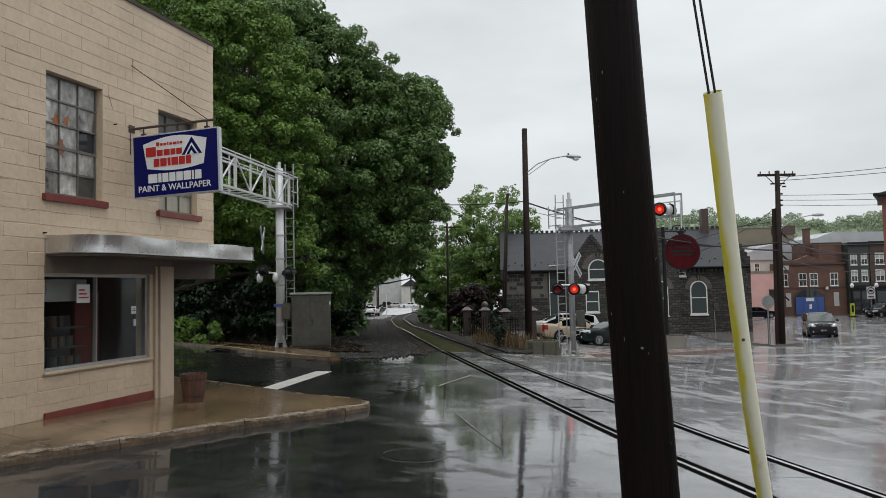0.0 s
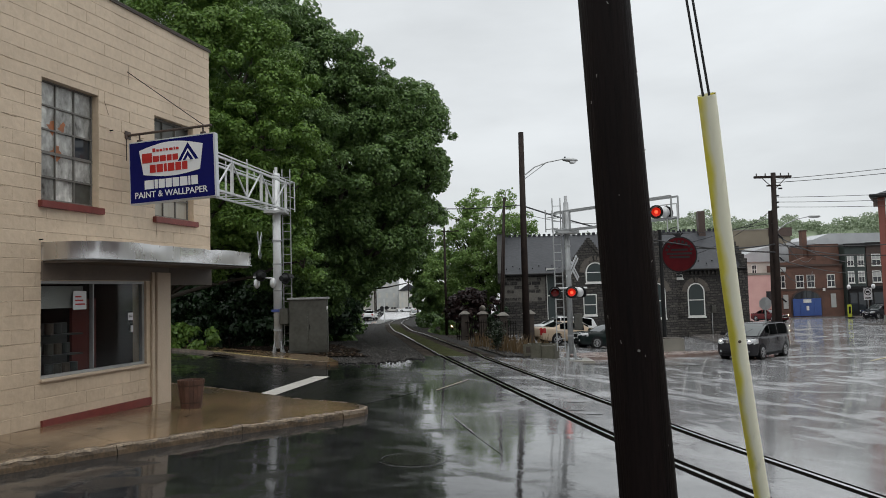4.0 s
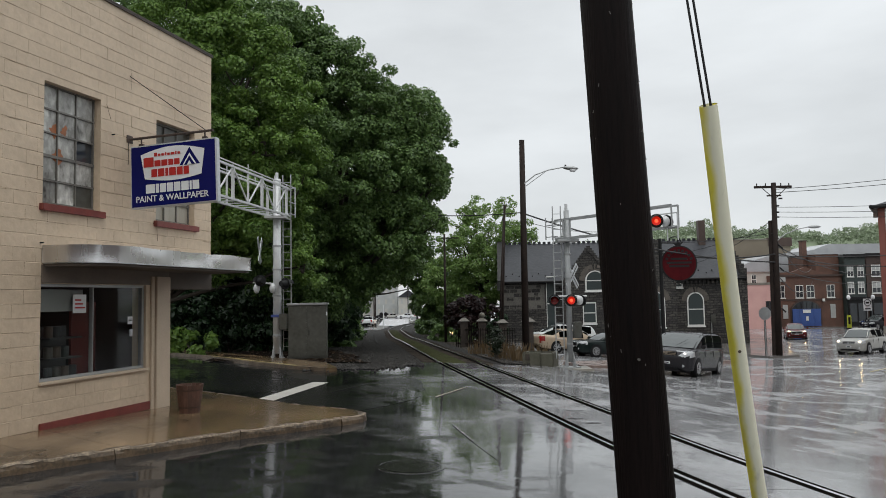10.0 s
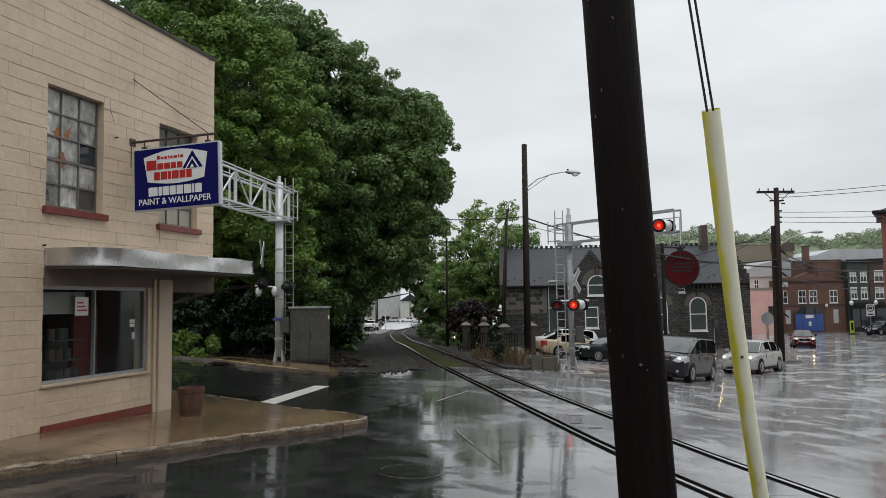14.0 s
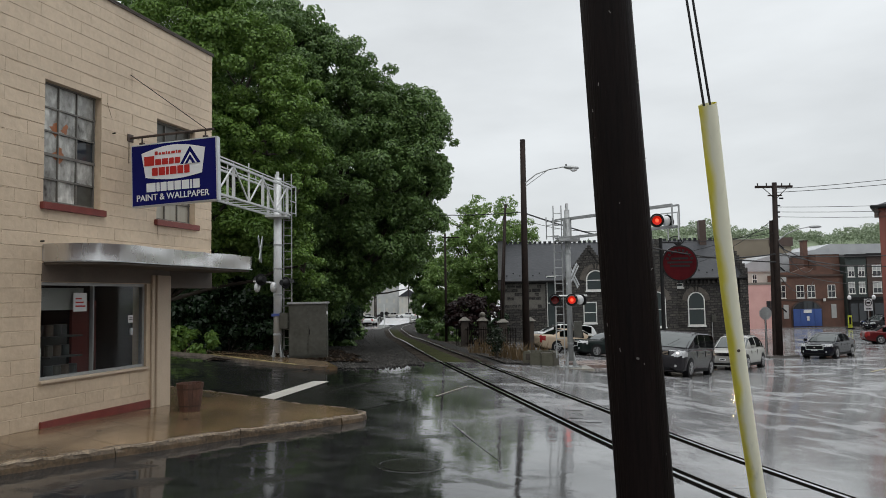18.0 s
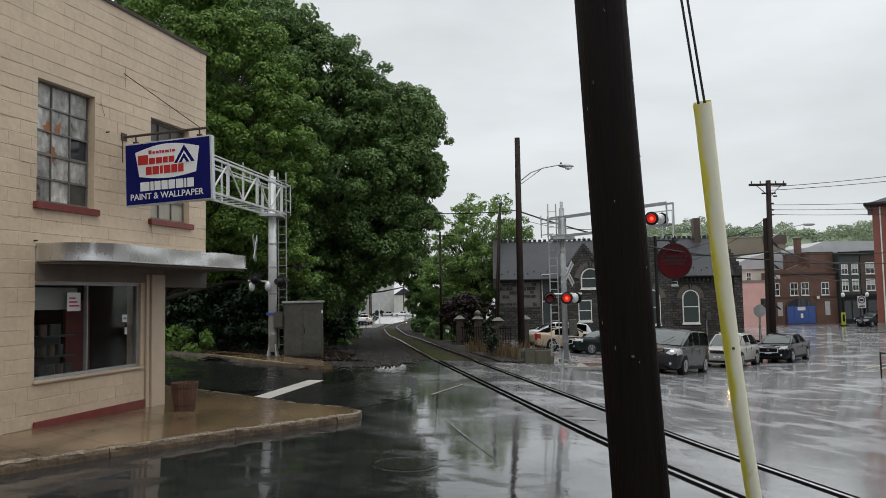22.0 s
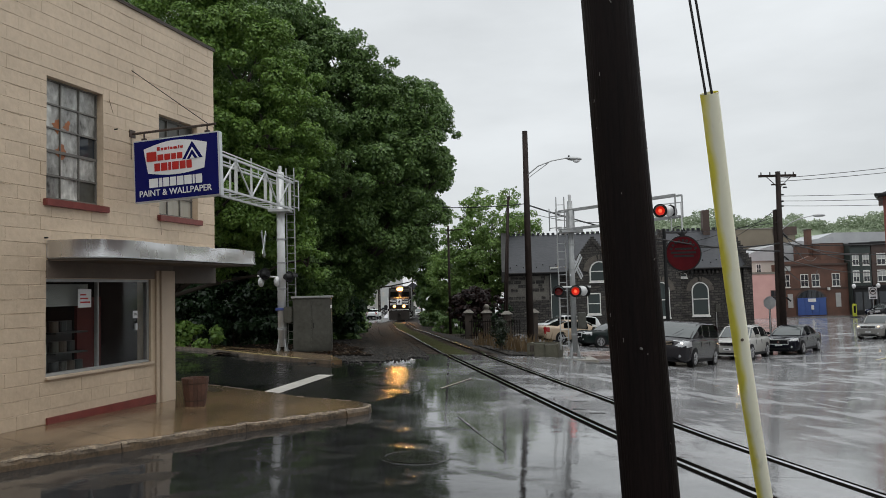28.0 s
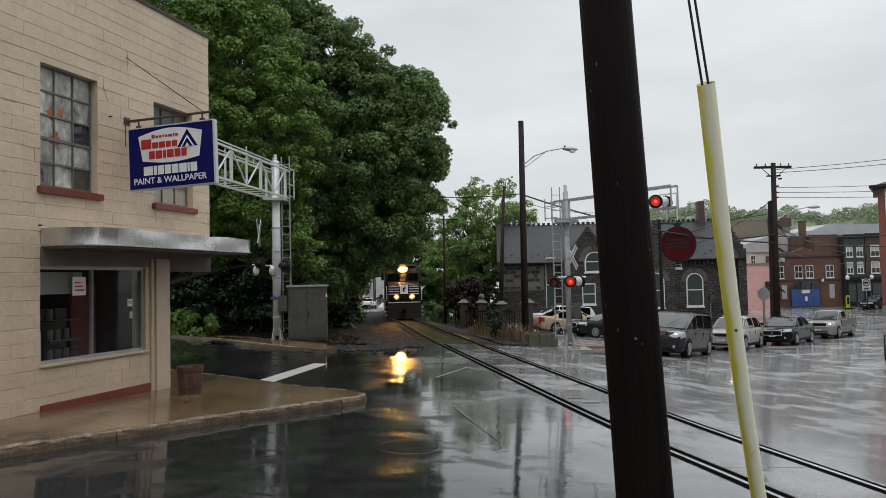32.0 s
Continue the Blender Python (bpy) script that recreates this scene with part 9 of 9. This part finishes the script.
    # shut lines of the bonnet, dark strip under the side glass, black rim of the windscreen
    for sgn in (1, -1):
        line = [(x, sgn * hw * blend(wide, x) * 0.80, blend(top, x) + 0.004) for x in steps(wb + 0.02, x1 - 0.16, 8)]
        bm = bmesh.new()
        for a, b in zip(line, line[1:]):
            bar(a, b, 0.012, 0.012, bm)
        part("bonnet_seam", bm, body_mat, car)
        ends = [w[0] for w in S["windows"]] + [w[1] for w in S["windows"]]
        part("belt_trim", bar((max(ends), sgn * hw * 0.945, zb + 0.075), (min(ends), sgn * hw * 0.945, zb + 0.075), 0.02, 0.022), S.get("belt_mat", WIRE_BLACK), car)
        part("screen_pillar", bar((wb - 0.02, sgn * bw * 0.83, zb + 0.05), (ra + 0.03, sgn * tw * 0.87, zt - 0.10), 0.035, 0.03), S.get("cabin_mat", body_mat), car)
    part("cowl", box(wb - 0.06, wb + 0.05, -bw * 0.82, bw * 0.82, zb + 0.015, zb + 0.05, bevel=0.01), WIRE_BLACK, car)
    part("bumper_lip", box(x1 - 0.12, x1 + 0.045, -hw * 0.6, hw * 0.6, 0.20, 0.245, bevel=0.012), S.get("bumper_mat", body_mat), car)
    part("underbody", box(x0 + 0.35, x1 - 0.35, -hw * 0.8, hw * 0.8, 0.16, 0.3), WIRE_BLACK, car)
    return car


VAN = dict(L=5.08, W=1.98, H=1.76, wheel=0.345, cowl=1.60, hood=1.08, belt=1.11, tail=-2.28, deck=1.11, roof_a=0.55, roof_b=-2.1, rear=-2.46, axle_f=1.55, axle_r=-1.48, tumble=0.85,
           windows=((0.95, 0.42, 0.55, 0.86), (0.36, -0.62, 0.86, 0.86), (-0.68, -2.0, 0.86, 0.82)), rack=True, rack_mat=WIRE_BLACK, wipers=(0.05,), lamp=(0.50, 0.16), lamp_z=0.82, grille=(0.8, 0.16, 0.82), handles=(-0.3, -1.2), seams=(0.65, -0.55, -1.7))
XOVER = dict(L=4.45, W=1.78, H=1.60, wheel=0.345, cowl=1.12, hood=0.98, belt=1.02, tail=-1.86, deck=1.02, roof_a=0.42, roof_b=-1.25, rear=-2.0, axle_f=1.34, axle_r=-1.28, tumble=0.76,
             windows=((0.5, -0.28, 0.80, 0.86), (-0.36, -1.2, 0.86, 0.82), (-1.26, -1.62, 0.78, 0.5)), rack=True, lamp=(0.34, 0.17), lamp_z=0.80, grille=(0.72, 0.16, 0.76), seams=(0.6, -0.35), sill_mat=WIRE_BLACK)
SEDAN = dict(L=4.85, W=1.84, H=1.47, wheel=0.33, cowl=1.15, hood=0.92, belt=0.95, tail=-1.72, deck=1.02, roof_a=0.32, roof_b=-0.95, rear=-1.78, axle_f=1.42, axle_r=-1.35, tumble=0.72,
             windows=((0.42, -0.35, 0.78, 0.85), (-0.43, -1.2, 0.85, 0.66)), lamp=(0.34, 0.10), lamp_z=0.84, grille=(0.90, 0.20, 0.72), bar_mat=WIRE_BLACK, grille_frame=True)
PICKUP = dict(grille_frame=True, L=4.9, W=1.75, H=1.62, wheel=0.345, cowl=1.02, hood=1.03, belt=1.06, tail=-0.75, deck=1.05, roof_a=0.45, roof_b=-0.42, rear=-0.56, axle_f=1.52, axle_r=-1.42, tumble=0.82,
              windows=((0.52, -0.34, 0.80, 0.86),), lamp=(0.34, 0.17), lamp_z=0.82, grille=(0.9, 0.18, 0.80), bumper_mat=CHROME, seams=(0.6, -0.5), handles=(-0.3,), rear_z=0.1)
PAINT_GREY = paint("grey_metallic", (0.026, 0.025, 0.028), 0.2, 0.26)
PAINT_SILVER = paint("silver_beige_metallic", (0.37, 0.365, 0.34), 0.4)
PAINT_BLACK = paint("blue_black_paint", (0.005, 0.006, 0.010), 0.0)
PAINT_RED = paint("dark_red_paint", (0.095, 0.011, 0.012), 0.2)
PAINT_GREEN = paint("dark_green_metallic", (0.008, 0.014, 0.013), 0.0)
PAINT_TAN = paint("tan_metallic", (0.42, 0.33, 0.24), 0.3)
PAINT_PEWTER = paint("pewter_metallic", (0.24, 0.235, 0.22), 0.3)
PAINT_WHITE = paint("white_car_paint", (0.62, 0.63, 0.63), 0.0)

van = make_car("minivan", "dark grey minivan with roof rails waiting at the crossing", VAN, PAINT_GREY, LAMP_WHITE, "minivan")
xover = make_car("crossover", "silver-beige crossover with roof rails and lit headlights", XOVER, PAINT_SILVER, LAMP_LOW)
sedan = make_car("sedan", "blue-black sedan with chrome grille on the wet street", SEDAN, PAINT_BLACK, LAMP_OFF)
red_car = make_car("sedan", "dark red sedan with bright headlights", SEDAN, PAINT_RED, LAMP_WARM)
dark_car = make_car("sedan", "black sedan passing along the far street", SEDAN, PAINT_BLACK, LAMP_OFF)
pickup = make_car("pickup_truck", "small black and silver pickup truck on the wet street", PICKUP, PAINT_PEWTER, LAMP_AMBER, "pickup truck")
# the pickup's silver bonnet and open bed
for sy in (-1, 1):
    lo, hi = sorted((sy * 0.845, sy * 0.885))
    part("side_panel", box(-2.3, 0.95, lo, hi, 0.62, 1.03, bevel=0.012), PAINT_BLACK, pickup, "dark painted side")
    part("side_panel", box(-2.3, 0.95, lo, hi, 0.36, 0.60, bevel=0.012), PAINT_GREY, pickup, "grey lower side")
part("bed_floor", box(-2.3, -0.7, -0.7, 0.7, 1.066, 1.075), WIRE_BLACK, pickup)
for sy in (-0.83, 0.77):
    part("bed_side", box(-2.4, -0.62, sy, sy + 0.06, 1.03, 1.10, bevel=0.01), PAINT_BLACK, pickup)


def place_car(c, x, y, heading):
    """Pose of a vehicle standing on the street."""
    h = radians(heading)
    d = Vector((math.cos(h), math.sin(h)))
    zf, zr = zg(x + d.x * 1.4, y + d.y * 1.4), zg(x - d.x * 1.4, y - d.y * 1.4)
    s = Vector((-d.y, d.x))
    zl, zs = zg(x + s.x * 0.75, y + s.y * 0.75), zg(x - s.x * 0.75, y - s.y * 0.75)
    return pose(x, y, (zf + zr) / 2 + 0.004, math.degrees(math.atan2(zl - zs, 1.5)), -math.degrees(math.atan2(zf - zr, 2.8)), heading)


parked = [("sedan", "dark green parked sedan in the church lot", SEDAN, PAINT_GREEN, 9.9, 43.9, 198), ("sedan", "tan parked sedan in the church lot", SEDAN, PAINT_TAN, 7.95, 46.1, 17),
          ("sedan", "silver parked sedan in the church lot", SEDAN, PAINT_SILVER, 8.6, 51.0, 184), ("minivan", "white parked van in the church lot", VAN, PAINT_WHITE, 9.2, 57.0, 184),
          ("crossover", "dark parked car before the row houses", XOVER, PAINT_BLACK, 54.4, 91.6, 196), ("minivan", "dark parked van before the row houses", VAN, PAINT_BLACK, 56.6, 95.0, 184)]
for nm, lb, stl, pt, px, py, ph in parked:
    c = make_car(nm, lb, stl, pt, LAMP_OFF, "car")
    c.matrix_basis = place_car(c, px, py, ph)
for fx, fy, fh, pt in ((-12.2, 126.0, 84, PAINT_WHITE), (-14.6, 142.0, 84, PAINT_SILVER), (-4.9, 134.0, -84, PAINT_SILVER), (-17.2, 172.0, 96, PAINT_GREY), (-13.6, 204.0, 176, PAINT_SILVER), (-9.6, 203.0, 180, PAINT_WHITE), (-16.0, 208.0, 180, PAINT_GREY)):
    c = make_car("sedan", "car parked far down the street", SEDAN, pt, LAMP_OFF, "car")
    tagged(c, group="far cars")
    c.matrix_basis = place_car(c, fx, fy, fh)


# ---- locomotive ----
LOCO_BLACK = material("loco_black", (0.010, 0.009, 0.008), (0.016, 0.013, 0.011), 0.5, scale=1.5, spec=0.12)
LOCO_LIGHT = material("loco_headlight", (1, 0.85, 0.6), (1, 0.85, 0.6), 0.2, emit=(1.0, 0.46, 0.11), power=2400.0, bump=0)
# three glowing colours that stand in for the glare round the lamps
LOCO_GLARE = material("lamp_glare", (1, 0.8, 0.5), (1, 0.8, 0.5), 0.2, emit=(1.0, 0.42, 0.10), power=1.5, bump=0)
LOCO_GLARE_MID = material("lamp_glare_ring", (1, 0.7, 0.4), (1, 0.7, 0.4), 0.2, emit=(1.0, 0.36, 0.08), power=0.62, bump=0)
LOCO_GLARE_RIM = material("lamp_glare_rim", (0.6, 0.4, 0.2), (0.6, 0.4, 0.2), 0.3, emit=(1.0, 0.32, 0.07), power=0.16, bump=0)
LOCO_DIM = material("loco_ditch_light", (1, 0.85, 0.6), (1, 0.85, 0.6), 0.2, emit=(1.0, 0.46, 0.12), power=160.0, bump=0)


def make_locomotive():
    """x forwards, nose at x = 0, rail head at z = 0."""
    t = thing("locomotive", pose(0, 0, -50), "black diesel locomotive with white nose stripes and lit headlights", "locomotive")
    part("frame", box(-21.5, -0.4, -1.5, 1.5, 1.25, 1.62, bevel=0.03), LOCO_BLACK, t)
    nose = profile([(-2.9, 1.62), (-0.55, 1.62), (-0.45, 2.0), (-0.62, 2.75), (-0.95, 3.0), (-2.9, 3.12)], -1.22, 1.22)
    part("nose", nose, LOCO_BLACK, t)
    part("nose_door", box(-0.5, -0.42, -0.3, 0.3, 1.66, 2.05), LOCO_BLACK, t)
    cab = profile([(-5.2, 1.62), (-1.9, 1.62), (-1.9, 3.1), (-2.25, 3.85), (-2.5, 4.25), (-2.9, 4.42), (-5.2, 4.42)], -1.5, 1.5)
    part("cab", cab, LOCO_BLACK, t)
    part("cab_roof", profile([(-5.4, 4.40), (-2.4, 4.40), (-2.7, 4.56), (-5.4, 4.62)], -1.2, 1.2), LOCO_BLACK, t)
    for s in (-1, 1):
        part("windscreen", panel([(-1.93, s * 0.25, 3.2), (-1.93, s * 1.3, 3.2), (-2.22, s * 1.25, 3.78), (-2.22, s * 0.25, 3.78)][::s], 0.03), CAR_GLASS, t)
        part("side_window", box(-4.2, -3.0, s * 1.5 - 0.012, s * 1.5 + 0.012, 3.2, 3.85), CAR_GLASS, t)
        part("number_board", box(-2.55, -2.36, s * 0.85 - 0.33, s * 0.85 + 0.33, 4.0, 4.22), GREY_PAINT, t, "dim number board")
    # white stripes round the nose, the emblem
    for k in range(4):
        z = 2.1 + 0.20 * k
        xf = -0.45 - (z - 2.0) * 0.227
        for y0, y1 in ((-1.2, -0.42), (0.42, 1.2)):
            part("stripe", bar((xf + 0.012, y0, z), (xf + 0.012, y1, z), 0.03, 0.07), SIGN_WHITE, t)
    tilt = pose(-0.552, 0, 2.45, 0, -12.8, 0)
    plate = part("emblem", box(0.0, 0.03, -0.33, 0.33, -0.36, 0.36), SIGN_WHITE, t, "white plate with black emblem", tilt)
    for y0, y1, z0, z1 in ((-0.10, 0.05, -0.20, 0.12), (0.0, 0.14, 0.02, 0.22)):
        part("emblem_mark", box(0.031, 0.04, y0, y1, z0, z1), LOCO_BLACK, plate)
    # lights
    for y in (-0.14, 0.14):
        bm = bmesh.new()
        bmesh.ops.create_cone(bm, cap_ends=True, segments=18, radius1=0.10, radius2=0.10, depth=0.05, matrix=pose(-2.26, y, 4.15, 0, 90, 0))
        hl = part("headlight", bm, LOCO_LIGHT, t, "bright warm headlight")
    def glare_disc(x, y, z, r, parent):
        """Glowing rings round a lamp, dimmer to the rim, that paint in its glare."""
        for k, (q, mt) in enumerate(((1.0, LOCO_GLARE_RIM), (0.74, LOCO_GLARE_MID), (0.5, LOCO_GLARE))):
            bm = bmesh.new()
            bmesh.ops.create_cone(bm, cap_ends=True, segments=24, radius1=r * q * 0.8, radius2=r * q, depth=0.03, matrix=pose(x + 0.012 * k, y, z, 0, 90, 0))
            part("reflector", bm, mt, parent)
    glare_disc(-2.30, 0, 4.15, 0.44, hl)
    part("lamp_visor", box(-2.5, -2.0, -0.48, 0.48, 4.36, 4.40, bevel=0.01), LOCO_BLACK, t)
    part("headlight_housing", box(-2.6, -2.29, -0.33, 0.33, 3.98, 4.34, bevel=0.03), LOCO_BLACK, t)
    for y, mt in ((-0.62, LOCO_DIM), (0.62, LOCO_DIM)):
        part("ditch_housing", box(-0.48, -0.3, y - 0.15, y + 0.15, 1.72, 2.02, bevel=0.02), LOCO_BLACK, t)
        bm = bmesh.new()
        bmesh.ops.create_cone(bm, cap_ends=True, segments=16, radius1=0.075, radius2=0.075, depth=0.04, matrix=pose(-0.28, y, 1.87, 0, 90, 0))
        dl = part("ditch_light", bm, mt, t, "lit ditch light")
        glare_disc(-0.335, y, 1.87, 0.24, dl)
    # pilot, coupler, steps and rails
    part("pilot", profile([(-0.9, 0.12), (0.05, 0.12), (-0.1, 0.62), (-0.3, 1.3), (-0.9, 1.3)], -1.35, 1.35), LOCO_BLACK, t)
    part("coupler", box(-0.3, 0.55, -0.14, 0.14, 0.72, 1.0, bevel=0.03), RUST, t)
    part("pilot_stripe", bar((-0.30, -1.3, 1.42), (-0.30, 1.3, 1.42), 0.05, 0.06), SIGN_WHITE, t)
    for s in (-1, 1):
        part("hand_rail", tube((-0.4, s * 1.4, 1.6), (-0.45, s * 1.4, 2.7), 0.025), SIGN_WHITE, t)
        part("hand_rail", tube((-0.45, s * 1.4, 2.7), (-1.9, s * 1.46, 2.75), 0.022), SIGN_WHITE, t)
        for z in (0.35, 0.7, 1.05):
            part("step", box(-0.85, -0.4, s * 1.45 - 0.12, s * 1.45 + 0.12, z, z + 0.04), SIGN_WHITE, t)
        part("walkway_rail", tube((-5.3, s * 1.45, 2.7), (-21.0, s * 1.45, 2.7), 0.02, n=6), LOCO_BLACK, t)
    part("hood", box(-20.6, -5.2, -0.95, 0.95, 1.62, 4.2, bevel=0.08), LOCO_BLACK, t)
    part("radiator", box(-20.0, -17.0, -1.5, 1.5, 3.5, 4.45, bevel=0.05), LOCO_BLACK, t)
    for x in (-8.5, -11.0, -13.5):
        part("roof_fan", tube((x, 0, 4.2), (x, 0, 4.42), 0.6, n=18), LOCO_BLACK, t)
    part("exhaust", box(-10.2, -9.4, -0.3, 0.3, 4.2, 4.5), LOCO_BLACK, t)
    part("fuel_tank", box(-13.2, -8.6, -1.35, 1.35, 0.3, 1.25, bevel=0.1), LOCO_BLACK, t)
    for bx in (-4.4, -17.4):
        tr = part("truck", box(bx - 2.2, bx + 2.2, -1.2, 1.2, 0.55, 0.95, bevel=0.04), LOCO_BLACK, t)
        for ax in (-1.75, 0, 1.75):
            for s in (-1, 1):
                bm = tube((bx + ax, s * 0.69, 0.51), (bx + ax, s * 0.82, 0.51), 0.51, n=24)
                part("wheel", bm, RUST, tr)
    return t


locomotive = make_locomotive()


make_blocks()


# ---- what moves ----
def drive(car, rows):
    walk(car, [(t, place_car(car, x, y, h)) for t, x, y, h in rows])


def motions():
    drive(van, [(0, 28.1, 55.6, -110), (1, 26.0, 50.5, -114), (2, 23.0, 45.3, -121), (3, 19.4, 41.2, -131), (3.5, 17.5, 39.4, -134), (4.6, 14.2, 35.9, -133), (6, 11.6, 33.3, -129),
                (7, 11.2, 32.8, -128), (9, 10.7, 32.1, -126), (11, 10.1, 31.4, -125), (12.5, 9.8, 31.0, -124), (14, 9.75, 30.95, -124), (32, 9.75, 30.95, -124)])
    drive(xover, [(0, 67.5, 83.0, -139), (5, 50.0, 67.5, -139), (9, 32.8, 52.6, -139), (10, 27.3, 48.1, -139), (11, 23.2, 44.5, -138), (12, 20.0, 41.8, -137), (13, 17.6, 39.6, -135),
                  (14, 15.8, 38.0, -132), (15.2, 14.9, 37.1, -129), (16.5, 14.6, 36.8, -128), (18, 14.6, 36.8, -128), (32, 14.6, 36.8, -128)])
    drive(sedan, [(0, 90.0, 98.0, -140), (10, 60.0, 76.0, -140), (15, 36.5, 56.5, -139), (16.5, 28.6, 49.6, -138), (17, 26.2, 47.4, -137), (18, 23.4, 44.9, -135), (19, 21.1, 42.7, -134),
                  (20, 19.6, 41.2, -132), (21, 18.9, 40.4, -131), (22, 18.75, 40.2, -131), (32, 18.75, 40.2, -131)])
    drive(pickup, [(0, 98.0, 104.0, -140), (12, 74.0, 88.0, -140), (22, 52.0, 70.0, -140), (26.5, 36.0, 56.8, -139), (27.5, 32.2, 53.6, -138), (28, 30.4, 52.0, -137), (28.5, 28.9, 50.4, -136),
                   (29, 27.6, 49.0, -135), (29.5, 26.5, 47.9, -134), (30, 25.6, 46.9, -134), (31, 24.3, 45.5, -133), (32, 23.6, 44.8, -133)])
    drive(red_car, [(0, 19.0, 95.6, 0), (2, 31.0, 95.2, 0), (3, 37.2, 94.6, -10), (3.5, 39.6, 93.4, -40), (4.5, 40.6, 89.0, -90), (5.5, 39.9, 85.4, -106), (6.5, 38.8, 82.0, -110), (8, 36.7, 77.4, -112),
                    (9, 35.3, 74.3, -112), (10, 34.1, 71.4, -112), (11, 33.0, 68.7, -112), (13, 32.4, 67.0, -112), (14.5, 32.2, 66.4, -110), (15.5, 31.9, 64.4, -80), (16.5, 32.6, 62.6, -42), (17, 33.6, 61.7, -30),
                    (18, 37.0, 60.4, -14), (19.5, 45.0, 59.6, -4), (25, 82.0, 62.0, 3), (32, 120.0, 64.0, 3)])
    drive(dark_car, [(0, 41.2, 97.4, 0), (1, 45.5, 97.3, 0), (2, 49.6, 97.2, 0), (3, 55.2, 96.9, -3), (4, 61.0, 94.2, -8), (6, 74.0, 91.0, -5), (12, 120.0, 90.0, 0), (32, 170.0, 90.0, 0)])
    rows = []
    for t, y in ((0, 186), (10, 184), (18, 177), (21, 163), (23, 147.5), (24, 138), (25, 128), (25.5, 123), (26, 118), (27, 106.3), (28, 96.8), (29, 87.4), (30, 78.2), (31, 68.8), (32, 59.3)):
        yc = y + 10.0
        a, b = Vector((track_x(y + 3.5), y + 3.5)), Vector((track_x(y + 16.5), y + 16.5))
        za, zb = track_z(y + 3.5), track_z(y + 16.5)
        d = (a - b).normalized()
        nose = a + d * 3.5
        slope = (za - zb) / 13
        rows.append((t, pose(nose.x, nose.y, za + slope * 3.5 + 0.06, 0, -math.degrees(math.atan(slope)), math.degrees(math.atan2(d.y, d.x)))))
    walk(locomotive, rows)


motions()
